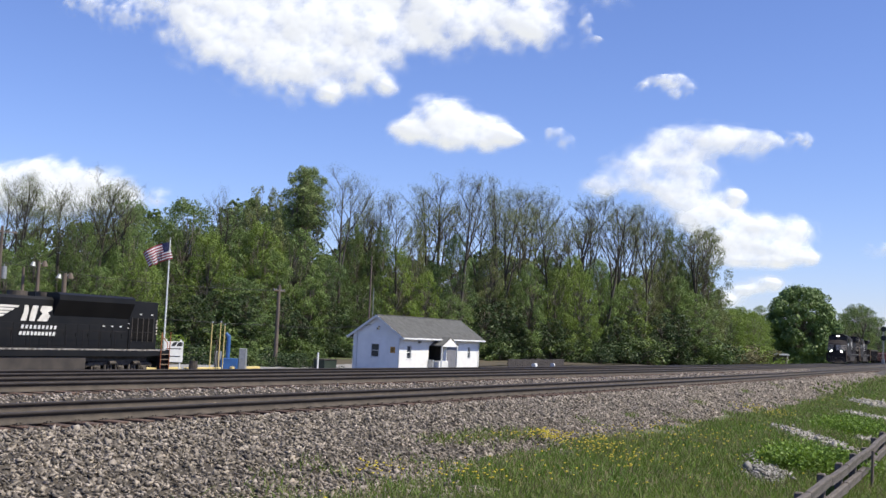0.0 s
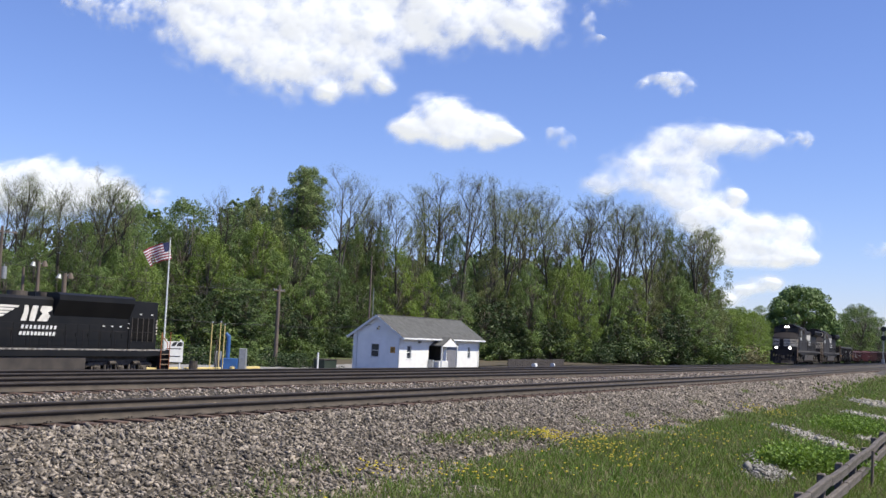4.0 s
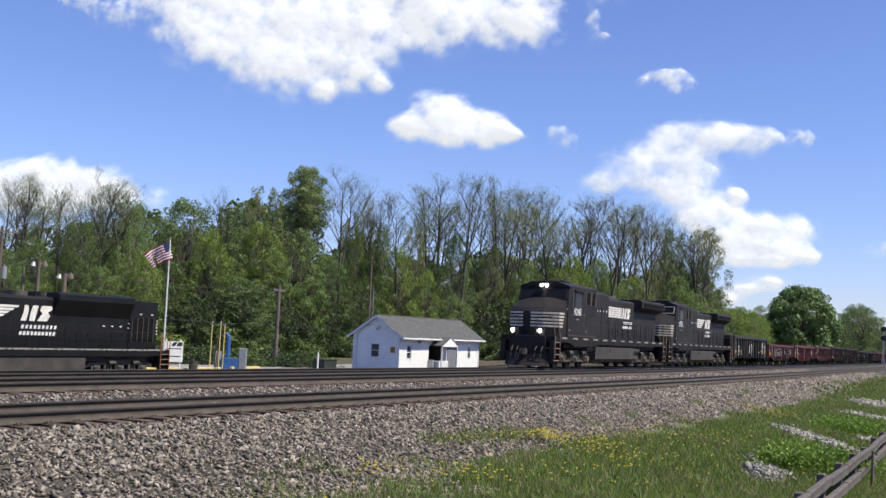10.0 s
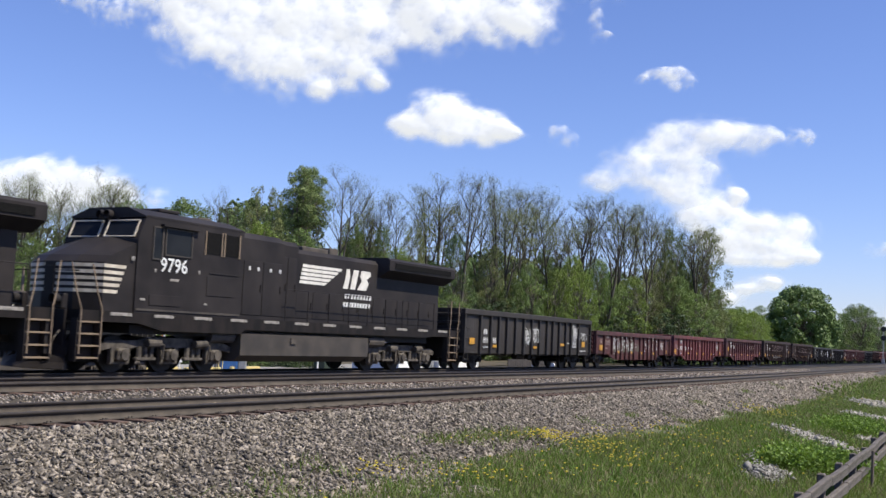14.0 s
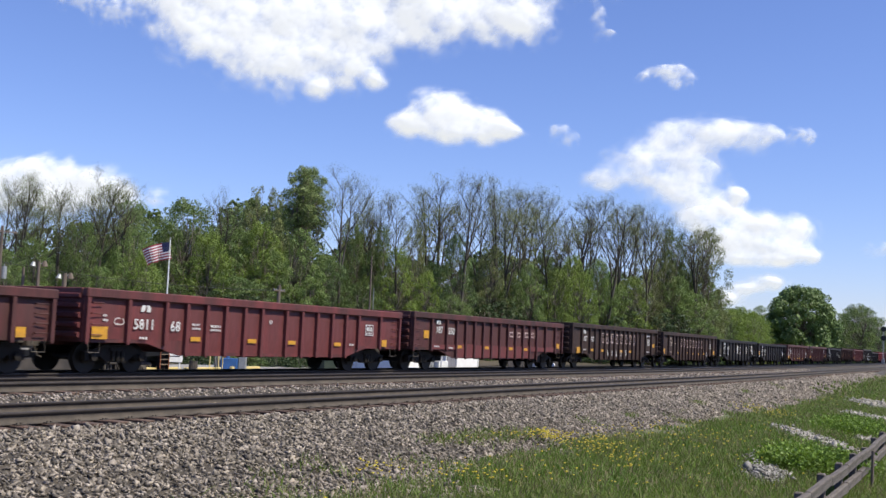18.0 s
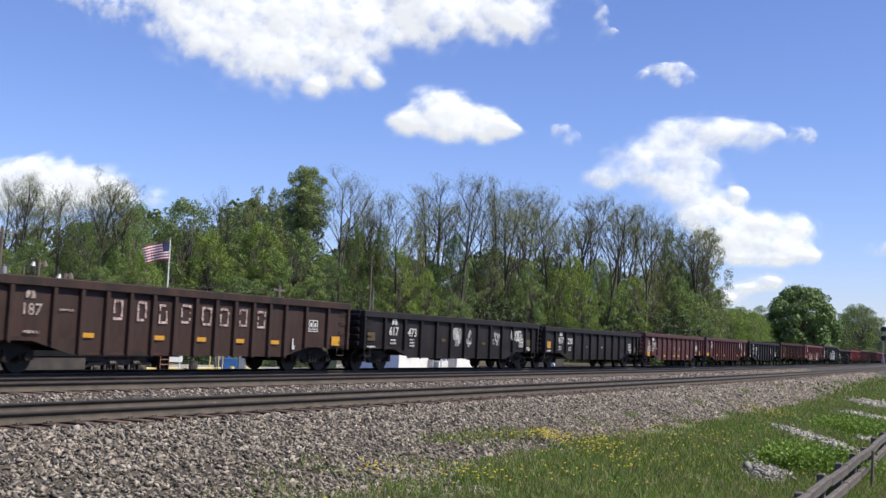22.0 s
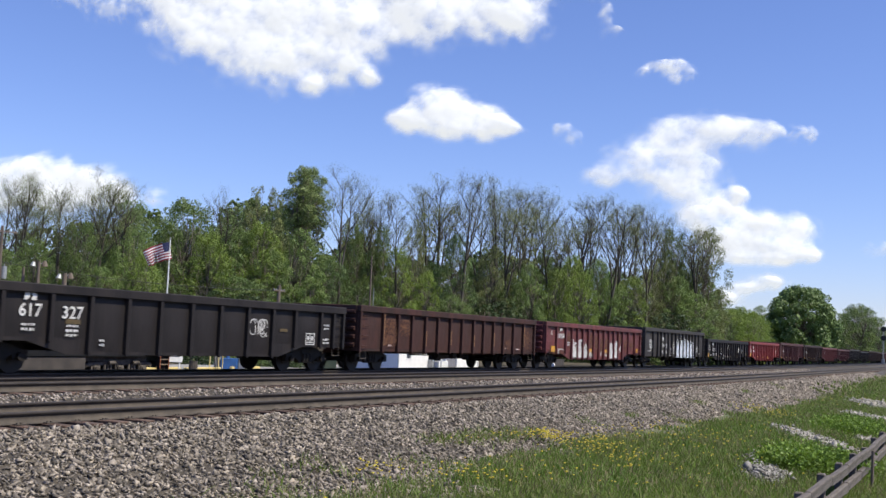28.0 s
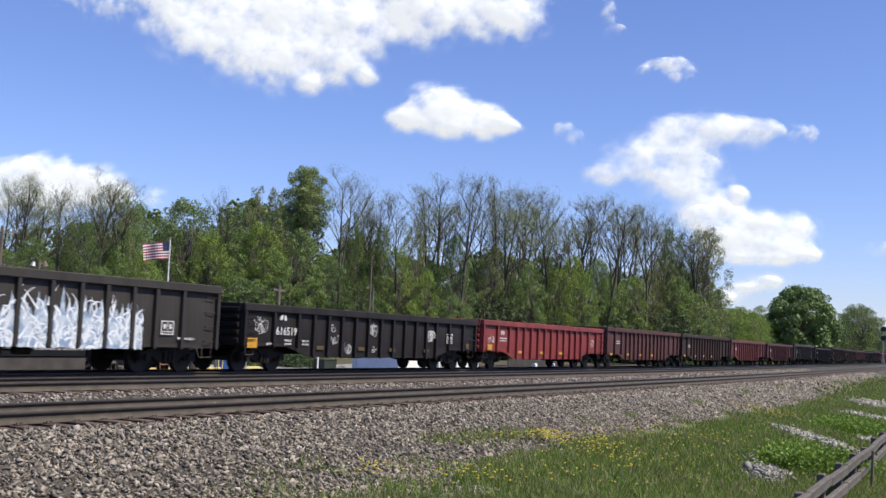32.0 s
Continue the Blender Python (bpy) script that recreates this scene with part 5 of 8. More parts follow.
car_spec(d=271.4, length=16.5, top=2.64, belly=False, posts=TALL_SIDE, paint=M_CARGREY, label="dark grey gondola car with a large pale blue graffiti piece",
         text=[("194", 4.60, 1.50, 0.36), ("193", 5.36, 1.48, 0.36)], mark=[(4.6, 1.98, 0.44, 0.30)], bars=[(4.55, 1.05, 0.4, 0.24), (5.45, 1.04, 0.36, 0.24), (1.3, 1.05, 0.7, 0.2), (15.1, 1.0, 0.7, 0.12)], scrawl=[(1.44, 1.52, 0.66, 0.75, 14, 0.03), (6.5, 1.1, 0.6, 0.6, 5, 0.02), (7.5, 1.35, 0.7, 1.0, 9, 0.02), (8.15, 1.8, 0.3, 0.3, 3, 0.03)],
         patch=[(7.9, 13.3, 0.68, 2.40)], stencil=[(14.3, 1.33)])
car_spec(d=289.2, length=16.4, top=2.20, belly=True, posts=EVEN, paint=M_CARBLACK, label="black gondola car with white numbers and small scrawls",
         tape=[(0.5, 0.96, 0.5, 0.32)] + tape_row(0.85, 4.31, 6.97, 9.2, 11.9) + [(15.6, 1.05, 0.3, 0.24)], text=[("616519", 2.3, 1.36, 0.34)], mark=[(2.1, 1.82, 0.42, 0.22)], bars=[(2.4, 0.98, 0.36, 0.24), (3.4, 0.98, 0.36, 0.24), (1.4, 0.92, 0.3, 0.1)],
         scrawl=[(0.95, 1.5, 0.8, 0.7, 9, 0.02), (5.2, 1.25, 0.5, 1.0, 6, 0.02), (6.06, 0.85, 0.5, 0.4, 6, 0.02), (7.85, 1.55, 0.6, 0.5, 6, 0.025), (7.85, 0.95, 0.3, 0.5, 4, 0.02), (12.3, 1.4, 0.7, 0.5, 12, 0.035)], stencil=[(13.9, 1.35)])
car_spec(d=306.4, length=16.2, top=2.27, belly=True, posts=EVEN, paint=M_CRIMSON, label="bright red gondola car with yellow tape", mark=[(2.2, 1.75, 0.45, 0.24)],
         tape=[(0.8, 1.05, 0.5, 0.26)] + tape_row(0.85, 4.3, 7.0, 9.7), bars=[(2.3, 1.4, 0.8, 0.24)], scrawl=[(0.9, 1.45, 0.7, 0.5, 6, 0.03), (14.4, 1.4, 0.7, 0.4, 6, 0.03)])
car_spec(d=323.5, length=16.8, top=2.42, belly=True, posts=EVEN, paint=M_DARKRED, label="dark red gondola car with a few small white marks", tape=tape_row(0.85, 1.0, 4.3, 7.0, 9.7), bars=[(2.3, 1.5, 0.7, 0.3)])
car_spec(d=341.0, length=16.3, top=2.42, belly=True, posts=EVEN, paint=M_BROWN, label="rust-brown gondola car with a few small white marks", tape=tape_row(0.85, 1.0, 4.3, 7.0, 9.7), bars=[(2.3, 1.5, 0.7, 0.3)])
d = 358.1
for i, (pt, lab, tp) in enumerate([(M_RED, "red", 2.3), (M_DARKRED, "dark red", 2.25), (M_CARGREY, "dark grey", 2.4), (M_CARBLACK, "black", 2.2), (M_BROWN, "brown", 2.4), (M_BROWN, "brown", 2.3), (M_DARKRED, "dark red", 2.3),
                                  (M_CARBLACK, "black", 2.25), (M_BROWN, "brown", 2.4), (M_RED, "red", 2.25), (M_CARGREY, "dark grey", 2.5), (M_BROWN, "brown", 2.3), (M_CARBLACK, "black", 2.2), (M_DARKRED, "dark red", 2.3), (M_BROWN, "brown", 2.4)]):
    CARS.append(dict(d=d, length=16.3, top=tp, belly=i % 4 != 2, posts=EVEN, paint=pt, label=lab + " gondola car far back in the train", bars=[(2.3, 1.5, 0.7, 0.3)]))
    d += 17.5
TRAIN = []
for i, spec in enumerate(CARS):
    spec["seed"] = 40 + i
    TRAIN.append((gondola(spec), spec["d"], 1.65, spec["length"] - 1.65))

# ---------------- locomotives ----------------
LOCO_WHEEL = wheelset(0.53)
M_EMBLEM = material("dusty_white_paint", (0.741, 0.7125, 0.665), (0.589, 0.5605, 0.513), 0.55, scale=3)
M_STRIPE = material("cream_stripe_paint", (0.627, 0.57, 0.475), (0.456, 0.399, 0.323), 0.6, scale=4)
M_DUSTFRAME = material("dust_caked_casting", (0.105, 0.088, 0.072), (0.045, 0.037, 0.031), 0.85, scale=4, bump=0.3, spread=(0.4, 0.62))
# dusty sill paint, its black deepened for the shadow under the walkway edge
M_SKIRT = material("dust_streaked_shaded_black", (0.0200, 0.0156, 0.0138), (0.0095, 0.0082, 0.0080), 0.65, gloss=0.2, scale=1.4, speck=0.25, stretch=(2.0, 1, 0.7))
M_DULLDASH = material("dulled_reflector", (0.36, 0.33, 0.3), (0.12, 0.11, 0.1), 0.7, scale=3, spread=(0.4, 0.6))


def loco_side_frame():
    b = Build()
    # top beam that dips over the axle boxes
    b.prism([(-2.72, 0.62), (-2.78, 0.78), (-2.45, 0.90), (-1.2, 0.93), (-0.95, 1.02), (0.95, 1.02), (1.2, 0.93), (2.45, 0.90), (2.78, 0.78), (2.72, 0.62), (2.3, 0.70), (1.55, 0.70), (1.3, 0.76), (0.45, 0.74), (-0.45, 0.74), (-1.3, 0.76), (-1.55, 0.70), (-2.3, 0.70)], -0.09, 0.07)
    for x in (-1.95, 0.0, 1.95):
        # pedestal legs, axle box and cap
        for u in (-0.34, 0.24):
            b.prism([(x + u, 0.30), (x + u + 0.10, 0.30), (x + u + 0.13, 0.74), (x + u - 0.03, 0.74)], -0.10, 0.05)
        b.box(x - 0.22, x + 0.22, -0.26, 0.02, 0.34, 0.70, bevel=0.06)
        b.disc((x, -0.28, 0.53), 0.16, 0.06, sides=12)
        b.box(x - 0.36, x + 0.36, -0.08, 0.04, 0.26, 0.32)
    for x in (-1.0, 1.0):
        # coil springs, brake cylinder and hanger
        for u in (-0.24, 0.0, 0.24):
            b.tube([(x + u, -0.08, 0.44), (x + u, -0.08, 0.76)], 0.085, 8)
        b.box(x - 0.40, x + 0.40, -0.16, 0.0, 0.36, 0.45, bevel=0.02)
        b.tube([(x - 0.1, -0.24, 0.86), (x + 0.42, -0.24, 0.88)], 0.12, 10)
        b.tube([(x + 0.42, -0.24, 0.88), (x + 0.62, -0.24, 0.80), (x + 0.60, -0.2, 0.40)], 0.035, 6)
    return b.mesh("side_frame", M_DUSTFRAME)


LOCO_FRAME = loco_side_frame()


def loco_truck(parent, x):
    b = Build()
    b.box(-2.4, 2.4, -0.62, 0.62, 0.62, 0.98, bevel=0.05)
    tr = part("truck", b, M_TRUCKDARK, parent, pos=(x, 0, 0))
    for y, turn in ((-1.03, 0), (1.03, 180)):
        part("side_frame", LOCO_FRAME, None, tr, "dusty grey cast steel side frame", pos=pose(0, y, 0, 0, 0, turn))
    for wx in (-1.95, 0.0, 1.95):
        part("wheelset", LOCO_WHEEL, None, tr, pos=(wx, 0, 0.53))
    return tr


def step_stair(loco, m):
    b = Build()
    b.box(-0.4, 0.4, 0.24, 0.26, 0.34, 1.5)
    for x in (-0.40, 0.40):
        b.box(x - 0.015, x + 0.015, 0.0, 0.24, 0.34, 1.5)
    st = part("step_stair", b, M_BLACK, loco, pos=m)
    for z in (0.42, 0.74, 1.06, 1.38):
        part("step", STEP, None, st, "dusty worn steel tread", pos=(0, 0, z))


STEP = Build().box(-0.38, 0.38, -0.02, 0.22, 0.0, 0.045).mesh("step", M_RAILING)


def dash_row(loco, x0, x1, n, z, y, w=0.62, mat=None):
    b = Build()
    b.box(-w / 2, w / 2, -0.004, 0.004, -0.045, 0.045)
    me = b.mesh("reflector", mat or M_WHITE)
    for i in range(n):
        part("reflector", me, None, loco, "white reflective dash", pos=(x0 + (x1 - x0) * (i + 0.5) / n, y, z))


def emblem(loco, x, z, w, h, y, slant=0.0, name_w=2.0, mark=True):
    """Bars beside a slanted mark, with two rows of small bars below, all plain shapes."""
    for i in range(5):
        zz = z + h / 2 - h * (i + 0.5) / 5
        b = Build()
        inset = slant * h * (i + 0.5) / 5
        b.prism([(-w * 0.5 - inset * 0.25, -h * 0.075), (w * 0.14 - inset * 1.5, -h * 0.075), (w * 0.14 - inset * 1.3 + 0.06, h * 0.075), (-w * 0.5 - inset * 0.2, h * 0.075)], -0.004, 0.004)
        part("stripe", b, M_EMBLEM, loco, "white painted bar", pos=(x, y, zz))
    b = Build()
    k = h / 0.7
    kx = k * 1.22
    # slanted blocks with a bite, no letters
    for q in ([(-0.06, -0.36), (0.20, -0.36), (0.30, 0.10), (0.26, 0.36), (0.10, 0.36), (0.06, 0.0)], [(0.34, -0.36), (0.60, -0.36), (0.76, 0.36), (0.50, 0.36), (0.40, 0.05)], [(0.72, -0.36), (1.20, -0.36), (1.34, -0.10), (1.22, 0.06), (1.44, 0.20), (1.40, 0.36), (0.92, 0.36), (0.84, 0.14), (0.96, 0.0)]):
        b = Build()
        b.prism([(u * kx, v * k) for u, v in q], -0.005, 0.005)
        part("emblem", b, M_EMBLEM, loco, "white slanted emblem", pos=(x + w * 0.17, y, z))
    for r in range(2):
        b = Build()
        n = 9 + r
        for i in range(n):
            x0, x1 = -name_w / 2 + name_w * i / n, -name_w / 2 + name_w * (i + 0.55 + 0.13 * ((i * 3 + r) % 3)) / n
            b.prism([(x0, -0.12 * h), (x1, -0.12 * h), (x1 + 0.05 * h, 0.12 * h), (x0 + 0.05 * h, 0.12 * h)], -0.004, 0.004)
        part("lettering", b, M_WHITE, loco, "row of white bars", pos=(x + w * 0.42 - 0.14 * h * r, y - 0.035, z - h / 2 - 0.40 * h - 0.43 * h * r))


def railing(loco, x0, x1, y, z0, z1, n):
    b = Build()
    b.tube([(x0, y, z1), (x1, y, z1)], 0.015, 6)
    part("handrail", b, M_BLACK, loco)
    b = Build()
    b.tube([(0, 0, z0), (0, 0, z1)], 0.020, 6)
    me = b.mesh("stanchion", M_BLACK)
    for i in range(n):
        part("stanchion", me, None, loco, pos=(x0 + (x1 - x0) * i / (n - 1), y, 0))


def hood_doors(loco, xs, y, z0, z1, mat):
    cache = {}
    for a, c in zip(xs[:-1], xs[1:]):
        w = round(c - a - 0.05, 3)
        if w not in cache:
            b = Build()
            b.box(0, w, -0.02, 0.0, z0, z1, bevel=0.008)
            b.box(w - 0.09, w - 0.05, -0.05, -0.02, (z0 + z1) / 2 - 0.12, (z0 + z1) / 2 + 0.12)
            cache[w] = b.mesh("hood_door", mat)
        part("hood_door", cache[w], None, loco, pos=(a + 0.025, y, 0))


def lamp_hood(x, y, z, radius, depth=0.17):
    """A short open tube in front of a lamp."""
    V, F, n = [], [], 16
    for i in range(n):
        c, w = math.cos(2 * math.pi * i / n), math.sin(2 * math.pi * i / n)
        for q, u in ((radius, x), (radius, x - depth), (radius + 0.02, x - depth), (radius + 0.02, x)):
            V.append((u, y + q * c, z + q * w))
    for i in range(n):
        j = (i + 1) % n
        for k in range(4):
            F.append((i * 4 + k, j * 4 + k, j * 4 + (k + 1) % 4, i * 4 + (k + 1) % 4))
    return Build().add(V, F)


def freight_locomotive(number, lamps_lit, label, old_emblem):
    """A six-axle road diesel; x runs back from the nose, y away from the near side."""
    lo = thing("locomotive", Matrix(), label, "locomotive", "locomotives of the train")
    b = Build()
    b.prism([(-0.55, 1.42), (-0.55, 1.72), (20.65, 1.72), (20.65, 1.42), (18.6, 1.42), (17.9, 1.36), (6.3, 1.36), (6.1, 1.22), (2.6, 1.22), (1.6, 1.42)], -1.52, 1.52)
    part("platform", b, M_SKIRT, lo, "black sill streaked with brown dust, darkened for the shade below the walkway")
    b = Build()
    # wide frame in that near-black steel stands for the shade above the tank
    b.box(1.5, 18.4, -1.30, 1.30, 1.12, 1.365)
    part("frame", b, M_TRUCKDARK, lo)
    dash_row(lo, 0.1, 20.2, 12, 1.645, -1.526, 0.80, M_DULLDASH)
    # pilot with plough
    b = Build()
    b.box(-0.62, -0.5, -1.05, 1.05, 0.62, 1.72, bevel=0.02)
    part("pilot", b, M_BLACK, lo)
    b = Build()
    V, F = [], []
    ny = 14
    prof = ((-0.56, 0.90), (-0.66, 0.72), (-0.72, 0.5), (-0.84, 0.3), (-1.0, 0.13), (-0.9, 0.11), (-0.56, 0.11))
    for j in range(ny + 1):
        y = -1.2 + 2.4 * j / ny
        vee = 1 - 0.75 * abs(y / 1.2) ** 1.8
        V += [(-0.56 + (x + 0.56) * vee * 1.35, y, z) for x, z in prof]
    m = len(prof)
    F = [(j * m + i, j * m + i + 1, (j + 1) * m + i + 1, (j + 1) * m + i) for j in range(ny) for i in range(m - 1)]
    F += [tuple(range(m))[::-1], tuple(ny * m + i for i in range(m))]
    b.add(V, F)
    part("plough", b, M_BLACK, lo)
    part("coupler", COUPLER, None, lo, pos=(-0.25, 0, 0.02))
    part("coupler", COUPLER, None, lo, pos=pose(20.4, 0, 0.02, 0, 0, 180))
    b = Build()
    b.box(20.5, 20.62, -1.5, 1.5, 0.55, 1.72)
    part("rear_pilot", b, M_BLACK, lo)
    for i, y in enumerate((-0.9, -0.55, 0.5, 0.8)):
        b = Build()
        b.tube([(-0.62, y, 1.15), (-0.80, y, 0.95), (-0.86, y + 0.03, 0.62), (-0.80, y + 0.06, 0.45)], 0.03, 6)
        part("air_hose", b, M_UNDER, lo)
    for x in (-0.2, 20.25):
        for y, turn in ((-1.53, 0), (1.53, 180)):
            step_stair(lo, pose(x, y, 0, 0, 0, turn))
    # grab rails at the corners
    for x, lean in ((-0.55, 0.16), (0.18, 0.16), (19.9, -0.1), (20.62, -0.1)):
        b = Build()
        b.tube([(x, -1.58, 0.55), (x, -1.58, 1.75), (x - lean, -1.56, 2.15), (x - lean * 2.2, -1.50, 2.95)], 0.022, 6)
        part("grab_rail", b, M_RAILING, lo, "dusty tan grab rail")
    for sgn in (-1, 1):
        part("front_handrail", Build().tube([(-0.55, sgn * 1.4, 2.75), (-0.6, sgn * 0.5, 2.75), (-0.6, sgn * 0.5, 1.8)], 0.02, 6), M_BLACK, lo)
    # nose
    half = 1.42
    V = []
    for z, x_f in ((1.72, 0.0), (3.04, 0.0), (3.24, 0.22)):
        V += [(x_f + 0.30, -half, z), (x_f, -0.62, z), (x_f, 0.62, z), (x_f + 0.30, half, z)]
    V += [(1.62, -half, 3.74), (1.42, -0.5, 3.84), (1.42, 0.5, 3.84), (1.62, half, 3.74), (1.9, -half, 1.72), (1.9, half, 1.72)]
    F = [(r * 4 + i, r * 4 + i + 1, r * 4 + i + 5, r * 4 + i + 4) for r in range(3) for i in range(3)]
    F += [(16, 0, 4, 8, 12), (17, 15, 11, 7, 3), (0, 16, 17, 3, 2, 1)]
    nose = Build().add(V, F)
    part("nose", nose, M_BLACK, lo)
    b = Build()
    b.box(-0.03, 0.0, 0.12, 0.52, 1.78, 2.92, bevel=0.01)
    b.box(-0.035, -0.03, 0.2, 0.44, 2.55, 2.8)
    part("nose_door", b, M_BLACK, lo)
    # stripes wrap from the nose front to the side
    for i in range(5):
        z = 3.0 - 0.175 * i
        for ya, yb in ((-0.62, 0.1), (0.54, 0.62)):
            b = Build()
            b.box(-0.008, -0.002, ya, yb, z - 0.095, z)
            part("stripe", b, M_STRIPE, lo, "cream warning stripe")
        for sgn in (-1, 1):
            b = Build()
            b.add([(-0.006, sgn * 0.62, z - 0.095), (0.294, sgn * (half + 0.002), z - 0.095), (0.294, sgn * (half + 0.002), z), (-0.006, sgn * 0.62, z),
                   (0.0, sgn * 0.62, z - 0.095), (0.30, sgn * half, z - 0.095), (0.30, sgn * half, z), (0.0, sgn * 0.62, z)],
                  [(0, 1, 2, 3), (4, 7, 6, 5), (0, 4, 5, 1), (3, 2, 6, 7)])
            part("stripe", b, M_STRIPE, lo, "cream warning stripe")
        xe = 1.08 - 0.07 * i
        b = Build()
        b.prism([(0.30, z - 0.095), (xe, z - 0.095), (xe + 0.035, z), (0.30, z)], -half - 0.006, -half - 0.001)
        part("stripe", b, M_STRIPE, lo, "cream warning stripe")
    # cab
    b = Build()
    cabside = [(1.45, 1.72), (1.45, 3.78), (1.70, 4.40), (1.80, 4.50), (6.05, 4.50), (6.05, 1.72)]
    b.prism(cabside, -1.47, 1.47)
    cab = part("cab", b, M_BLACK, lo)
    b = Build()
    b.prism([(-1.48, 4.44), (-1.48, 4.48), (-0.75, 4.74), (0.75, 4.74), (1.48, 4.48), (1.48, 4.44)], 1.66, 6.1, axis="x")
    part("cab_roof", b, M_BLACK, lo)
    for y0, y1 in ((-1.30, -0.12), (0.12, 1.30)):
        b = Build()
        p0, p1 = Vector((1.475, 0, 3.86)), Vector((1.672, 0, 4.34))
        out = Vector((-0.95, 0, 0.3)) * 0.012
        a, c = p0 + out, p1 + out
        b.add([(a.x, y0, a.z), (a.x, y1, a.z), (c.x, y1, c.z), (c.x, y0, c.z), (a.x + 0.03, y0, a.z), (a.x + 0.03, y1, a.z), (c.x + 0.03, y1, c.z), (c.x + 0.03, y0, c.z)],
              [(0, 1, 2, 3), (4, 7, 6, 5), (0, 4, 5, 1), (1, 5, 6, 2), (2, 6, 7, 3), (3, 7, 4, 0)])
        w = part("windshield", b, M_GLASS, lo)
        if old_emblem:
            fr = Build()
            a, c = p0 + out * 2.2, p1 + out * 2.2
            for q0, q1 in (((a.x, y0, a.z), (a.x, y1, a.z)), ((a.x, y1, a.z), (c.x, y1, c.z)), ((c.x, y1, c.z), (c.x, y0, c.z)), ((c.x, y0, c.z), (a.x, y0, a.z))):
                fr.tube([q0, q1], 0.024, 6)
            part("frame", fr, M_STRIPE, w, "pale window gasket")
    for x0, x1, z0 in ((2.05, 2.38, 3.30), (2.55, 3.62, 3.45)):
        b = Build()
        b.box(x0, x1, -1.487, -1.475, z0, 4.18)
        w = part("side_window", b, M_GLASS, lo)
        b = Build()
        for q in (((x0 - 0.03, x1 + 0.03), (4.18, 4.22)), ((x0 - 0.03, x1 + 0.03), (z0 - 0.04, z0)), ((x0 - 0.04, x0), (z0, 4.18)), ((x1, x1 + 0.05), (z0, 4.18))):
            b.box(q[0][0], q[0][1], -1.505, -1.47, q[1][0], q[1][1])
        part("frame", b, M_TANK, w, "bare aluminium window frame")
    b = Build()
    b.box(4.25, 5.85, -1.485, -1.472, 3.62, 4.28)
    part("air_intake", b, M_MESH, lo)
    for x in (4.25, 5.0, 5.12, 5.85):
        b = Build()
        b.box(x - 0.025, x + 0.025, -1.50, -1.472, 3.58, 4.32)
        part("intake_bar", b, M_RAILING, lo)
    b = Build()
    b.box(2.3, 3.9, -1.62, -1.45, 4.24, 4.30)
    part("sunshade", b, M_BLACK, lo)
    part("road_number", letters(number, 0.42, M_WHITE), None, lo, "white painted road number", pos=(2.95, -1.476, 3.12))
    for y0 in (-1.0, 0.45):
        part("number_board", Build().box(1.70, 1.80, y0, y0 + 0.55, 4.36, 4.58), M_MESH, lo)
    for x, z, w, h in ((3.0, 2.72, 0.36, 0.07), (2.2, 2.95, 0.07, 0.1), (4.05, 3.02, 0.07, 0.12), (1.75, 2.1, 0.2, 0.07), (2.9, 2.05, 0.16, 0.06), (4.4, 2.08, 0.14, 0.06), (1.3, 3.22, 0.12, 0.12)):
        part("decal", Build().box(-w / 2, w / 2, -0.004, 0.0, -h / 2, h / 2), M_DULLDASH, lo, pos=(x, -1.473, z))
    for x0, x1, z0, z1 in ((4.4, 5.7, 2.35, 2.95), (2.0, 3.3, 1.95, 2.25), (4.5, 5.9, 3.02, 3.06)):
        part("access_panel", Build().box(x0, x1, -1.492, -1.472, z0, z1, bevel=0.006), M_BLACK, lo)
    part("cab_sill", Build().box(1.5, 6.0, -1.50, -1.46, 1.78, 1.84), M_TANK, lo, "dust-covered ledge")
    # lights
    lit = M_LAMP if lamps_lit else M_GLASS
    for y in (-0.15, 0.15):
        b = Build()
        b.disc((1.66, y, 4.52), 0.085, 0.10, axis="x", sides=14)
        hl = part("headlight", b, lit, lo, "lit round headlight" if lamps_lit else "unlit headlight")
        part("hood", lamp_hood(1.61, y, 4.52, 0.115), M_BLACK, hl)
    b = Build()
    b.box(1.69, 1.82, -0.34, 0.34, 4.36, 4.70, bevel=0.03)
    part("headlight_housing", b, M_BLACK, lo)
    for y in (-0.78, 0.78):
        b = Build()
        b.disc((-0.66, y, 1.98), 0.12, 0.06, axis="x", sides=14)
        dl = part("ditch_light", b, lit, lo, "lit ditch light" if lamps_lit else "unlit ditch light")
        part("hood", lamp_hood(-0.69, y, 1.98, 0.125), M_BLACK, dl)
        b = Build()
        b.box(-0.63, -0.42, y - 0.15, y + 0.15, 1.72, 2.13, bevel=0.03)
        part("housing", b, M_BLACK, dl)
    # hood behind the cab
    b = Build()
    b.prism([(-1.38, 1.72), (-1.38, 4.30), (-1.15, 4.50), (1.15, 4.50), (1.38, 4.30), (1.38, 1.72)], 6.08, 8.3, axis="x")
    b.prism([(-1.05, 1.72), (-1.05, 4.30), (-0.9, 4.46), (0.9, 4.46), (1.05, 4.30), (1.05, 1.72)], 8.3, 9.55, axis="x")
    part("equipment_cabinet", b, M_BLACK, lo)
    hood_doors(lo, [6.2, 7.2, 8.25], -1.38, 1.85, 3.6, M_BLACK)
    for x in (6.5, 6.95, 7.6, 8.1):
        part("decal", Build().box(-0.05, 0.05, -0.004, 0.0, -0.06, 0.06), M_MARK, lo, pos=(x, -1.405, 3.35))
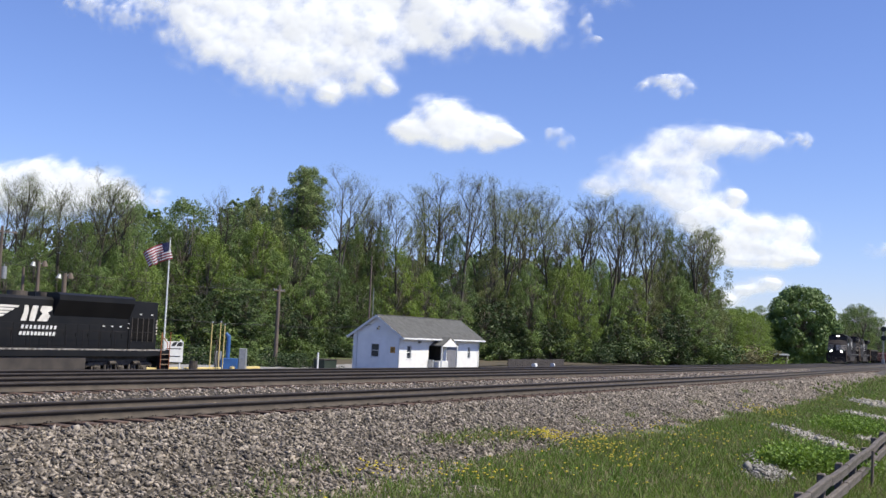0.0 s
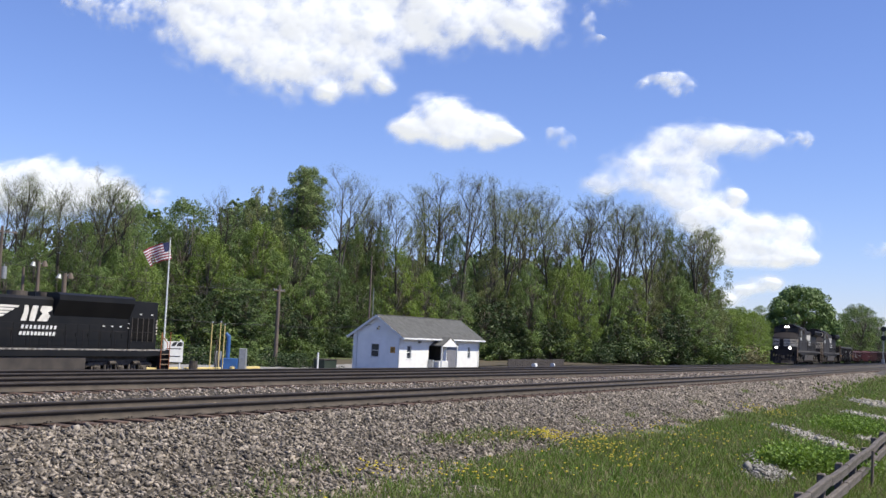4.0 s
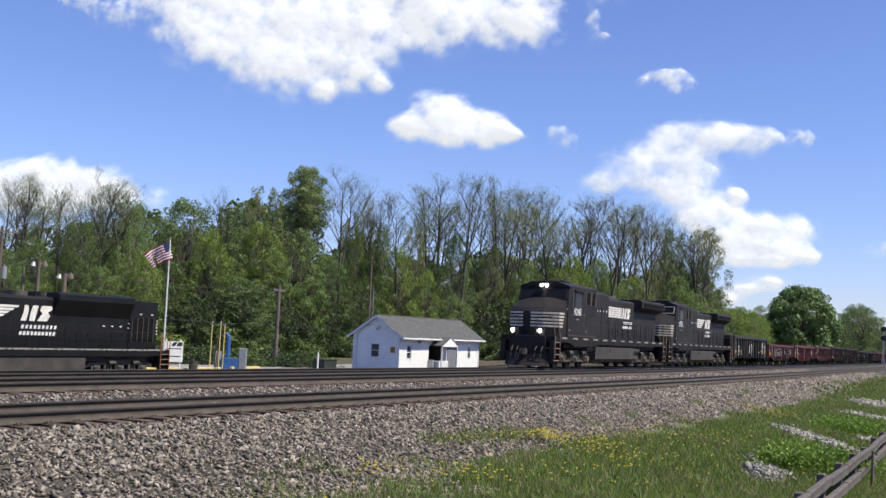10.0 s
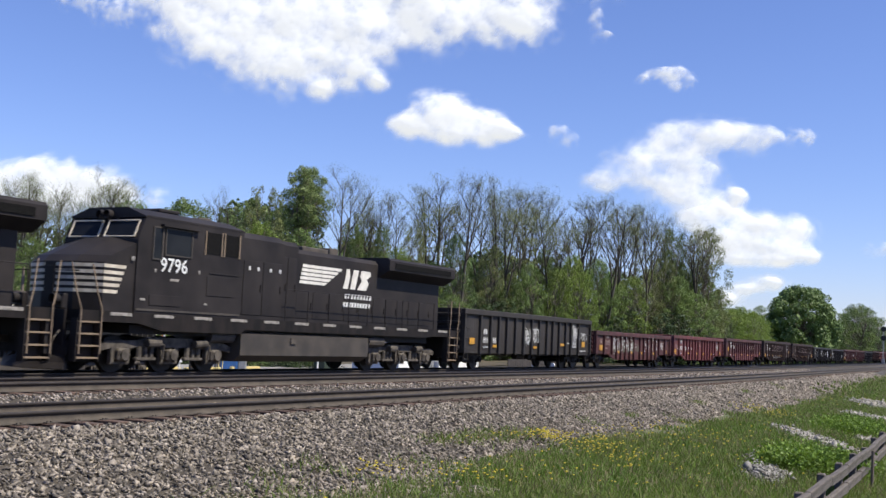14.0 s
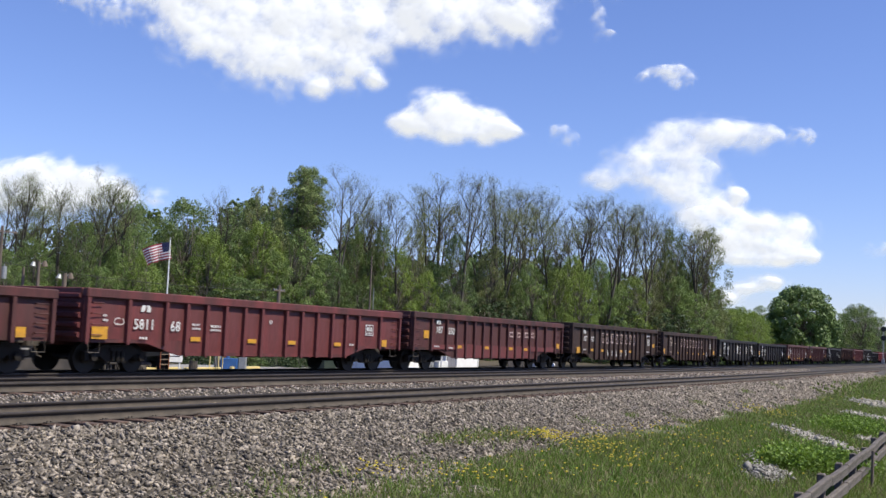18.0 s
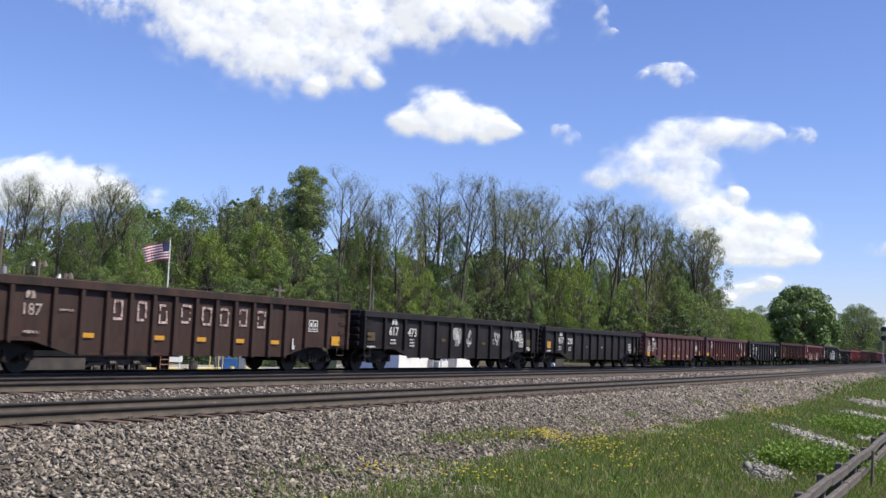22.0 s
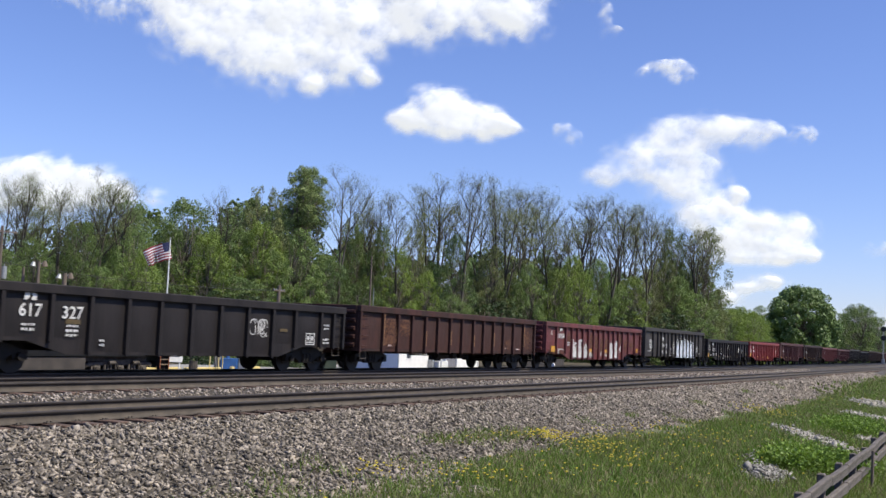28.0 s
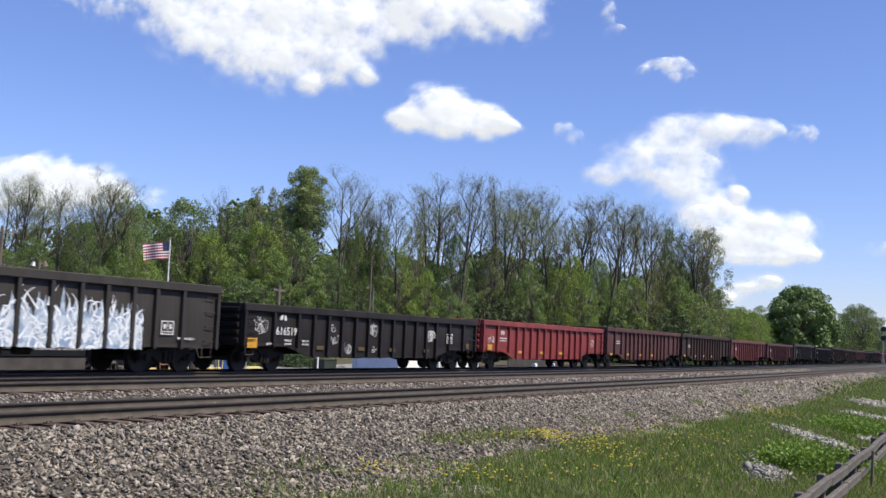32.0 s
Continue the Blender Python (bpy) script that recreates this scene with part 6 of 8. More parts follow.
    hood_doors(lo, [8.4, 8.95, 9.5], -1.05, 1.85, 3.9, M_BLACK)
    b = Build()
    b.prism([(-0.98, 1.72), (-0.98, 4.10), (-0.84, 4.26), (0.84, 4.26), (0.98, 4.10), (0.98, 1.72)], 9.56, 19.85, axis="x")
    part("engine_hood", b, M_BLACK, lo)
    hood_doors(lo, [9.6, 10.6, 11.6, 12.6, 13.6, 14.6, 15.5, 16.4, 17.3, 18.2, 19.1], -0.98, 1.85, 2.78, M_BLACK)
    b = Build()
    b.prism([(-0.99, 3.62), (-1.50, 3.92), (-1.52, 4.30), (-1.40, 4.40), (1.40, 4.40), (1.52, 4.30), (1.50, 3.92), (0.99, 3.62)], 14.9, 20.3, axis="x")
    part("radiator_wing", b, M_BLACK, lo)
    b = Build()
    b.box(15.3, 19.9, -1.535, -1.52, 4.00, 4.22)
    part("radiator_grille", b, M_MESH, lo)
    b = Build()
    b.box(10.4, 12.0, -0.6, 0.6, 4.26, 4.44, bevel=0.03)
    b.box(12.5, 13.1, -0.3, 0.3, 4.26, 4.56, bevel=0.02)
    part("exhaust_stack", b, M_UNDER, lo)
    b = Build()
    for y in (-0.25, 0.0, 0.25):
        b.tube([(5.2, y, 4.82), (5.75, y, 4.80)], 0.035, 8, 0.09)
    b.box(5.3, 5.5, -0.3, 0.3, 4.74, 4.80)
    part("horn", b, M_UNDER, lo)
    b = Build()
    b.box(3.2, 4.1, -0.55, 0.55, 4.76, 4.90, bevel=0.05)
    part("air_conditioner", b, M_BLACK, lo)
    railing(lo, 8.4, 19.9, -1.48, 1.72, 2.78, 10)
    railing(lo, 6.3, 19.9, 1.48, 1.72, 2.78, 10)
    if old_emblem:
        emblem(lo, 11.9, 3.42, 3.9, 0.72, -0.988, slant=1.2, name_w=1.9)
    else:
        emblem(lo, 11.7, 3.42, 4.2, 0.66, -0.988, slant=0.0, name_w=1.9)
    # tank and trucks
    b = Build()
    b.prism([(-1.45, 0.55), (-1.45, 1.24), (-1.30, 1.29), (1.30, 1.29), (1.45, 1.24), (1.45, 0.55), (1.1, 0.34), (-1.1, 0.34)], 6.2, 13.7, axis="x")
    tank = part("fuel_tank", b, M_TANK, lo, "dusty grey fuel tank")
    b = Build()
    b.box(8.8, 9.1, -1.5, -1.44, 0.95, 1.15)
    part("filler_cap", b, M_UNDER, tank)
    for x0 in (4.9, 13.9):
        part("air_reservoir", Build().tube([(x0, -1.2, 1.12), (x0 + 1.1, -1.2, 1.12)], 0.2, 10), M_UNDER, lo)
    loco_truck(lo, 3.35)
    loco_truck(lo, 16.6)
    return lo


LEAD = freight_locomotive("9248", True, "black diesel locomotive with lit headlights and white striped nose", False)
SECOND = freight_locomotive("9796", False, "black diesel locomotive with white window gaskets and striped nose", True)
TRAIN += [(LEAD, 0.0, 3.35, 16.6), (SECOND, 22.25, 3.35, 16.6)]


M_REDRAIL = material("orange_red_railing", (0.38, 0.12, 0.05), (0.28, 0.09, 0.04), 0.6, scale=4)


def parked_locomotive():
    """A six-axle diesel that stands in the yard with its long hood end towards the road."""
    lo = thing("parked_locomotive", at(27.8, YARD, -1.86), "black diesel locomotive parked in the yard behind the main line", "locomotive")
    # x runs from the visible end back along the hood, -y is the near side
    b = Build()
    b.prism([(0.0, 1.40), (0.0, 1.70), (-21.5, 1.70), (-21.5, 1.40), (-18.5, 1.26), (-2.0, 1.26)], -1.52, 1.52)
    part("platform", b, M_BLACK_CLEAN, lo)
    b = Build()
    b.box(-20, -1.5, -1.0, 1.0, 0.95, 1.27)
    part("frame", b, M_UNDER, lo)
    dash_row(lo, -21.0, -0.4, 12, 1.66, -1.526, 1.68, M_DULLDASH)
    b = Build()
    b.prism([(-1.05, 1.70), (-1.05, 4.42), (-0.9, 4.58), (0.9, 4.58), (1.05, 4.42), (1.05, 1.70)], -15.5, -0.85, axis="x")
    part("engine_hood", b, M_BLACK_CLEAN, lo)
    b = Build()
    b.prism([(-1.5, 1.70), (-1.5, 4.45), (-0.8, 4.70), (0.8, 4.70), (1.5, 4.45), (1.5, 1.70)], -19.8, -15.55, axis="x")
    part("cab", b, M_BLACK_CLEAN, lo)
    b = Build()
    b.prism([(-1.06, 3.55), (-1.50, 4.45), (-1.50, 4.76), (-1.25, 4.88), (1.25, 4.88), (1.50, 4.76), (1.50, 4.45), (1.06, 3.55)], -9.3, -3.3, axis="x")
    part("radiator_wing", b, M_BLACK_CLEAN, lo)
    b = Build()
    b.box(-3.3, -0.85, -1.12, 1.12, 1.7, 4.66, bevel=0.03)
    part("end_cabinet", b, M_BLACK_CLEAN, lo)
    b = Build()
    b.box(-3.1, -1.2, -1.14, -1.125, 2.2, 3.6)
    part("mesh_screen", b, M_MESH, lo)
    for x in (-3.1, -2.62, -2.15, -1.68, -1.2):
        b = Build()
        b.box(x - 0.03, x + 0.03, -1.16, -1.14, 2.15, 3.65)
        part("screen_bar", b, M_TANK, lo)
    hood_doors(lo, [-14.8 + 0.92 * i for i in range(13)], -1.05, 1.85, 3.1, M_BLACK_CLEAN)
    for x, z in ((-5.4, 3.05), (-4.7, 3.05), (-4.0, 3.05), (-3.3, 3.25), (-3.3, 2.98), (-2.4, 3.85), (-1.4, 3.85)):
        b = Build()
        b.box(-0.09, 0.09, -0.004, 0.004, -0.035, 0.035)
        part("decal", b, M_MARK, lo, pos=(x, -1.145 if x > -3.2 else -1.085, z))
    emblem(lo, -12.35, 3.62, 5.0, 0.84, -1.09, slant=1.35, name_w=2.6)
    for i in range(5):
        b = Build()
        b.box(-0.95, -0.845, -1.135, -0.6, 3.42 - 0.2 * i, 3.53 - 0.2 * i)
        part("stripe", b, M_STRIPE, lo, "cream warning stripe")
    railing(lo, -15, -1.0, -1.48, 1.70, 2.75, 12)
    b = Build()
    b.box(-0.05, 0.06, -1.5, 1.5, 0.5, 1.7)
    part("pilot", b, M_BLACK_CLEAN, lo)
    step_stair(lo, pose(*(-0.45, -1.53, 0)))
    for x in (-0.85, -0.05):
        b = Build()
        b.tube([(x, -1.56, 0.5), (x, -1.56, 1.9), (x + 0.1, -1.5, 2.8)], 0.03, 6)
        part("grab_rail", b, M_REDRAIL, lo, "orange-red grab rail")
    b = Build()
    b.tube([(0.05, -1.3, 1.7), (0.35, -1.0, 2.1), (0.05, -0.7, 2.6)], 0.03, 6)
    part("drop_chain", b, M_REDRAIL, lo, "orange-red end railing")
    part("coupler", COUPLER, None, lo, pos=pose(-0.2, 0, 0, 0, 0, 180))
    b = Build()
    b.prism([(-1.45, 0.5), (-1.45, 1.20), (1.45, 1.20), (1.45, 0.5), (1.1, 0.3), (-1.1, 0.3)], -13.8, -7.0, axis="x")
    part("fuel_tank", b, M_TANK, lo, "dusty grey fuel tank")
    b = Build()
    for x in (-4.2, -9.0, -11.0):
        b.disc((x, 0, 4.70), 0.55, 0.3, axis="z", sides=16)
    part("roof_fan", b, M_UNDER, lo)
    loco_truck(lo, -3.9)
    loco_truck(lo, -16.8)
    return lo


parked_locomotive()

# ---------------- trees ----------------
def sprays(p, out, size, rng, loose):
    """One small leaf spray at each point, turned roughly along its outward direction."""
    n = len(p)
    a = out + rng.normal(0, loose, (n, 3))
    a /= np.linalg.norm(a, axis=1, keepdims=True)
    u = np.cross(a, rng.normal(0, 1, (n, 3)))
    u /= np.linalg.norm(u, axis=1, keepdims=True)
    w = np.cross(a, u)
    s = size * rng.uniform(0.6, 1.35, (n, 1))
    V = np.stack([p - u * s, p - w * s * 0.6, p + u * s * 0.9, p + w * s * 0.65], 1).reshape(-1, 3)
    return V, np.arange(4 * n).reshape(-1, 4)


def leaf_mesh(centres, spread, per, size, rng):
    """Leaf sprays scattered round points."""
    c = np.repeat(np.asarray(centres, np.float32), per, axis=0)
    d = rng.normal(0, 1, c.shape)
    return sprays(c + d * np.asarray(spread, np.float32), np.zeros(c.shape), size, rng, 1.0)


def clump_mesh(clumps, size, rng, fill):
    """Leaf sprays over the upper shell of rounded clumps (centre, radius)."""
    P, O = [], []
    for c, r in clumps:
        n = int(fill * r * r / (size * size))
        d = rng.normal(0, 1, (n, 3))
        d[:, 2] = d[:, 2] * 0.9 + 0.25
        d /= np.linalg.norm(d, axis=1, keepdims=True)
        lump = 1 + 0.22 * np.sin(d[:, :1] * 5 + c[0] * 3) * np.cos(d[:, 1:2] * 5 + c[1] * 3)
        P.append(np.asarray(c) + d * r * lump * rng.uniform(0.5, 1.12, (n, 1)) ** 0.6 * (1, 1, 0.78))
        O.append(d)
    return sprays(np.concatenate(P), np.concatenate(O), size, rng, 0.45)


def wander_path(rng, start, direction, length, bends, wander, lift):
    pts, d, p = [Vector(start)], Vector(direction).normalized(), Vector(start)
    for _ in range(bends):
        d = (d + Vector((rng.uniform(-wander, wander), rng.uniform(-wander, wander), lift + rng.uniform(-wander, wander) * 0.5))).normalized()
        p = p + d * length / bends
        pts.append(p.copy())
    return pts


def grow_bare(rng):
    """A tall forest-grown tree 16 m high: long straight stem, steep limbs that fan out upwards, fine twigs."""
    limbs, tips = [], []

    def twigs(br, length, radius, count):
        for j in range(count):
            k = rng.randint(1, len(br) - 1)
            d = (br[k] - br[k - 1]).normalized()
            c = rng.uniform(0, 6.28)
            side = Vector((math.cos(c), math.sin(c), 0.25))
            sub = wander_path(rng, br[k], d + side * 0.75, length * rng.uniform(0.30, 0.5), 3, 0.13, 0.07)
            limbs.append((sub, radius * 0.42, 0.008, 3))
            for i in range(4):
                c = rng.uniform(0, 6.28)
                e = (sub[-1] - sub[0]).normalized() + Vector((math.cos(c), math.sin(c), 0.2)) * 0.85
                tw = wander_path(rng, sub[rng.randint(1, 3)], e, rng.uniform(0.35, 0.85), 2, 0.2, 0.05)
                limbs.append((tw, 0.009, 0.004, 3))
                tips.append(tw[-1])

    def stem(base, direction, length, r0, first, n):
        tr = wander_path(rng, base, direction, length, 9, 0.045, 0.05)
        limbs.append((tr, r0, 0.02, 6))
        for i in range(n):
            u = first + (0.95 - first) * (i + rng.random()) / n
            k = min(8, int(u * 9))
            st = tr[k].lerp(tr[k + 1], u * 9 - k)
            c = i * 2.4 + rng.uniform(-0.5, 0.5)
            v = (u - first) / (1 - first)
            ln = (4.8 - 3.3 * v) * rng.uniform(0.7, 1.05)
            br = wander_path(rng, st, (math.cos(c), math.sin(c), rng.uniform(0.9, 1.7)), ln, 4, 0.12, 0.09)
            limbs.append((br, 0.05 - 0.02 * v, 0.014, 4))
            twigs(br, ln, 0.04, 4)
        twigs(tr[6:], 3.0, 0.03, 4)
        return tr

    a = rng.uniform(0, 6.28)
    first = rng.uniform(0.50, 0.64)
    tr = stem((0, 0, 0), (0.05 * math.cos(a), 0.05 * math.sin(a), 1), 15.0, 0.18, first, 9)
    for i in range(rng.randint(1, 2)):
        c = rng.uniform(0, 6.28)
        stem(tr[rng.randint(3, 5)], (0.24 * math.cos(c), 0.24 * math.sin(c), 1), rng.uniform(6.5, 8.0), 0.09, 0.3, 5)
    # a few dead side twigs low on the stem
    for i in range(4):
        c = rng.uniform(0, 6.28)
        limbs.append((wander_path(rng, tr[rng.randint(2, 4)], (math.cos(c), math.sin(c), 0.5), rng.uniform(0.6, 1.6), 3, 0.2, 0.05), 0.025, 0.008, 3))
    return limbs, tips


# kind: clumps, lowest clump, widest half width, clump radii
CROWNS = {"full": (78, 0.10, 4.3, 0.65, 1.4), "edge": (72, 0.02, 5.0, 0.7, 1.5), "thin": (26, 0.25, 2.7, 0.5, 0.95), "dense": (95, 0.70, 2.05, 0.5, 0.85), "round": (170, 0.04, 7.2, 1.3, 2.1)}


def grow_leafy(rng, kind):
    """Limbs and leaf clumps of one tree 16 m high; the boughs end in clumps on an uneven oval."""
    H = 16.0
    limbs, clumps = [], []
    n, low, wide, r0, r1 = CROWNS[kind]
    tr = wander_path(rng, (0, 0, 0), (0, 0, 1), H * 0.88, 8, 0.06, 0.05)
    limbs.append((tr, 0.20, 0.04, 7))
    lobe, turn = rng.uniform(1.5, 3.5), rng.uniform(0, 6.28)
    for i in range(n):
        v = (i + rng.random()) / n
        u = low + (1.0 - low) * v
        env = wide * math.sqrt(max(0.02, 1 - (2 * (0.16 + 0.84 * v) - 1.04) ** 2)) if kind != "edge" else wide * math.sqrt(max(0.02, 1 - (0.10 + 0.90 * v) ** 2))
        a = i * 2.4 + rng.uniform(-0.6, 0.6)
        env *= 1 + (0.20 if kind not in ("round", "dense") else 0.07) * math.sin(lobe * a + turn) * math.sin(9 * v + turn)
        q = env * rng.uniform({"round": 0.72, "dense": 0.15}.get(kind, 0.55), 1.0)
        r = rng.uniform(r0, r1) * (1.0 - 0.25 * v)
        c = Vector((q * math.cos(a), q * math.sin(a), u * H - 0.5 * r))
        k = max(0, min(7, int((u - 0.22) * 8)))
        st = tr[k]
        mid = st.lerp(c, 0.55) + Vector((rng.uniform(-0.3, 0.3), rng.uniform(-0.3, 0.3), -0.35))
        limbs.append(([st, mid, c], 0.065, 0.012, 4))
        e = c + Vector((rng.uniform(-1, 1), rng.uniform(-1, 1), rng.uniform(0.1, 1))) * r
        limbs.append(([mid.lerp(c, 0.6), e], 0.018, 0.006, 3))
        clumps.append((tuple(c), r))
    return limbs, clumps


def make_tree(name, kind, seed, leaf, label, size, fill):
    rng, nr = random.Random(seed), np.random.default_rng(seed)
    limbs, heads = grow_bare(rng) if kind == "bare" else grow_leafy(rng, kind)
    tr = thing(name, Matrix(), label, "tree")
    top = max(p.z for path_ in limbs for p in path_[0]) if kind == "bare" else max(c[2] + 0.75 * r for c, r in heads)
    k = 16.0 / top
    b = Build()
    for pts, r0, r1, sides in limbs:
        b.tube([Vector(p) * k for p in pts], r0, sides, r1)
    part("trunk", big_mesh_from(b, "trunk", M_TWIG if kind == "bare" else M_BARK), None, tr)
    if kind == "bare":
        V, F = leaf_mesh([tuple(p * k) for p in heads], (0.21, 0.21, 0.17), int(fill), size, nr)
    else:
        V, F = clump_mesh([(tuple(x * k for x in c), r * k) for c, r in heads], size, nr, fill)
    part("crown", big_mesh("crown", V, F, leaf), None, tr)
    return tr


def big_mesh_from(b, name, mat):
    me = bpy.data.meshes.new(name)
    me.from_pydata(b.v, [], b.f)
    me.materials.append(mat)
    me.shade_smooth()
    return me


def make_bush(seed, leaf, label):
    nr = np.random.default_rng(seed)
    bu = thing("bush", Matrix(), label, "bush")
    heads = [((x, y, z), r) for x, y, z, r in zip(nr.normal(0, 1.0, 14), nr.normal(0, 1.0, 14), nr.uniform(0.3, 2.3, 14), nr.uniform(0.45, 0.85, 14))]
    b = Build()
    for p, r in heads:
        b.tube([(p[0] * 0.2, p[1] * 0.2, 0), (p[0] * 0.4, p[1] * 0.4, p[2] * 0.6), p], 0.04, 4, 0.01)
    part("stem", big_mesh_from(b, "stem", M_BARK), None, bu)
    V, F = clump_mesh(heads, 0.10, nr, 2.4)
    part("crown", big_mesh("crown", V, F, leaf), None, bu)
    return bu


# leaf green darkened to hold the shade inside and under the wood
M_LEAF_SHADE = material("leaf_in_shade", (0.0471, 0.0802, 0.0198), (0.0312, 0.0547, 0.0151), 0.6, scale=0.4, trans=0.2, island_tone=0.2, random_tone=0.2)
M_LEAF_MID = material("maple_leaf", (0.1294, 0.1947, 0.0505), (0.0860, 0.1397, 0.0392), 0.55, scale=0.5, trans=0.20, island_tone=0.14, random_tone=0.14)
M_TWIG = material("dark_twig", (0.080, 0.071, 0.059), (0.042, 0.037, 0.031), 0.9, scale=6, bump=0.5, stretch=(1, 1, 0.2))
M_LEAF_LIGHT = material("fresh_leaf", (0.1942, 0.2701, 0.0398), (0.1421, 0.2084, 0.0332), 0.55, scale=0.5, trans=0.26, island_tone=0.14, random_tone=0.12)
M_BUD = material("opening_bud", (0.235, 0.262, 0.098), (0.18, 0.205, 0.075), 0.6, scale=0.4, trans=0.35, island_tone=0.2, random_tone=0.12)
M_LEAF_POPLAR = material("poplar_leaf", (0.205, 0.268, 0.088), (0.150, 0.204, 0.068), 0.55, scale=0.5, trans=0.32, island_tone=0.14)
LEAVES = {"LEAF": M_LEAF, "DARK": M_LEAF_DARK, "LIGHT": M_LEAF_LIGHT, "OLIVE": M_LEAF_OLIVE, "MID": M_LEAF_MID}
BARE = [make_tree("bare_tree", "bare", 100 + i, M_BUD, "tall thin spring tree with mostly bare grey branches", 0.032, (8, 18, 34)[i % 3]) for i in range(8)]
CROWN_TREES = {}
for key, count in (("LEAF", 3), ("DARK", 2), ("LIGHT", 2), ("MID", 2), ("OLIVE", 1)):
    words = {"LEAF": "leafy green", "DARK": "dark green", "LIGHT": "fresh light green", "MID": "dense mid-green", "OLIVE": "open olive-green"}[key]
    CROWN_TREES[key] = [make_tree("leafy_tree", "edge" if i == 1 else "full", 200 + 10 * len(CROWN_TREES) + i, LEAVES[key], words + " deciduous tree at the wood's edge", 0.094, 2.2 if key == "OLIVE" else 2.6) for i in range(count)]
BACK = [make_tree("leafy_tree", "full", 250 + i, (M_LEAF_DARK, M_LEAF_SHADE)[i % 2], "deciduous tree deep in the wood, leaves coloured dark as in shade", 0.27, 4.0) for i in range(3)]
THIN = [make_tree("young_tree", "thin", 300 + i, (M_LEAF_OLIVE, M_LEAF)[i % 2], "slender young tree with thin olive foliage", 0.10, 2.0) for i in range(4)]
DENSE = make_tree("poplar_tree", "dense", 400, M_LEAF_POPLAR, "tall dense green tree above the wood", 0.078, 3.6)
ROUND = make_tree("maple_tree", "round", 500, M_LEAF_MID, "broad round dark green maple beside the line", 0.24, 6.0)
M_LEAF_DRY = material("dry_brush", (0.164, 0.1517, 0.0697), (0.1066, 0.1025, 0.0492), 0.7, scale=0.5, trans=0.25, island_tone=0.35)
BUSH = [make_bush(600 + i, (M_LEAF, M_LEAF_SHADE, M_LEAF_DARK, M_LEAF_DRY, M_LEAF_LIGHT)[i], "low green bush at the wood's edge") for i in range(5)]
USED = set()

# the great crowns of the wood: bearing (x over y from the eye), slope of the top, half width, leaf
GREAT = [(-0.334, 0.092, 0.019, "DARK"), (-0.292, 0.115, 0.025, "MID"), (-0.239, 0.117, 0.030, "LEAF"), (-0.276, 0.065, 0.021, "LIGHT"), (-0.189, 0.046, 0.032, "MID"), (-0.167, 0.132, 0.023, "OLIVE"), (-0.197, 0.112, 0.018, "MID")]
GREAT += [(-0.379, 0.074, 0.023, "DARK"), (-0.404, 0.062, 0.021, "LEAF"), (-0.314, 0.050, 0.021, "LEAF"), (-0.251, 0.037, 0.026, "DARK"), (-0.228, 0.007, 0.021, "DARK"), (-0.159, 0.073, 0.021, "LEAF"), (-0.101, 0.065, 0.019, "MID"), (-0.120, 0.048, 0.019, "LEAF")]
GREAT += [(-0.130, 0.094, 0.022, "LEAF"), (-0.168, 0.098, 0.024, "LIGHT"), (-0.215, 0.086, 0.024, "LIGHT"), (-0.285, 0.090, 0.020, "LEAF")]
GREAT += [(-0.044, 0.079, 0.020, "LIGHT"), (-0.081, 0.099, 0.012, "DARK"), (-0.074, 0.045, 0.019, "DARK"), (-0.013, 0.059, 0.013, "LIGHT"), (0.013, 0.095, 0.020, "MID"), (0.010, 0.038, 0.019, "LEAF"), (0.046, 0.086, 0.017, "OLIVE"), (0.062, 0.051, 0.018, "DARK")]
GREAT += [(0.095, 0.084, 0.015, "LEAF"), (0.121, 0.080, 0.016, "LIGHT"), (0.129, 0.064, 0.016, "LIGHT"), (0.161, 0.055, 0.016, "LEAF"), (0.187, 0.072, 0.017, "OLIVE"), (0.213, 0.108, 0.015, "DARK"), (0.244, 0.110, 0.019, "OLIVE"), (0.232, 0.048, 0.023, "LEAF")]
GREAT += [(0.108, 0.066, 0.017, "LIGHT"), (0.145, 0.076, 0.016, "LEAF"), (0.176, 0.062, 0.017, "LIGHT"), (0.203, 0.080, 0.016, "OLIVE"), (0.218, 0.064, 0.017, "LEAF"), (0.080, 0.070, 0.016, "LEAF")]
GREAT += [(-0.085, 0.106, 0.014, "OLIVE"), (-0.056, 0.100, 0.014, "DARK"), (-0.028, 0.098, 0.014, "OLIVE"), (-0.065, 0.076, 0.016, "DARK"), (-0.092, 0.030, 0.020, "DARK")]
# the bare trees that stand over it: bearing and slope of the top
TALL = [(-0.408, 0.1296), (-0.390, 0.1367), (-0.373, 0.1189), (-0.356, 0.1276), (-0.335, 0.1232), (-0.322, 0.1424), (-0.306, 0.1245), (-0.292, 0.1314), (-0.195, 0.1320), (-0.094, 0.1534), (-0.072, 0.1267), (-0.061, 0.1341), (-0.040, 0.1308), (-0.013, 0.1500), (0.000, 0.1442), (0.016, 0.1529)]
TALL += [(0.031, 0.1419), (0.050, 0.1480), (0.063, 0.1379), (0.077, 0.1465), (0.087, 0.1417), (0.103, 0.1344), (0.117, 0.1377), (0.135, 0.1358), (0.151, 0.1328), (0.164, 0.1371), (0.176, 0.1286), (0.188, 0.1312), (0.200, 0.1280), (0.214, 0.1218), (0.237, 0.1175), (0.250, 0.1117)]
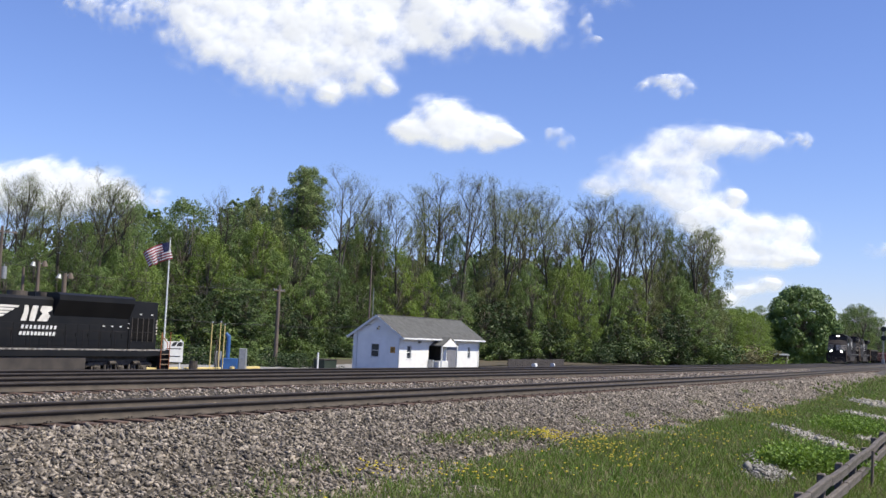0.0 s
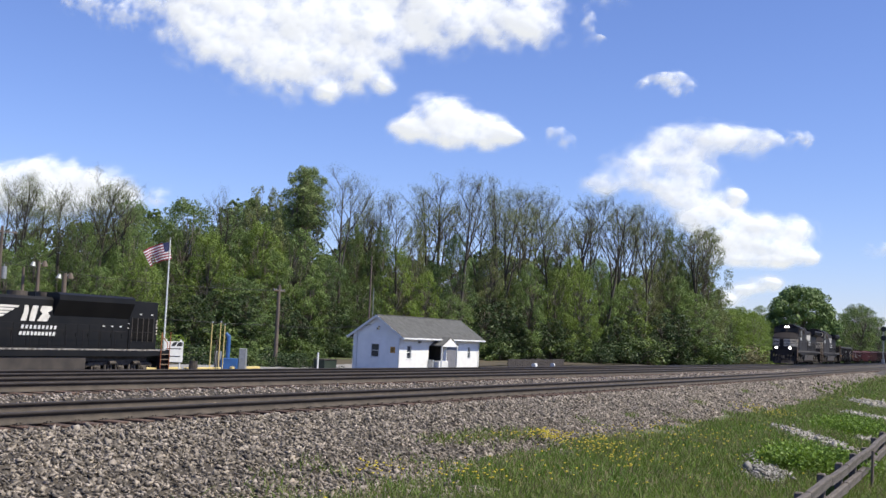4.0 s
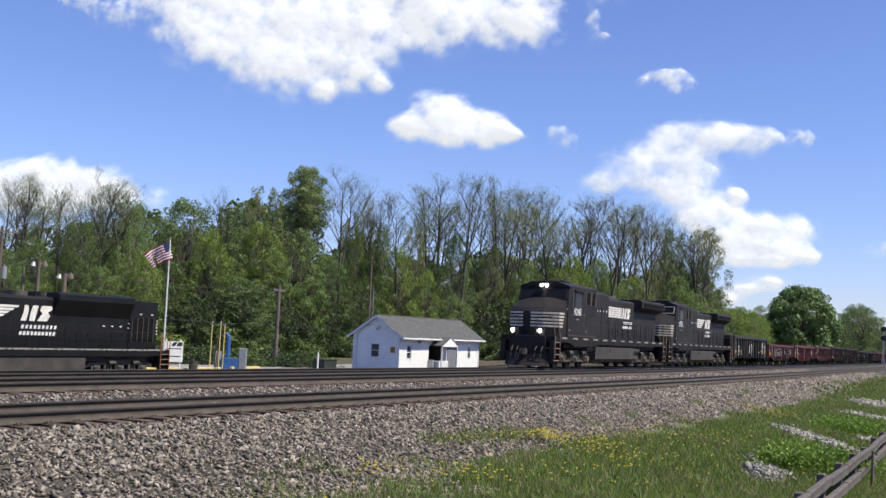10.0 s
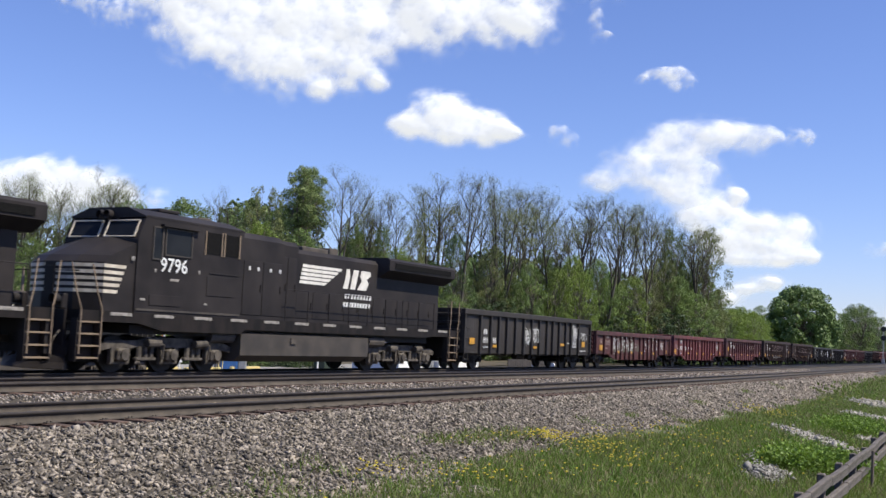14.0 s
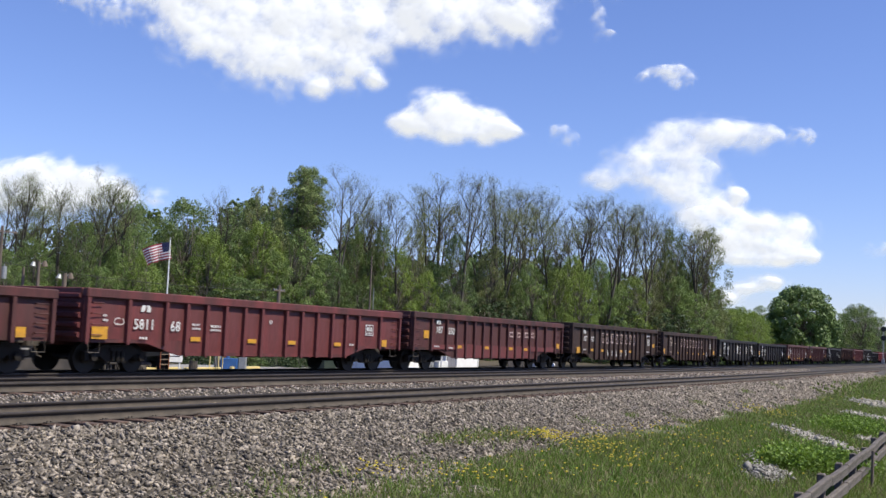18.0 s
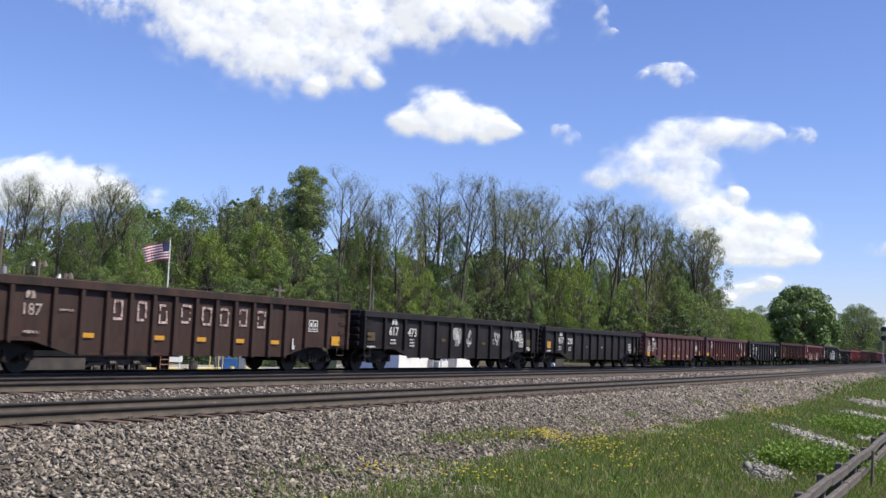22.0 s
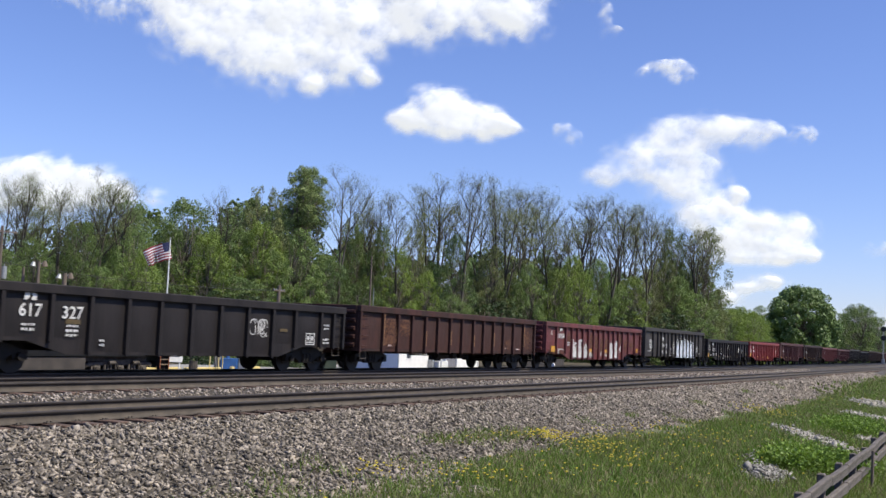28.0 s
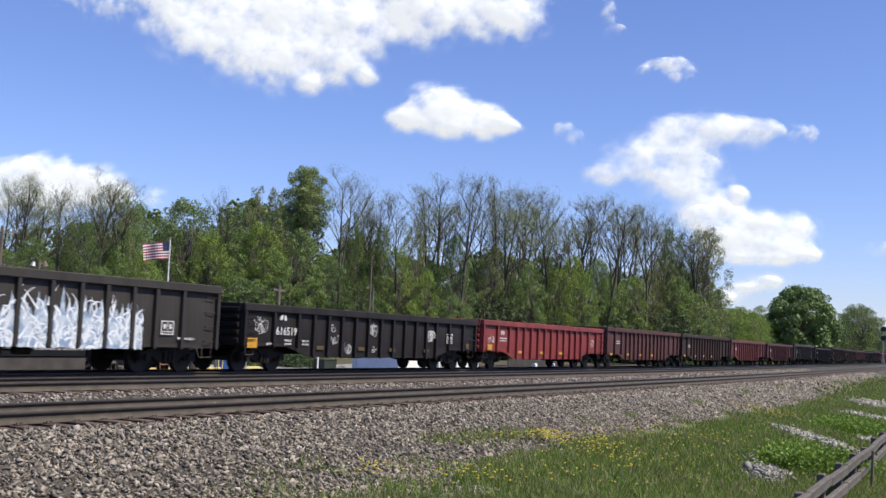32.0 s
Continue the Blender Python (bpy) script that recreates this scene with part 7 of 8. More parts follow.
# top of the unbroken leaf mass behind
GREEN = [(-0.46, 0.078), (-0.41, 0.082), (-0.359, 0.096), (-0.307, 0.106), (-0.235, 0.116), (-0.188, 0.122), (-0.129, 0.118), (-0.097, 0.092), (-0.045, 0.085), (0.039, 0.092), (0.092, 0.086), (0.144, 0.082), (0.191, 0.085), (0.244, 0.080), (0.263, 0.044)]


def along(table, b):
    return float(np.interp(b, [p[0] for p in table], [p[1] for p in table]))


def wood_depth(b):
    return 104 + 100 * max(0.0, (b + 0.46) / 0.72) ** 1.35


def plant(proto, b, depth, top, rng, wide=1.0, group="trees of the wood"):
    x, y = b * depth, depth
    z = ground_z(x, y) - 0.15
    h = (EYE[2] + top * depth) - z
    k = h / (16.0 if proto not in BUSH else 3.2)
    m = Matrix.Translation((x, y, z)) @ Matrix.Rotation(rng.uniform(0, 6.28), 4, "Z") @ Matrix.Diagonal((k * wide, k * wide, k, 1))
    if proto not in USED:
        USED.add(proto)
        proto.matrix_basis = m
        proto["group"] = group
        return proto
    base = proto.matrix_basis.copy()
    proto.matrix_basis = Matrix()
    ob = copy_thing(proto, m)
    proto.matrix_basis = base
    return ob


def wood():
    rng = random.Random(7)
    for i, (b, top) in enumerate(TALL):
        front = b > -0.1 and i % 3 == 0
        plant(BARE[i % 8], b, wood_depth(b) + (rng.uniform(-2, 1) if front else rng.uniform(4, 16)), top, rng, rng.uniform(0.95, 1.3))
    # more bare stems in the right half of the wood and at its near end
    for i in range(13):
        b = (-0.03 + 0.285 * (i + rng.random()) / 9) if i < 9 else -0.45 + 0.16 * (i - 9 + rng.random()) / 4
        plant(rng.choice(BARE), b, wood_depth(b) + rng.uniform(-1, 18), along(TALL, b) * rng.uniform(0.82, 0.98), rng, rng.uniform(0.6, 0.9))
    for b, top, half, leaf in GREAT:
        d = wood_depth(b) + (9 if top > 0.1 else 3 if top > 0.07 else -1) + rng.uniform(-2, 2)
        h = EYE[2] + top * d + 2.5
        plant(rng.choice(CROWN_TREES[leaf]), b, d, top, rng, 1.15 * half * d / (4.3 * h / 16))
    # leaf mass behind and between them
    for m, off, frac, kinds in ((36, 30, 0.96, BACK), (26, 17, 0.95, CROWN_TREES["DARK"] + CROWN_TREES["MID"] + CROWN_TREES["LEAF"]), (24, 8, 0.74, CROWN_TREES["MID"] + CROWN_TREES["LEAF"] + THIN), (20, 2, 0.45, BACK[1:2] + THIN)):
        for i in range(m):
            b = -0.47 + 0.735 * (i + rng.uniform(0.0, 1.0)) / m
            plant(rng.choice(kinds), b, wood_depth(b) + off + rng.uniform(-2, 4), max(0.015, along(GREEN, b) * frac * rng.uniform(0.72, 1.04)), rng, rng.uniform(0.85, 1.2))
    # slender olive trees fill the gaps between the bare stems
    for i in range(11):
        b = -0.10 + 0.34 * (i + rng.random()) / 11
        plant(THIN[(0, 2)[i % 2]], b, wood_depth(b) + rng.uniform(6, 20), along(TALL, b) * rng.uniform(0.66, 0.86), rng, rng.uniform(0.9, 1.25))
    # saplings and thicket at the wood's foot, shade put into their leaf colour
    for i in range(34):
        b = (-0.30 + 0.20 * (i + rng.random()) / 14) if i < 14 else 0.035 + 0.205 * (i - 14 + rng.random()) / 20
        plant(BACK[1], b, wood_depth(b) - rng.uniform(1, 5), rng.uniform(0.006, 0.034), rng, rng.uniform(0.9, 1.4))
    # undergrowth in loose drifts, leaf colours darkened where shade falls
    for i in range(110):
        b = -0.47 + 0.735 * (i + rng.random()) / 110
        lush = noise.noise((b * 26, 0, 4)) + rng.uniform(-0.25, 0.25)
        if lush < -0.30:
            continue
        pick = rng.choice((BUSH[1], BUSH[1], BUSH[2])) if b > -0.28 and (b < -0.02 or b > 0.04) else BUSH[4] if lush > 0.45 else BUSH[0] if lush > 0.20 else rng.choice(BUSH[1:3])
        near = rng.uniform(0, 5) if b < 0.12 else rng.uniform(2, 13)
        plant(pick, b, wood_depth(b) - near, rng.uniform(-0.020, 0.004) + 0.016 * max(0, lush), rng, rng.uniform(1.0, 1.7), "bushes at the wood's edge")
    for i in range(40):
        b = -0.36 + 0.26 * (i + rng.random()) / 40
        plant(rng.choice(BUSH[0:3] if b < -0.26 else (BUSH[1], BUSH[1], BUSH[2])), b, min(wood_depth(b) - 4, rng.uniform(92, 100) + 60 * max(0, b + 0.2)), rng.uniform(-0.028, -0.014), rng, rng.uniform(1.2, 1.8), "bushes at the wood's edge")
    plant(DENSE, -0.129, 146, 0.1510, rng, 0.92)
    # beyond the end of the wood
    plant(ROUND, 0.334, 262, 0.0600, rng, 0.98, "trees by the far line")
    plant(CROWN_TREES["LEAF"][0], 0.385, 330, 0.0455, rng, 1.35, "trees by the far line")
    for b, dpt, top, leaf in ((0.366, 350, 0.036, "LEAF"), (0.378, 352, 0.043, "LEAF"), (0.392, 356, 0.043, "MID"), (0.384, 360, 0.040, "DARK"), (0.352, 340, 0.036, "DARK"), (0.405, 340, 0.034, "MID"), (0.42, 350, 0.032, "LEAF"), (0.44, 350, 0.04, "LEAF"), (0.46, 340, 0.04, "MID"), (0.312, 300, 0.042, "MID"), (0.295, 310, 0.040, "LEAF")):
        plant(rng.choice(CROWN_TREES[leaf]), b, dpt, top, rng, 1.3, "trees by the far line")
    for i in range(15):
        b = 0.255 + 0.042 * (i + rng.random()) / 15
        plant(CROWN_TREES["LIGHT"][1] if i % 3 else CROWN_TREES["LEAF"][1], b, rng.uniform(222, 262), np.interp(b, (0.255, 0.276, 0.295, 0.312), (0.034, 0.042, 0.032, 0.016)) * rng.uniform(0.7, 1.0), rng, 1.1, "trees by the far line")
    for i in range(24):
        b = 0.250 + 0.042 * (i + rng.random()) / 16 if i < 16 else 0.318 + 0.09 * (i - 16 + rng.random()) / 8
        plant(BUSH[3] if b < 0.290 else rng.choice(BUSH), b, rng.uniform(204, 218) if b < 0.3 else rng.uniform(275, 300), rng.uniform(-0.006, 0.006), rng, 1.6, "bushes by the far line")
    for i in range(24):
        b = 0.26 + 0.26 * (i + rng.random()) / 24
        plant(BACK[i % 3], b, rng.uniform(420, 520), rng.uniform(0.018, 0.028), rng, 1.7, "distant trees")


wood()
# dark far woods close the distance all round
rng = random.Random(3)
V, F = [], []
n = 220
for i in range(n + 1):
    a = 2 * math.pi * i / n
    r = 900 + 60 * math.sin(5 * a)
    for z in (-6.0, 9.0 + 9 * noise.noise((math.cos(a) * 9, math.sin(a) * 9, 0)) + rng.uniform(0, 3)):
        V.append((r * math.sin(a), r * math.cos(a), z))
for i in range(n):
    F.append((2 * i, 2 * i + 2, 2 * i + 3, 2 * i + 1))
far = new("backdrop", big_mesh("backdrop", V, F, M_LEAF_DARK))
tagged(far, "distant dark green wooded skyline all round", "backdrop", kind="structure")

# ---------------- clouds ----------------
def cloud_material():
    m = bpy.data.materials.new("cloud_vapour")
    m.use_nodes = True
    t = m.node_tree
    n, li = t.nodes, t.links
    n.remove(n["Principled BSDF"])
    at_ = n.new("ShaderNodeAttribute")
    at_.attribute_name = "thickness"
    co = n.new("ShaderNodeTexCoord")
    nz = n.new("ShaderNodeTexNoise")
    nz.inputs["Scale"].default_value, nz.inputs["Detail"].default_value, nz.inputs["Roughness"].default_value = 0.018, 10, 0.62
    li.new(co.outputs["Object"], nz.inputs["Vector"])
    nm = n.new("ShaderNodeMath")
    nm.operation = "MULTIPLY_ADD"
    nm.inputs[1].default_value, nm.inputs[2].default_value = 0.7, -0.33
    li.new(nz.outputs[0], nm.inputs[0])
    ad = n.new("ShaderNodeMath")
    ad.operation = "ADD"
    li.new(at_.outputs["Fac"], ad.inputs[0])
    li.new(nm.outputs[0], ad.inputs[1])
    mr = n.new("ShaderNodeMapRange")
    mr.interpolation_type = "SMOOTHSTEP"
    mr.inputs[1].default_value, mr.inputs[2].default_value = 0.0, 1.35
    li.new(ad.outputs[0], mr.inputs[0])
    df = n.new("ShaderNodeBsdfDiffuse")
    df.inputs[0].default_value = (0.27, 0.283, 0.31, 1)
    # own glow added in place of sunlight scattered through the cloud
    em = n.new("ShaderNodeEmission")
    em.inputs[0].default_value, em.inputs[1].default_value = (0.965, 0.98, 1.0, 1), CLOUD_GLOW
    both = n.new("ShaderNodeAddShader")
    li.new(df.outputs[0], both.inputs[0])
    li.new(em.outputs[0], both.inputs[1])
    tp = n.new("ShaderNodeBsdfTransparent")
    mx = n.new("ShaderNodeMixShader")
    li.new(mr.outputs[0], mx.inputs[0])
    li.new(tp.outputs[0], mx.inputs[1])
    li.new(both.outputs[0], mx.inputs[2])
    li.new(mx.outputs[0], n["Material Output"].inputs[0])
    return m


CLOUD_GLOW = 0.64
M_CLOUD = cloud_material()
SKY_Y = 2600.0


def cloud(puffs, seed, label, soft=1.0):
    """A bank of vapour: a bulging sheet with billowing rims that thin out. Puffs: bearing, slope, half width, half height."""
    bs = [p[0] - p[2] * 1.7 for p in puffs] + [p[0] + p[2] * 1.7 for p in puffs]
    zs = [p[1] - p[3] * 1.8 for p in puffs] + [p[1] + p[3] * 1.8 for p in puffs]
    step = 0.0019
    b0, b1, z0, z1 = min(bs), max(bs), min(zs), max(zs)
    nb, nz = int((b1 - b0) / step) + 1, int((z1 - z0) / step) + 1
    cx, cz = (b0 + b1) / 2 * SKY_Y, EYE[2] + (z0 + z1) / 2 * SKY_Y
    gb, gz = np.meshgrid(b0 + np.arange(nb) * step, z0 + np.arange(nz) * step, indexing="ij")
    body = np.zeros((nb, nz))
    for pb, pz, rb, rz in puffs:
        rb, rz = rb * 1.08, rz * 1.12
        e = ((gb - pb) / rb) ** 2 + ((gz - pz) / (rz * np.where(gz < pz, 0.92, 1.0))) ** 2
        body = 1 - (1 - body) * (1 - np.clip(1 - e / 2.0, 0, 1) ** 1.5)
    fine, torn = (50, 0.55) if soft > 0.7 else (110, 0.80)
    dens, lumps = np.zeros((nb, nz)), np.zeros((nb, nz))
    for i in range(nb):
        for j in range(nz):
            if body[i, j] > 0.005:
                q = Vector((gb[i, j] * fine + seed * 7.3, gz[i, j] * fine * 1.2, seed * 3.1))
                lobes = noise.turbulence(q, 4, False, noise_basis="PERLIN_ORIGINAL", amplitude_scale=0.55, frequency_scale=2.1)
                lumps[i, j] = lobes
                dens[i, j] = body[i, j] * 1.55 + torn * (lobes - 0.50) * min(1.0, 2.6 * body[i, j]) - 0.06
    keep = dens > 0.0
    V, F, T, ids = [], [], [], {}

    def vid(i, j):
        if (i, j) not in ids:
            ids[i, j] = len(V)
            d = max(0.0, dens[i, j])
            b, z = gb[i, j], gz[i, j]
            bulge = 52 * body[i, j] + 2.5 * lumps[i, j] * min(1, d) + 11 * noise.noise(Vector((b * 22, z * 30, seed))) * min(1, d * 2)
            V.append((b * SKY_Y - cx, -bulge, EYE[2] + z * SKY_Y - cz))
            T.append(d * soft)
        return ids[i, j]

    for i in range(nb - 1):
        for j in range(nz - 1):
            if keep[i, j] or keep[i + 1, j] or keep[i, j + 1] or keep[i + 1, j + 1]:
                F.append((vid(i, j), vid(i + 1, j), vid(i + 1, j + 1), vid(i, j + 1)))
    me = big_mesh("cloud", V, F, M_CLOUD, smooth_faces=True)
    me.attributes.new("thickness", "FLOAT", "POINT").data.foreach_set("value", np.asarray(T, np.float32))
    ob = new("cloud", me)
    ob.matrix_basis = Matrix.Translation((cx, SKY_Y, cz))
    return tagged(ob, label, "cloud", "fair-weather clouds")


# each cloud with its drift over the whole clip, as bearing and slope
CLOUDS = []


def drifting(puffs, seed, label, drift, soft=1.0):
    CLOUDS.append((cloud(puffs, seed, label, soft), drift))


drifting([(-0.236, 0.282, 0.042, 0.037), (-0.192, 0.265, 0.042, 0.038), (-0.149, 0.248, 0.032, 0.034), (-0.140, 0.281, 0.057, 0.047), (-0.091, 0.253, 0.025, 0.030), (-0.085, 0.291, 0.057, 0.038), (-0.032, 0.294, 0.047, 0.030), (0.019, 0.300, 0.042, 0.027), (0.067, 0.296, 0.029, 0.025), (-0.209, 0.319, 0.104, 0.031), (-0.065, 0.333, 0.167, 0.031), (-0.123, 0.223, 0.014, 0.010), (-0.069, 0.233, 0.011, 0.009)],
         1, "large bright white cumulus cloud with a grey underside", (-0.019, 0.009), 1.00)
drifting([(-0.350, 0.298, 0.023, 0.011), (-0.312, 0.289, 0.025, 0.015), (-0.286, 0.302, 0.021, 0.016)],
         2, "torn white cloud wisps beside the large cloud", (-0.016, 0.009), 0.55)
drifting([(0.135, 0.302, 0.007, 0.016), (0.144, 0.285, 0.009, 0.005)],
         3, "faint wisp of white cloud", (0.021, 0.012), 0.50)
drifting([(-0.018, 0.204, 0.022, 0.020), (0.006, 0.201, 0.024, 0.021), (0.029, 0.193, 0.027, 0.016), (-0.037, 0.192, 0.019, 0.011), (0.050, 0.191, 0.015, 0.008), (0.003, 0.188, 0.042, 0.011), (0.059, 0.188, 0.014, 0.006)],
         4, "small bright white cumulus cloud with a flat base", (-0.003, 0.011), 1.00)
drifting([(0.105, 0.191, 0.008, 0.008), (0.113, 0.184, 0.007, 0.006), (0.100, 0.192, 0.008, 0.006), (0.114, 0.186, 0.007, 0.007)],
         5, "thin wisp of white cloud", (0.008, 0.005), 0.50)
drifting([(0.211, 0.250, 0.015, 0.010), (0.193, 0.252, 0.014, 0.006), (0.209, 0.239, 0.009, 0.005), (0.203, 0.252, 0.014, 0.005), (0.216, 0.245, 0.011, 0.007), (0.179, 0.246, 0.007, 0.004)],
         6, "small torn white cloud", (0.000, 0.016), 0.62)
drifting([(0.206, 0.187, 0.027, 0.016), (0.237, 0.195, 0.031, 0.016), (0.274, 0.195, 0.032, 0.014), (0.175, 0.167, 0.026, 0.017), (0.151, 0.152, 0.020, 0.011), (0.212, 0.166, 0.037, 0.018), (0.217, 0.150, 0.042, 0.016), (0.220, 0.135, 0.027, 0.014), (0.236, 0.125, 0.021, 0.013), (0.144, 0.146, 0.016, 0.009), (0.292, 0.197, 0.016, 0.009)],
         7, "broken bank of white cumulus cloud over the wood", (0.002, 0.011), 0.80)
drifting([(0.327, 0.198, 0.015, 0.008)],
         8, "small wisp of white cloud", (0.005, 0.007), 0.62)
drifting([(0.250, 0.128, 0.021, 0.012), (0.231, 0.119, 0.018, 0.016), (0.286, 0.113, 0.026, 0.013), (0.323, 0.109, 0.021, 0.014), (0.297, 0.093, 0.040, 0.015), (0.255, 0.099, 0.027, 0.021), (0.331, 0.087, 0.016, 0.009), (0.287, 0.081, 0.037, 0.007), (0.265, 0.139, 0.014, 0.009)],
         9, "heaped white cumulus cloud low over the line", (0.002, 0.003), 1.00)
drifting([(0.298, 0.061, 0.019, 0.008), (0.277, 0.054, 0.017, 0.006), (0.260, 0.045, 0.021, 0.008)],
         10, "low flat white cloud near the horizon", (-0.000, 0.002), 0.85)
drifting([(-0.363, 0.130, 0.031, 0.018), (-0.389, 0.124, 0.031, 0.018), (-0.331, 0.124, 0.030, 0.018), (-0.299, 0.115, 0.024, 0.015), (-0.417, 0.119, 0.026, 0.019), (-0.364, 0.108, 0.057, 0.018), (-0.449, 0.120, 0.031, 0.018)],
         11, "white cumulus cloud behind the bare trees", (-0.008, 0.003), 1.00)
drifting([(-0.266, 0.115, 0.010, 0.011)],
         12, "faint wisp of white cloud", (-0.004, -0.000), 0.45)
drifting([(0.402, 0.096, 0.014, 0.006)],
         13, "faint low wisp of white cloud", (-0.000, 0.001), 0.50)

# ---------------- ties, stones, grass ----------------
def build_ties():
    for track, off, z, s0, n in ((TRACKS[0], TRACK_1, 0.0, -22, 230), (TRACKS[1], TRACK_2, Z2, -18, 170), (TRACKS[2], TRACK_3, Z3, -14, 120)):
        rng = random.Random(int(off) + 5)
        for i in range(n):
            part("tie", TIE, None, track, pos=at(s0 + i * 0.56, off + rng.uniform(-0.04, 0.04), z + rng.uniform(-0.012, 0.006), rng.uniform(-1.2, 1.2)))


build_ties()
# tie plates under the near rail
for i in range(150):
    b = None if i else Build().box(-0.09, 0.09, -0.17, 0.17, 0.0, 0.014).box(-0.05, -0.02, -0.12, -0.10, 0.014, 0.032).box(0.02, 0.05, -0.12, -0.10, 0.014, 0.032).mesh("tie_plate", M_RUST)
    PLATE = b or PLATE
    part("tie_plate", PLATE, None, TRACKS[0], pos=at(-22 + i * 0.56, -GAUGE, -0.178))

BED = [(-7.0, -1.13), (-4.6, -0.985), (-4.4, -0.93), (-3.4, -0.60), (-1.85, -0.27), (-1.35, -0.235), (-1.0, -0.225), (1.3, -0.21), (1.8, -0.28), (2.3, -0.36), (2.8, -0.14), (3.1, -0.08), (5.7, -0.08), (6.4, -0.17), (8.0, -0.3)]


def on_many(s, lat, z):
    s, lat, z = np.asarray(s), np.asarray(lat), np.asarray(z)
    out = np.zeros((len(s), 3))
    for idx, sel in ((0, s < JOIN), (1, s >= JOIN)):
        k, s0, h0, c = ARCS[idx]
        a, r = h0 + k * (s[sel] - s0), 1 / k - lat[sel]
        out[sel] = np.stack([c.x + r * np.sin(a), c.y - r * np.cos(a), z[sel] + GRADE * s[sel]], 1)
    return out


def ground_many(P):
    return np.array([ground_z(x, y) for x, y in P[:, :2]])


def stones(P, size, rng, name, mat, label):
    """Broken stones: squashed irregular octahedra with cut corners."""
    n = len(P)
    base = np.array([(1, 0, 0), (-1, 0, 0), (0, 1, 0), (0, -1, 0), (0, 0, 1), (0, 0, -1)], float)
    tri = np.array([(0, 2, 4), (2, 1, 4), (1, 3, 4), (3, 0, 4), (2, 0, 5), (1, 2, 5), (3, 1, 5), (0, 3, 5)])
    V = base[None] * rng.uniform(0.55, 1.25, (n, 6, 1)) + rng.normal(0, 0.28, (n, 6, 3))
    V *= np.stack([rng.uniform(0.7, 1.3, n), rng.uniform(0.6, 1.0, n), rng.uniform(0.35, 0.7, n)], 1)[:, None]
    a = rng.uniform(0, 2 * np.pi, n)
    tl = rng.normal(0, 0.4, (n, 2))
    ca, sa = np.cos(a)[:, None], np.sin(a)[:, None]
    X, Y, Z = V[..., 0] * ca - V[..., 1] * sa, V[..., 0] * sa + V[..., 1] * ca, V[..., 2]
    Z2_ = Z + X * tl[:, :1] + Y * tl[:, 1:]
    V = np.stack([X, Y, Z2_], -1) * np.asarray(size)[:, None, None] + P[:, None]
    F = (tri[None] + 6 * np.arange(n)[:, None, None]).reshape(-1, 3)
    ob = new(name, big_mesh(name, V.reshape(-1, 3), F, mat))
    return tagged(ob, label, "stones", kind="stuff")


def scatter_stones():
    rng = np.random.default_rng(5)
    sets = []
    for s0, s1, l0, l1, per, size in ((-24, -9, -6.4, -1.30, 480, 0.039), (-9, 12, -5.2, -1.30, 460, 0.038), (12, 34, -5.0, -1.30, 270, 0.046), (34, 90, -4.4, -1.4, 75, 0.07), (-14, 30, -0.66, 0.66, 90, 0.035), (-12, 50, 5.6, 8.4, 70, 0.05)):
        n = int((s1 - s0) * (l1 - l0) * per)
        s, la = rng.uniform(s0, s1, n), rng.uniform(l0, l1, n)
        z = np.interp(la, [p[0] for p in BED], [p[1] for p in BED]) + rng.uniform(-0.03, 0.045, n)
        sets.append((on_many(s, la, z), size * rng.lognormal(0, 0.28, n)))
    P, S = np.concatenate([a for a, _ in sets]), np.concatenate([b for _, b in sets])
    stones(P, S, rng, "ballast_stones", M_STONE, "loose crushed grey and pinkish ballast stones")


scatter_stones()


def pale_gravel():
    rng = np.random.default_rng(15)
    sets = []
    for s0, s1, per, size in ((-14, 32, 230, 0.036), (32, 80, 70, 0.058)):
        n = int((s1 - s0) * 1.65 * per)
        s, la = rng.uniform(s0, s1, n), rng.uniform(1.45, 3.1, n)
        z = np.interp(la, [p[0] for p in BED], [p[1] for p in BED]) + rng.uniform(-0.01, 0.04, n)
        sets.append((on_many(s, la, z), size * rng.lognormal(0, 0.28, n)))
    m = material("fresh_ballast", (0.3116, 0.2665, 0.2337), (0.1722, 0.1476, 0.1271), 0.9, scale=5, bump=0.3, island_tone=0.6)
    stones(np.concatenate([a for a, _ in sets]), np.concatenate([b for _, b in sets]), rng, "pale_gravel", m, "paler fresh gravel between two tracks")


pale_gravel()
M_PALESTONE = material("pale_limestone", (0.328, 0.3075, 0.2788), (0.1968, 0.1845, 0.1681), 0.9, scale=6, bump=0.3, island_tone=0.35)


BEDS = []


def rock_bed(centre, along_dir, half_len, half_wid, n, seed, size=0.06):
    BEDS.append((centre[:2], along_dir, half_len, half_wid))
    rng = np.random.default_rng(seed)
    u, w = rng.normal(0, 0.55, n) * half_len, rng.normal(0, 0.5, n) * half_wid
    c, d = Vector(centre), Vector((*along_dir, 0)).normalized()
    P = np.stack([c.x + d.x * u - d.y * w, c.y + d.y * u + d.x * w, np.zeros(n)], 1)
    P[:, 2] = ground_many(P) + rng.uniform(0.02, 0.12, n)
    stones(P, size * rng.lognormal(0, 0.35, n), rng, "washed_stones", M_PALESTONE, "patch of pale washed limestone lying in the grass")


rock_bed((7.35, 24.3, 0), (0.35, 1.0), 1.1, 0.42, 1000, 1, 0.036)
rock_bed((7.9, 26.6, 0), (0.5, 1.0), 0.8, 0.30, 260, 5, 0.040)
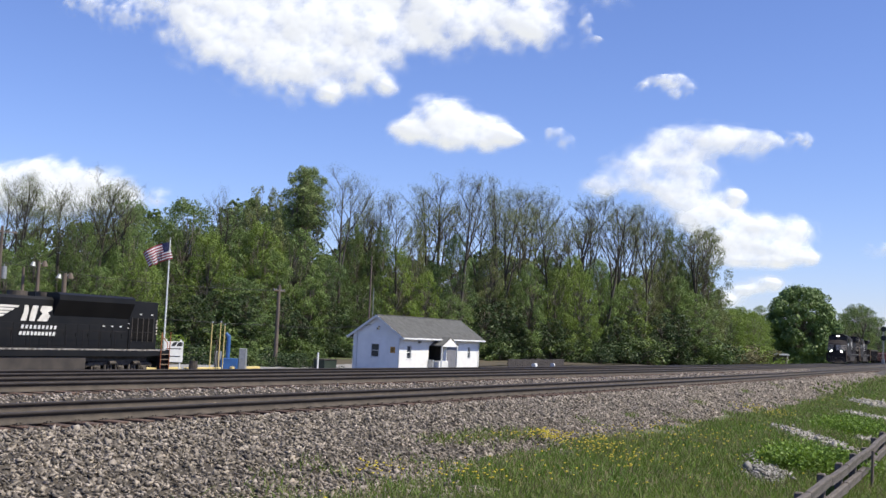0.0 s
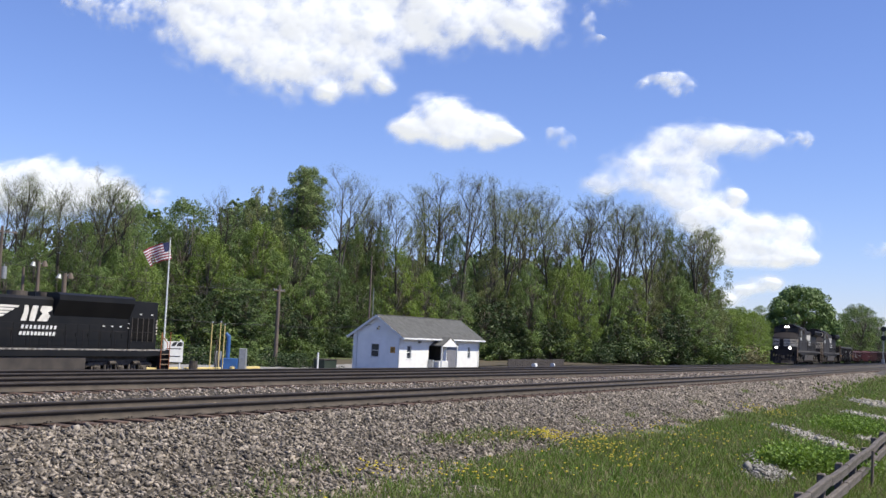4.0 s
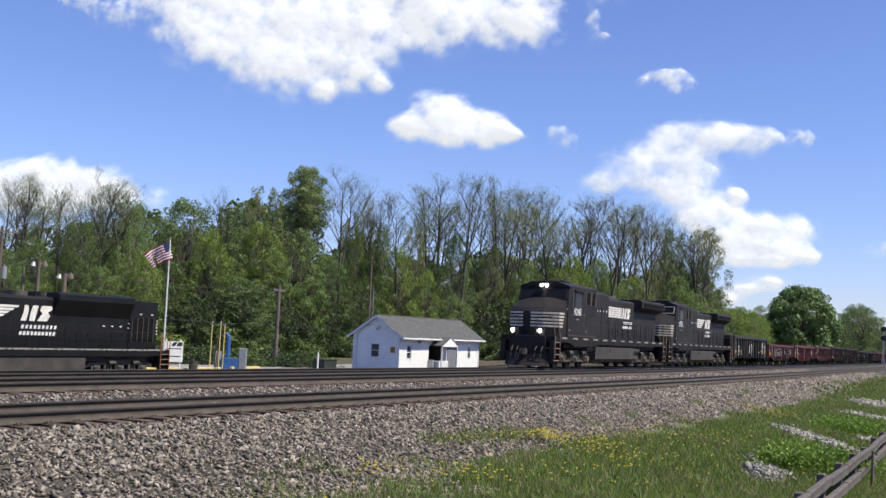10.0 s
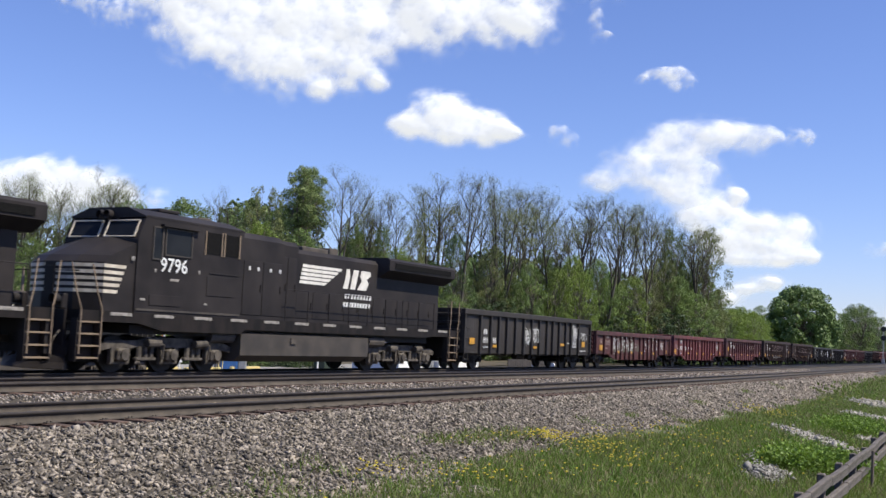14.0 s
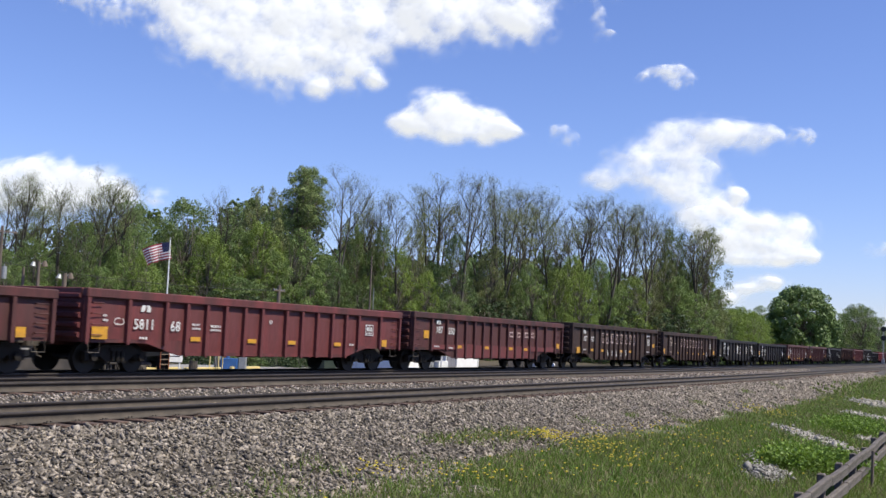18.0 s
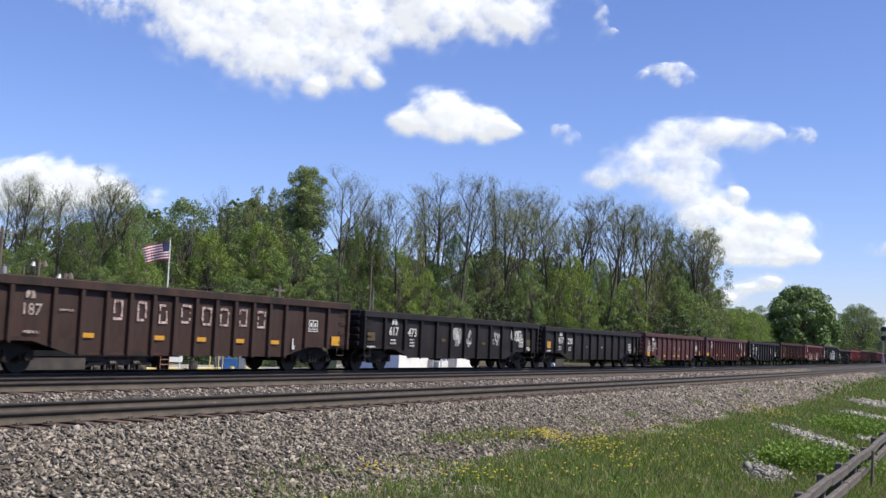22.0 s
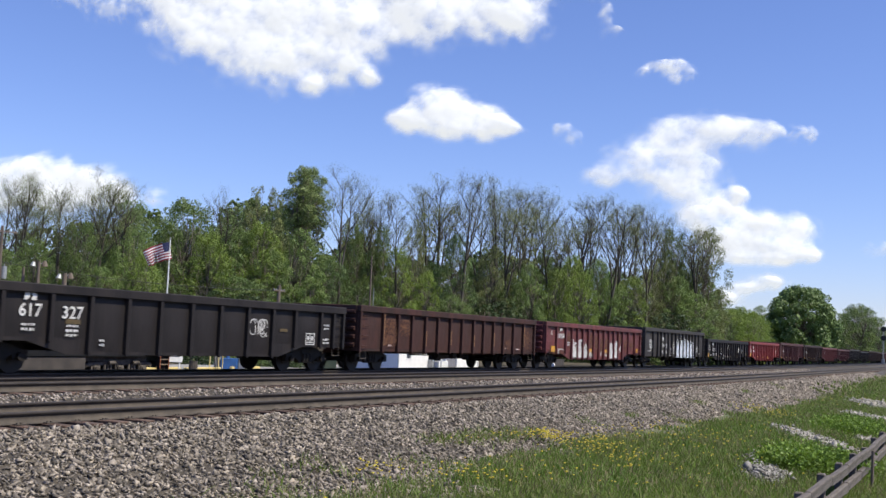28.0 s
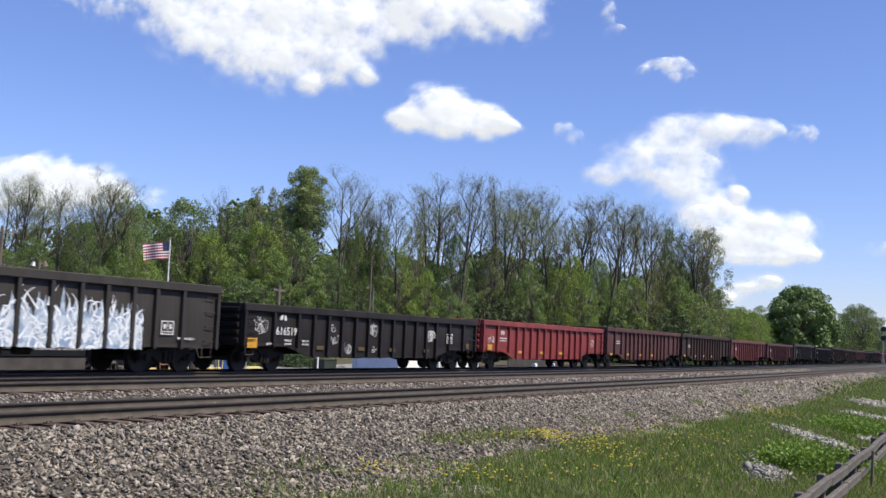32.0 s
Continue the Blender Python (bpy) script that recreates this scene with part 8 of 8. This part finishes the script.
rock_bed((11.6, 33.2, 0), (0.22, -1.0), 1.7, 0.6, 1500, 2, 0.055)
rock_bed((14.0, 35.4, 0), (0.5, 0.3), 0.5, 0.4, 200, 6, 0.06)
rock_bed((18.2, 45.7, 0), (0.2, -1.0), 1.7, 0.9, 1000, 3, 0.07)
rock_bed((22.8, 56.6, 0), (0.28, 1.0), 3.4, 1.2, 1500, 4, 0.085)

M_BLADE = material("grass_blade", (0.1132, 0.1935, 0.023), (0.146, 0.205, 0.0344), 0.6, scale=0.6, trans=0.4, island_tone=0.4)
M_STRAW = material("dry_grass", (0.2378, 0.205, 0.1066), (0.1722, 0.164, 0.0738), 0.7, scale=0.6, trans=0.3, island_tone=0.35)
M_FLOWER = material("yellow_flower", (0.697, 0.5904, 0.0656), (0.656, 0.5084, 0.041), 0.6, scale=3, trans=0.2)
M_WEED = material("bright_weed", (0.164, 0.2542, 0.0279), (0.1148, 0.1968, 0.0246), 0.55, scale=1, trans=0.35, island_tone=0.4)


def blades(P, height, rng, name, mats, idx, label, width=0.012, lean=0.35):
    n = len(P)
    a = rng.uniform(0, 2 * np.pi, n)
    u = np.stack([np.cos(a), np.sin(a), np.zeros(n)], 1) * (width * rng.uniform(0.7, 1.5, n))[:, None]
    d = np.stack([rng.normal(0, lean, n), rng.normal(0, lean, n), np.ones(n)], 1)
    h = (height * rng.uniform(0.55, 1.3, n))[:, None]
    mid, tip = P + d * h * (0.55, 0.55, 0.6), P + d * h * (1.25, 1.25, 1.0)
    V = np.stack([P - u, P + u, mid + u * 0.7, mid - u * 0.7, tip], 1).reshape(-1, 3)
    k = 5 * np.arange(n)[:, None]
    F = np.concatenate([np.stack([k[:, 0], k[:, 0] + 1, k[:, 0] + 2], 1), np.stack([k[:, 0], k[:, 0] + 2, k[:, 0] + 3], 1), np.stack([k[:, 0] + 3, k[:, 0] + 2, k[:, 0] + 4], 1)])
    ob = new(name, big_mesh(name, V, F, mats, np.concatenate([idx] * 3)))
    return tagged(ob, label, "grass", kind="stuff")


def edge_of_grass(s):
    return np.interp(s, (-24, -12.1, -10.3, -6.2, -3.5, -2.5, -1.0, 2.0, 4.1, 7.1, 10.5, 15.2, 24.5, 35, 53, 99), (-6.6, -4.95, -4.6, -4.6, -4.4, -4.1, -4.25, -4.6, -5.3, -4.95, -4.7, -4.9, -4.6, -4.2, -3.6, -3.0)) + 0.12 * np.sin(s * 0.9 + 1) + 0.10 * np.sin(s * 2.3)


def scatter_grass():
    rng = np.random.default_rng(9)
    for s0, s1, l0, l1, n, hgt, wid in ((-16, 8, -13, -3.2, 130000, 0.17, 0.008), (8, 40, -13, -3.0, 110000, 0.20, 0.011), (40, 110, -12, -2.8, 50000, 0.26, 0.035), (110, 260, -12, -3.0, 26000, 0.34, 0.08)):
        s, la = rng.uniform(s0, s1, n), rng.uniform(l0, l1, n)
        e = edge_of_grass(s)
        patch = np.array([noise.noise((a * 0.7, b * 0.7, 5)) for a, b in zip(s, la)])
        ok = (la < e) & (rng.random(n) < np.clip((e - la) * 1.4 + 0.1, 0, 1)) | (la < e + 1.1) & (patch > 0.32) & (rng.random(n) < 0.35)
        s, la, patch = s[ok], la[ok], patch[ok]
        P = on_many(s, la, np.zeros(len(s)))
        bare = np.zeros(len(s), bool)
        for (cx, cy), (dx, dy), hl, hw in BEDS:
            q = math.hypot(dx, dy)
            u, w = ((P[:, 0] - cx) * dx + (P[:, 1] - cy) * dy) / q, ((P[:, 1] - cy) * dx - (P[:, 0] - cx) * dy) / q
            bare |= ((u / (1.25 * hl)) ** 2 + (w / (1.25 * hw)) ** 2 < 1)
        keep = ~bare | (rng.random(len(s)) < 0.22)
        s, la, patch, P = s[keep], la[keep], patch[keep], P[keep]
        bed_z = np.interp(la, [p[0] for p in BED], [p[1] for p in BED]) + GRADE * s
        P[:, 2] = np.where(la > -4.7, np.maximum(ground_many(P), bed_z), ground_many(P)) - 0.02
        idx = (rng.random(len(s)) < 0.24 + 0.5 * np.clip(-patch, 0, 1)).astype(int)
        blades(P, hgt, rng, "grass", [M_BLADE, M_STRAW], idx, "long green spring grass with dry stalks beside the ballast", wid)


scatter_grass()


def weeds_on_ballast():
    rng = np.random.default_rng(21)
    Ps = []
    for s0, la0, r, n in ((-14.5, -4.6, 0.5, 120), (-13.4, -4.8, 0.5, 110), (-12.4, -4.4, 0.5, 120), (-6.3, -3.6, 0.4, 160), (-5.2, -3.75, 0.5, 260), (-4.2, -3.75, 0.5, 260), (-3.2, -3.8, 0.5, 300), (-2.3, -3.85, 0.4, 260), (5.2, -3.62, 0.22, 90), (8.1, -4.5, 0.3, 160), (13.6, -3.3, 0.3, 150), (23.8, -2.75, 0.4, 120), (31.9, -2.75, 0.4, 110), (33, -2.2, 0.4, 70), (-8.5, -4.3, 0.5, 110)):
        s, la = rng.normal(s0, r, n), rng.normal(la0, r * 0.35, n)
        Ps.append(on_many(s, la, np.interp(la, [p[0] for p in BED], [p[1] for p in BED])))
    P = np.concatenate(Ps)
    blades(P, 0.13, rng, "ballast_weeds", [M_BLADE, M_STRAW], (rng.random(len(P)) < 0.4).astype(int), "tufts of green weeds growing in the ballast", 0.009, 0.7)


weeds_on_ballast()


def flowers():
    rng = np.random.default_rng(31)
    Ps = []
    for s0, la0, rs, rl, n in ((-2.6, -4.25, 0.3, 0.12, 90), (-2.7, -4.7, 0.4, 0.25, 110), (-3.0, -5.4, 0.6, 0.35, 90), (-3.5, -6.3, 0.6, 0.35, 70), (-4.7, -7.0, 0.7, 0.4, 40), (1.1, -5.1, 1.2, 0.4, 60), (2.0, -6.2, 1.8, 0.7, 50), (-10.3, -4.8, 0.35, 0.2, 40), (-11.4, -5.4, 0.8, 0.3, 20),
                               (-9.2, -5.9, 0.6, 0.3, 50), (-4.0, -3.8, 0.9, 0.15, 40), (13.8, -5.9, 0.9, 0.5, 110), (15.7, -4.7, 0.8, 0.25, 50), (-7, -6.4, 1.8, 0.8, 50), (-3, -7.5, 2.5, 1.2, 60), (1.0, -7.2, 1.5, 0.6, 50), (6, -7, 4, 1.0, 50), (30, -5.5, 5, 0.8, 40)):
        n = int(n * 0.8)
        s, la = rng.normal(s0, rs, n), rng.normal(la0, rl, n)
        P = on_many(s, la, np.zeros(n))
        P[:, 2] = ground_many(P) + rng.uniform(0.22, 0.40, n)
        Ps.append(P)
    P = np.concatenate(Ps)
    n = len(P)
    r = 0.024 * rng.uniform(0.6, 1.4, n)
    k = 6
    ang = np.arange(k) * 2 * np.pi / k
    ring = np.stack([np.cos(ang), np.sin(ang), np.full(k, 0.25)], 1)
    V = P[:, None] + ring[None] * r[:, None, None]
    V = np.concatenate([V, (P + np.stack([np.zeros(n), np.zeros(n), r * 0.6], 1))[:, None], (P - np.stack([np.zeros(n), np.zeros(n), r * 0.5], 1))[:, None]], 1)
    F = np.array([(i, (i + 1) % k, k) for i in range(k)] + [((i + 1) % k, i, k + 1) for i in range(k)])
    F = (F[None] + (k + 2) * np.arange(n)[:, None, None]).reshape(-1, 3)
    tagged(new("wild_flowers", big_mesh("wild_flowers", V.reshape(-1, 3), F, M_FLOWER)), "small yellow wild flowers in the long grass", "flowers", kind="stuff")


flowers()


def broad_weed(x, y, r, h, seed):
    rng = np.random.default_rng(seed)
    we = thing("weed_clump", Matrix.Translation((x, y, ground_z(x, y))), "bright green clump of broad-leaved weeds by the stones", "weeds", "weed clumps")
    pts = rng.normal(0, 1, (150, 3)) * (r * 0.5, r * 0.5, h * 0.22) + (0, 0, h * 0.55)
    b = Build()
    for p in pts[::5]:
        b.tube([(p[0] * 0.7, p[1] * 0.7, 0), tuple(p)], 0.008, 4)
    part("stem", big_mesh_from(b, "stem", M_WEED), None, we)
    V, F = leaf_mesh(pts, (0.10, 0.10, 0.09), 22, 0.042, rng)
    part("leaves", big_mesh("leaves", V, F, M_WEED), None, we)


for i, (x, y, r, h) in enumerate(((8.2, 25.7, 0.6, 0.42), (8.9, 26.1, 0.7, 0.45), (9.7, 26.9, 0.8, 0.42), (9.0, 27.3, 0.7, 0.40), (9.9, 28.0, 0.7, 0.30), (13.9, 37.2, 1.1, 0.30), (14.4, 38.8, 1.3, 0.26), (15.2, 38.2, 1.3, 0.28), (15.4, 40.4, 1.4, 0.26))):
    broad_weed(x, y, r, h, i + 1)

M_FENCE = material("silvered_timber", (0.1394, 0.1189, 0.1066), (0.082, 0.0697, 0.0615), 0.9, scale=2.5, bump=0.7, bump_scale=25, stretch=(0.4, 4, 4), random_tone=0.15)


def rail_fence():
    fe = thing("rail_fence", Matrix(), "weathered grey two-rail timber fence in the grass", "fence")
    rng = random.Random(2)
    stops = [-14.0 + 2.55 * i for i in range(12)]
    pts = []
    for i, s in enumerate(stops):
        la = -11.05 + 0.038 * (s + 14)
        p = on(s, la)
        g = ground_z(p.x, p.y)
        pts.append((s, la, p, g))
        b = Build()
        b.box(-0.07, 0.07, 0.07, 0.22, -0.3, 0.70 + rng.uniform(-0.04, 0.04), bevel=0.02)
        part("post", b, M_FENCE, fe, pos=Matrix.Translation((p.x, p.y, g)) @ Matrix.Rotation(heading(s), 4, "Z"))
    for (s0, l0, a, ga), (s1, l1, c, gc) in zip(pts[:-1], pts[1:]):
        for z in (0.60, 0.23):
            p0, p1 = Vector((a.x, a.y, ga + z + rng.uniform(-0.02, 0.02))), Vector((c.x, c.y, gc + z + rng.uniform(-0.02, 0.02)))
            L = (p1 - p0).length
            b = Build()
            b.box(0.01, L - 0.01, -0.06, 0.06, -0.095, 0.095, bevel=0.02)
            x = (p1 - p0).normalized()
            y = Vector((0, 0, 1)).cross(x).normalized()
            m = Matrix((x, y, x.cross(y))).transposed().to_4x4()
            part("rail", b, M_FENCE, fe, pos=Matrix.Translation(p0) @ m)
    b = Build()
    p = on(1.2, -10.75)
    b.tube([(0, 0, -0.2), (0.02, 0, 0.85)], 0.035, 6)
    part("stake", b, M_POLE, fe, "thin pale stake", pos=(p.x, p.y, ground_z(p.x, p.y)))


rail_fence()


def move_small_things():
    # clouds drift on the wind
    for ob, (db, dz) in CLOUDS:
        m = ob.matrix_basis.copy()
        half = Vector((db * SKY_Y / 2, 0, dz * SKY_Y / 2))
        walk(ob, [(0.0, Matrix.Translation(-half) @ m), (32.0, Matrix.Translation(half) @ m)])
    # a wave runs along the flag's strips
    w = FLAG_W / FLAG_N
    rows = [[] for _ in FLAG_STRIPS]
    for i in range(129):
        t = i * 0.25
        p = Vector((0, 0, 0))
        droop = 0.55 + 0.26 * math.sin(0.7 * t + 0.3) + 0.14 * math.sin(1.9 * t + 1)
        for k in range(FLAG_N):
            a = 0.48 + (0.42 + 0.55 * k / FLAG_N) * math.sin(5.2 * t - 0.75 * k)
            tilt = droop * (0.45 + 0.55 * k / FLAG_N)
            rows[k].append((t, Matrix.Translation(p) @ Matrix.Rotation(a, 4, "Z") @ Matrix.Rotation(tilt * 0.8, 4, "Y")))
            p = p + Vector((w * math.cos(a) * math.cos(tilt * 0.8), w * math.sin(a), -w * math.sin(tilt * 0.8)))
    for strip, r in zip(FLAG_STRIPS, rows):
        walk(strip, r)


# ---------------- what moves ----------------
def train_at(t):
    """Where the reference point of the first locomotive is along the line."""
    return 165.484 - 13.7239 * t - 0.5 * 0.0693 * (t - 12) ** 2


def rolling_pose(s, off, z, front, rear):
    """The pose of a car whose trucks stand at front and rear behind its origin."""
    a, c = on(s + front, off, z), on(s + rear, off, z)
    x = (c - a).normalized()
    y = Vector((0, 0, 1)).cross(x).normalized()
    m = Matrix((x, y, x.cross(y))).transposed().to_4x4()
    return Matrix.Translation(a - x * front) @ m


def turn_wheels(car):
    """The wheels roll without slip, in steps of less than a quarter turn."""
    steps = [i * 0.04 for i in range(801)]
    for truck in car.children:
        if truck.name.startswith("truck"):
            for w in truck.children:
                if w.name.startswith("wheelset"):
                    hub = w.matrix_basis.translation.copy()
                    walk(w, [(t, Matrix.Translation(hub) @ Matrix.Rotation((train_at(t) - train_at(0)) / hub.z, 4, "Y")) for t in steps])


def motions():
    times = [i * 0.5 for i in range(65)]
    for car, d, front, rear in TRAIN:
        walk(car, [(t, rolling_pose(train_at(t) + d, TRACK_3, Z3, front, rear)) for t in times])
        if d < 330:
            turn_wheels(car)
    move_small_things()


motions()
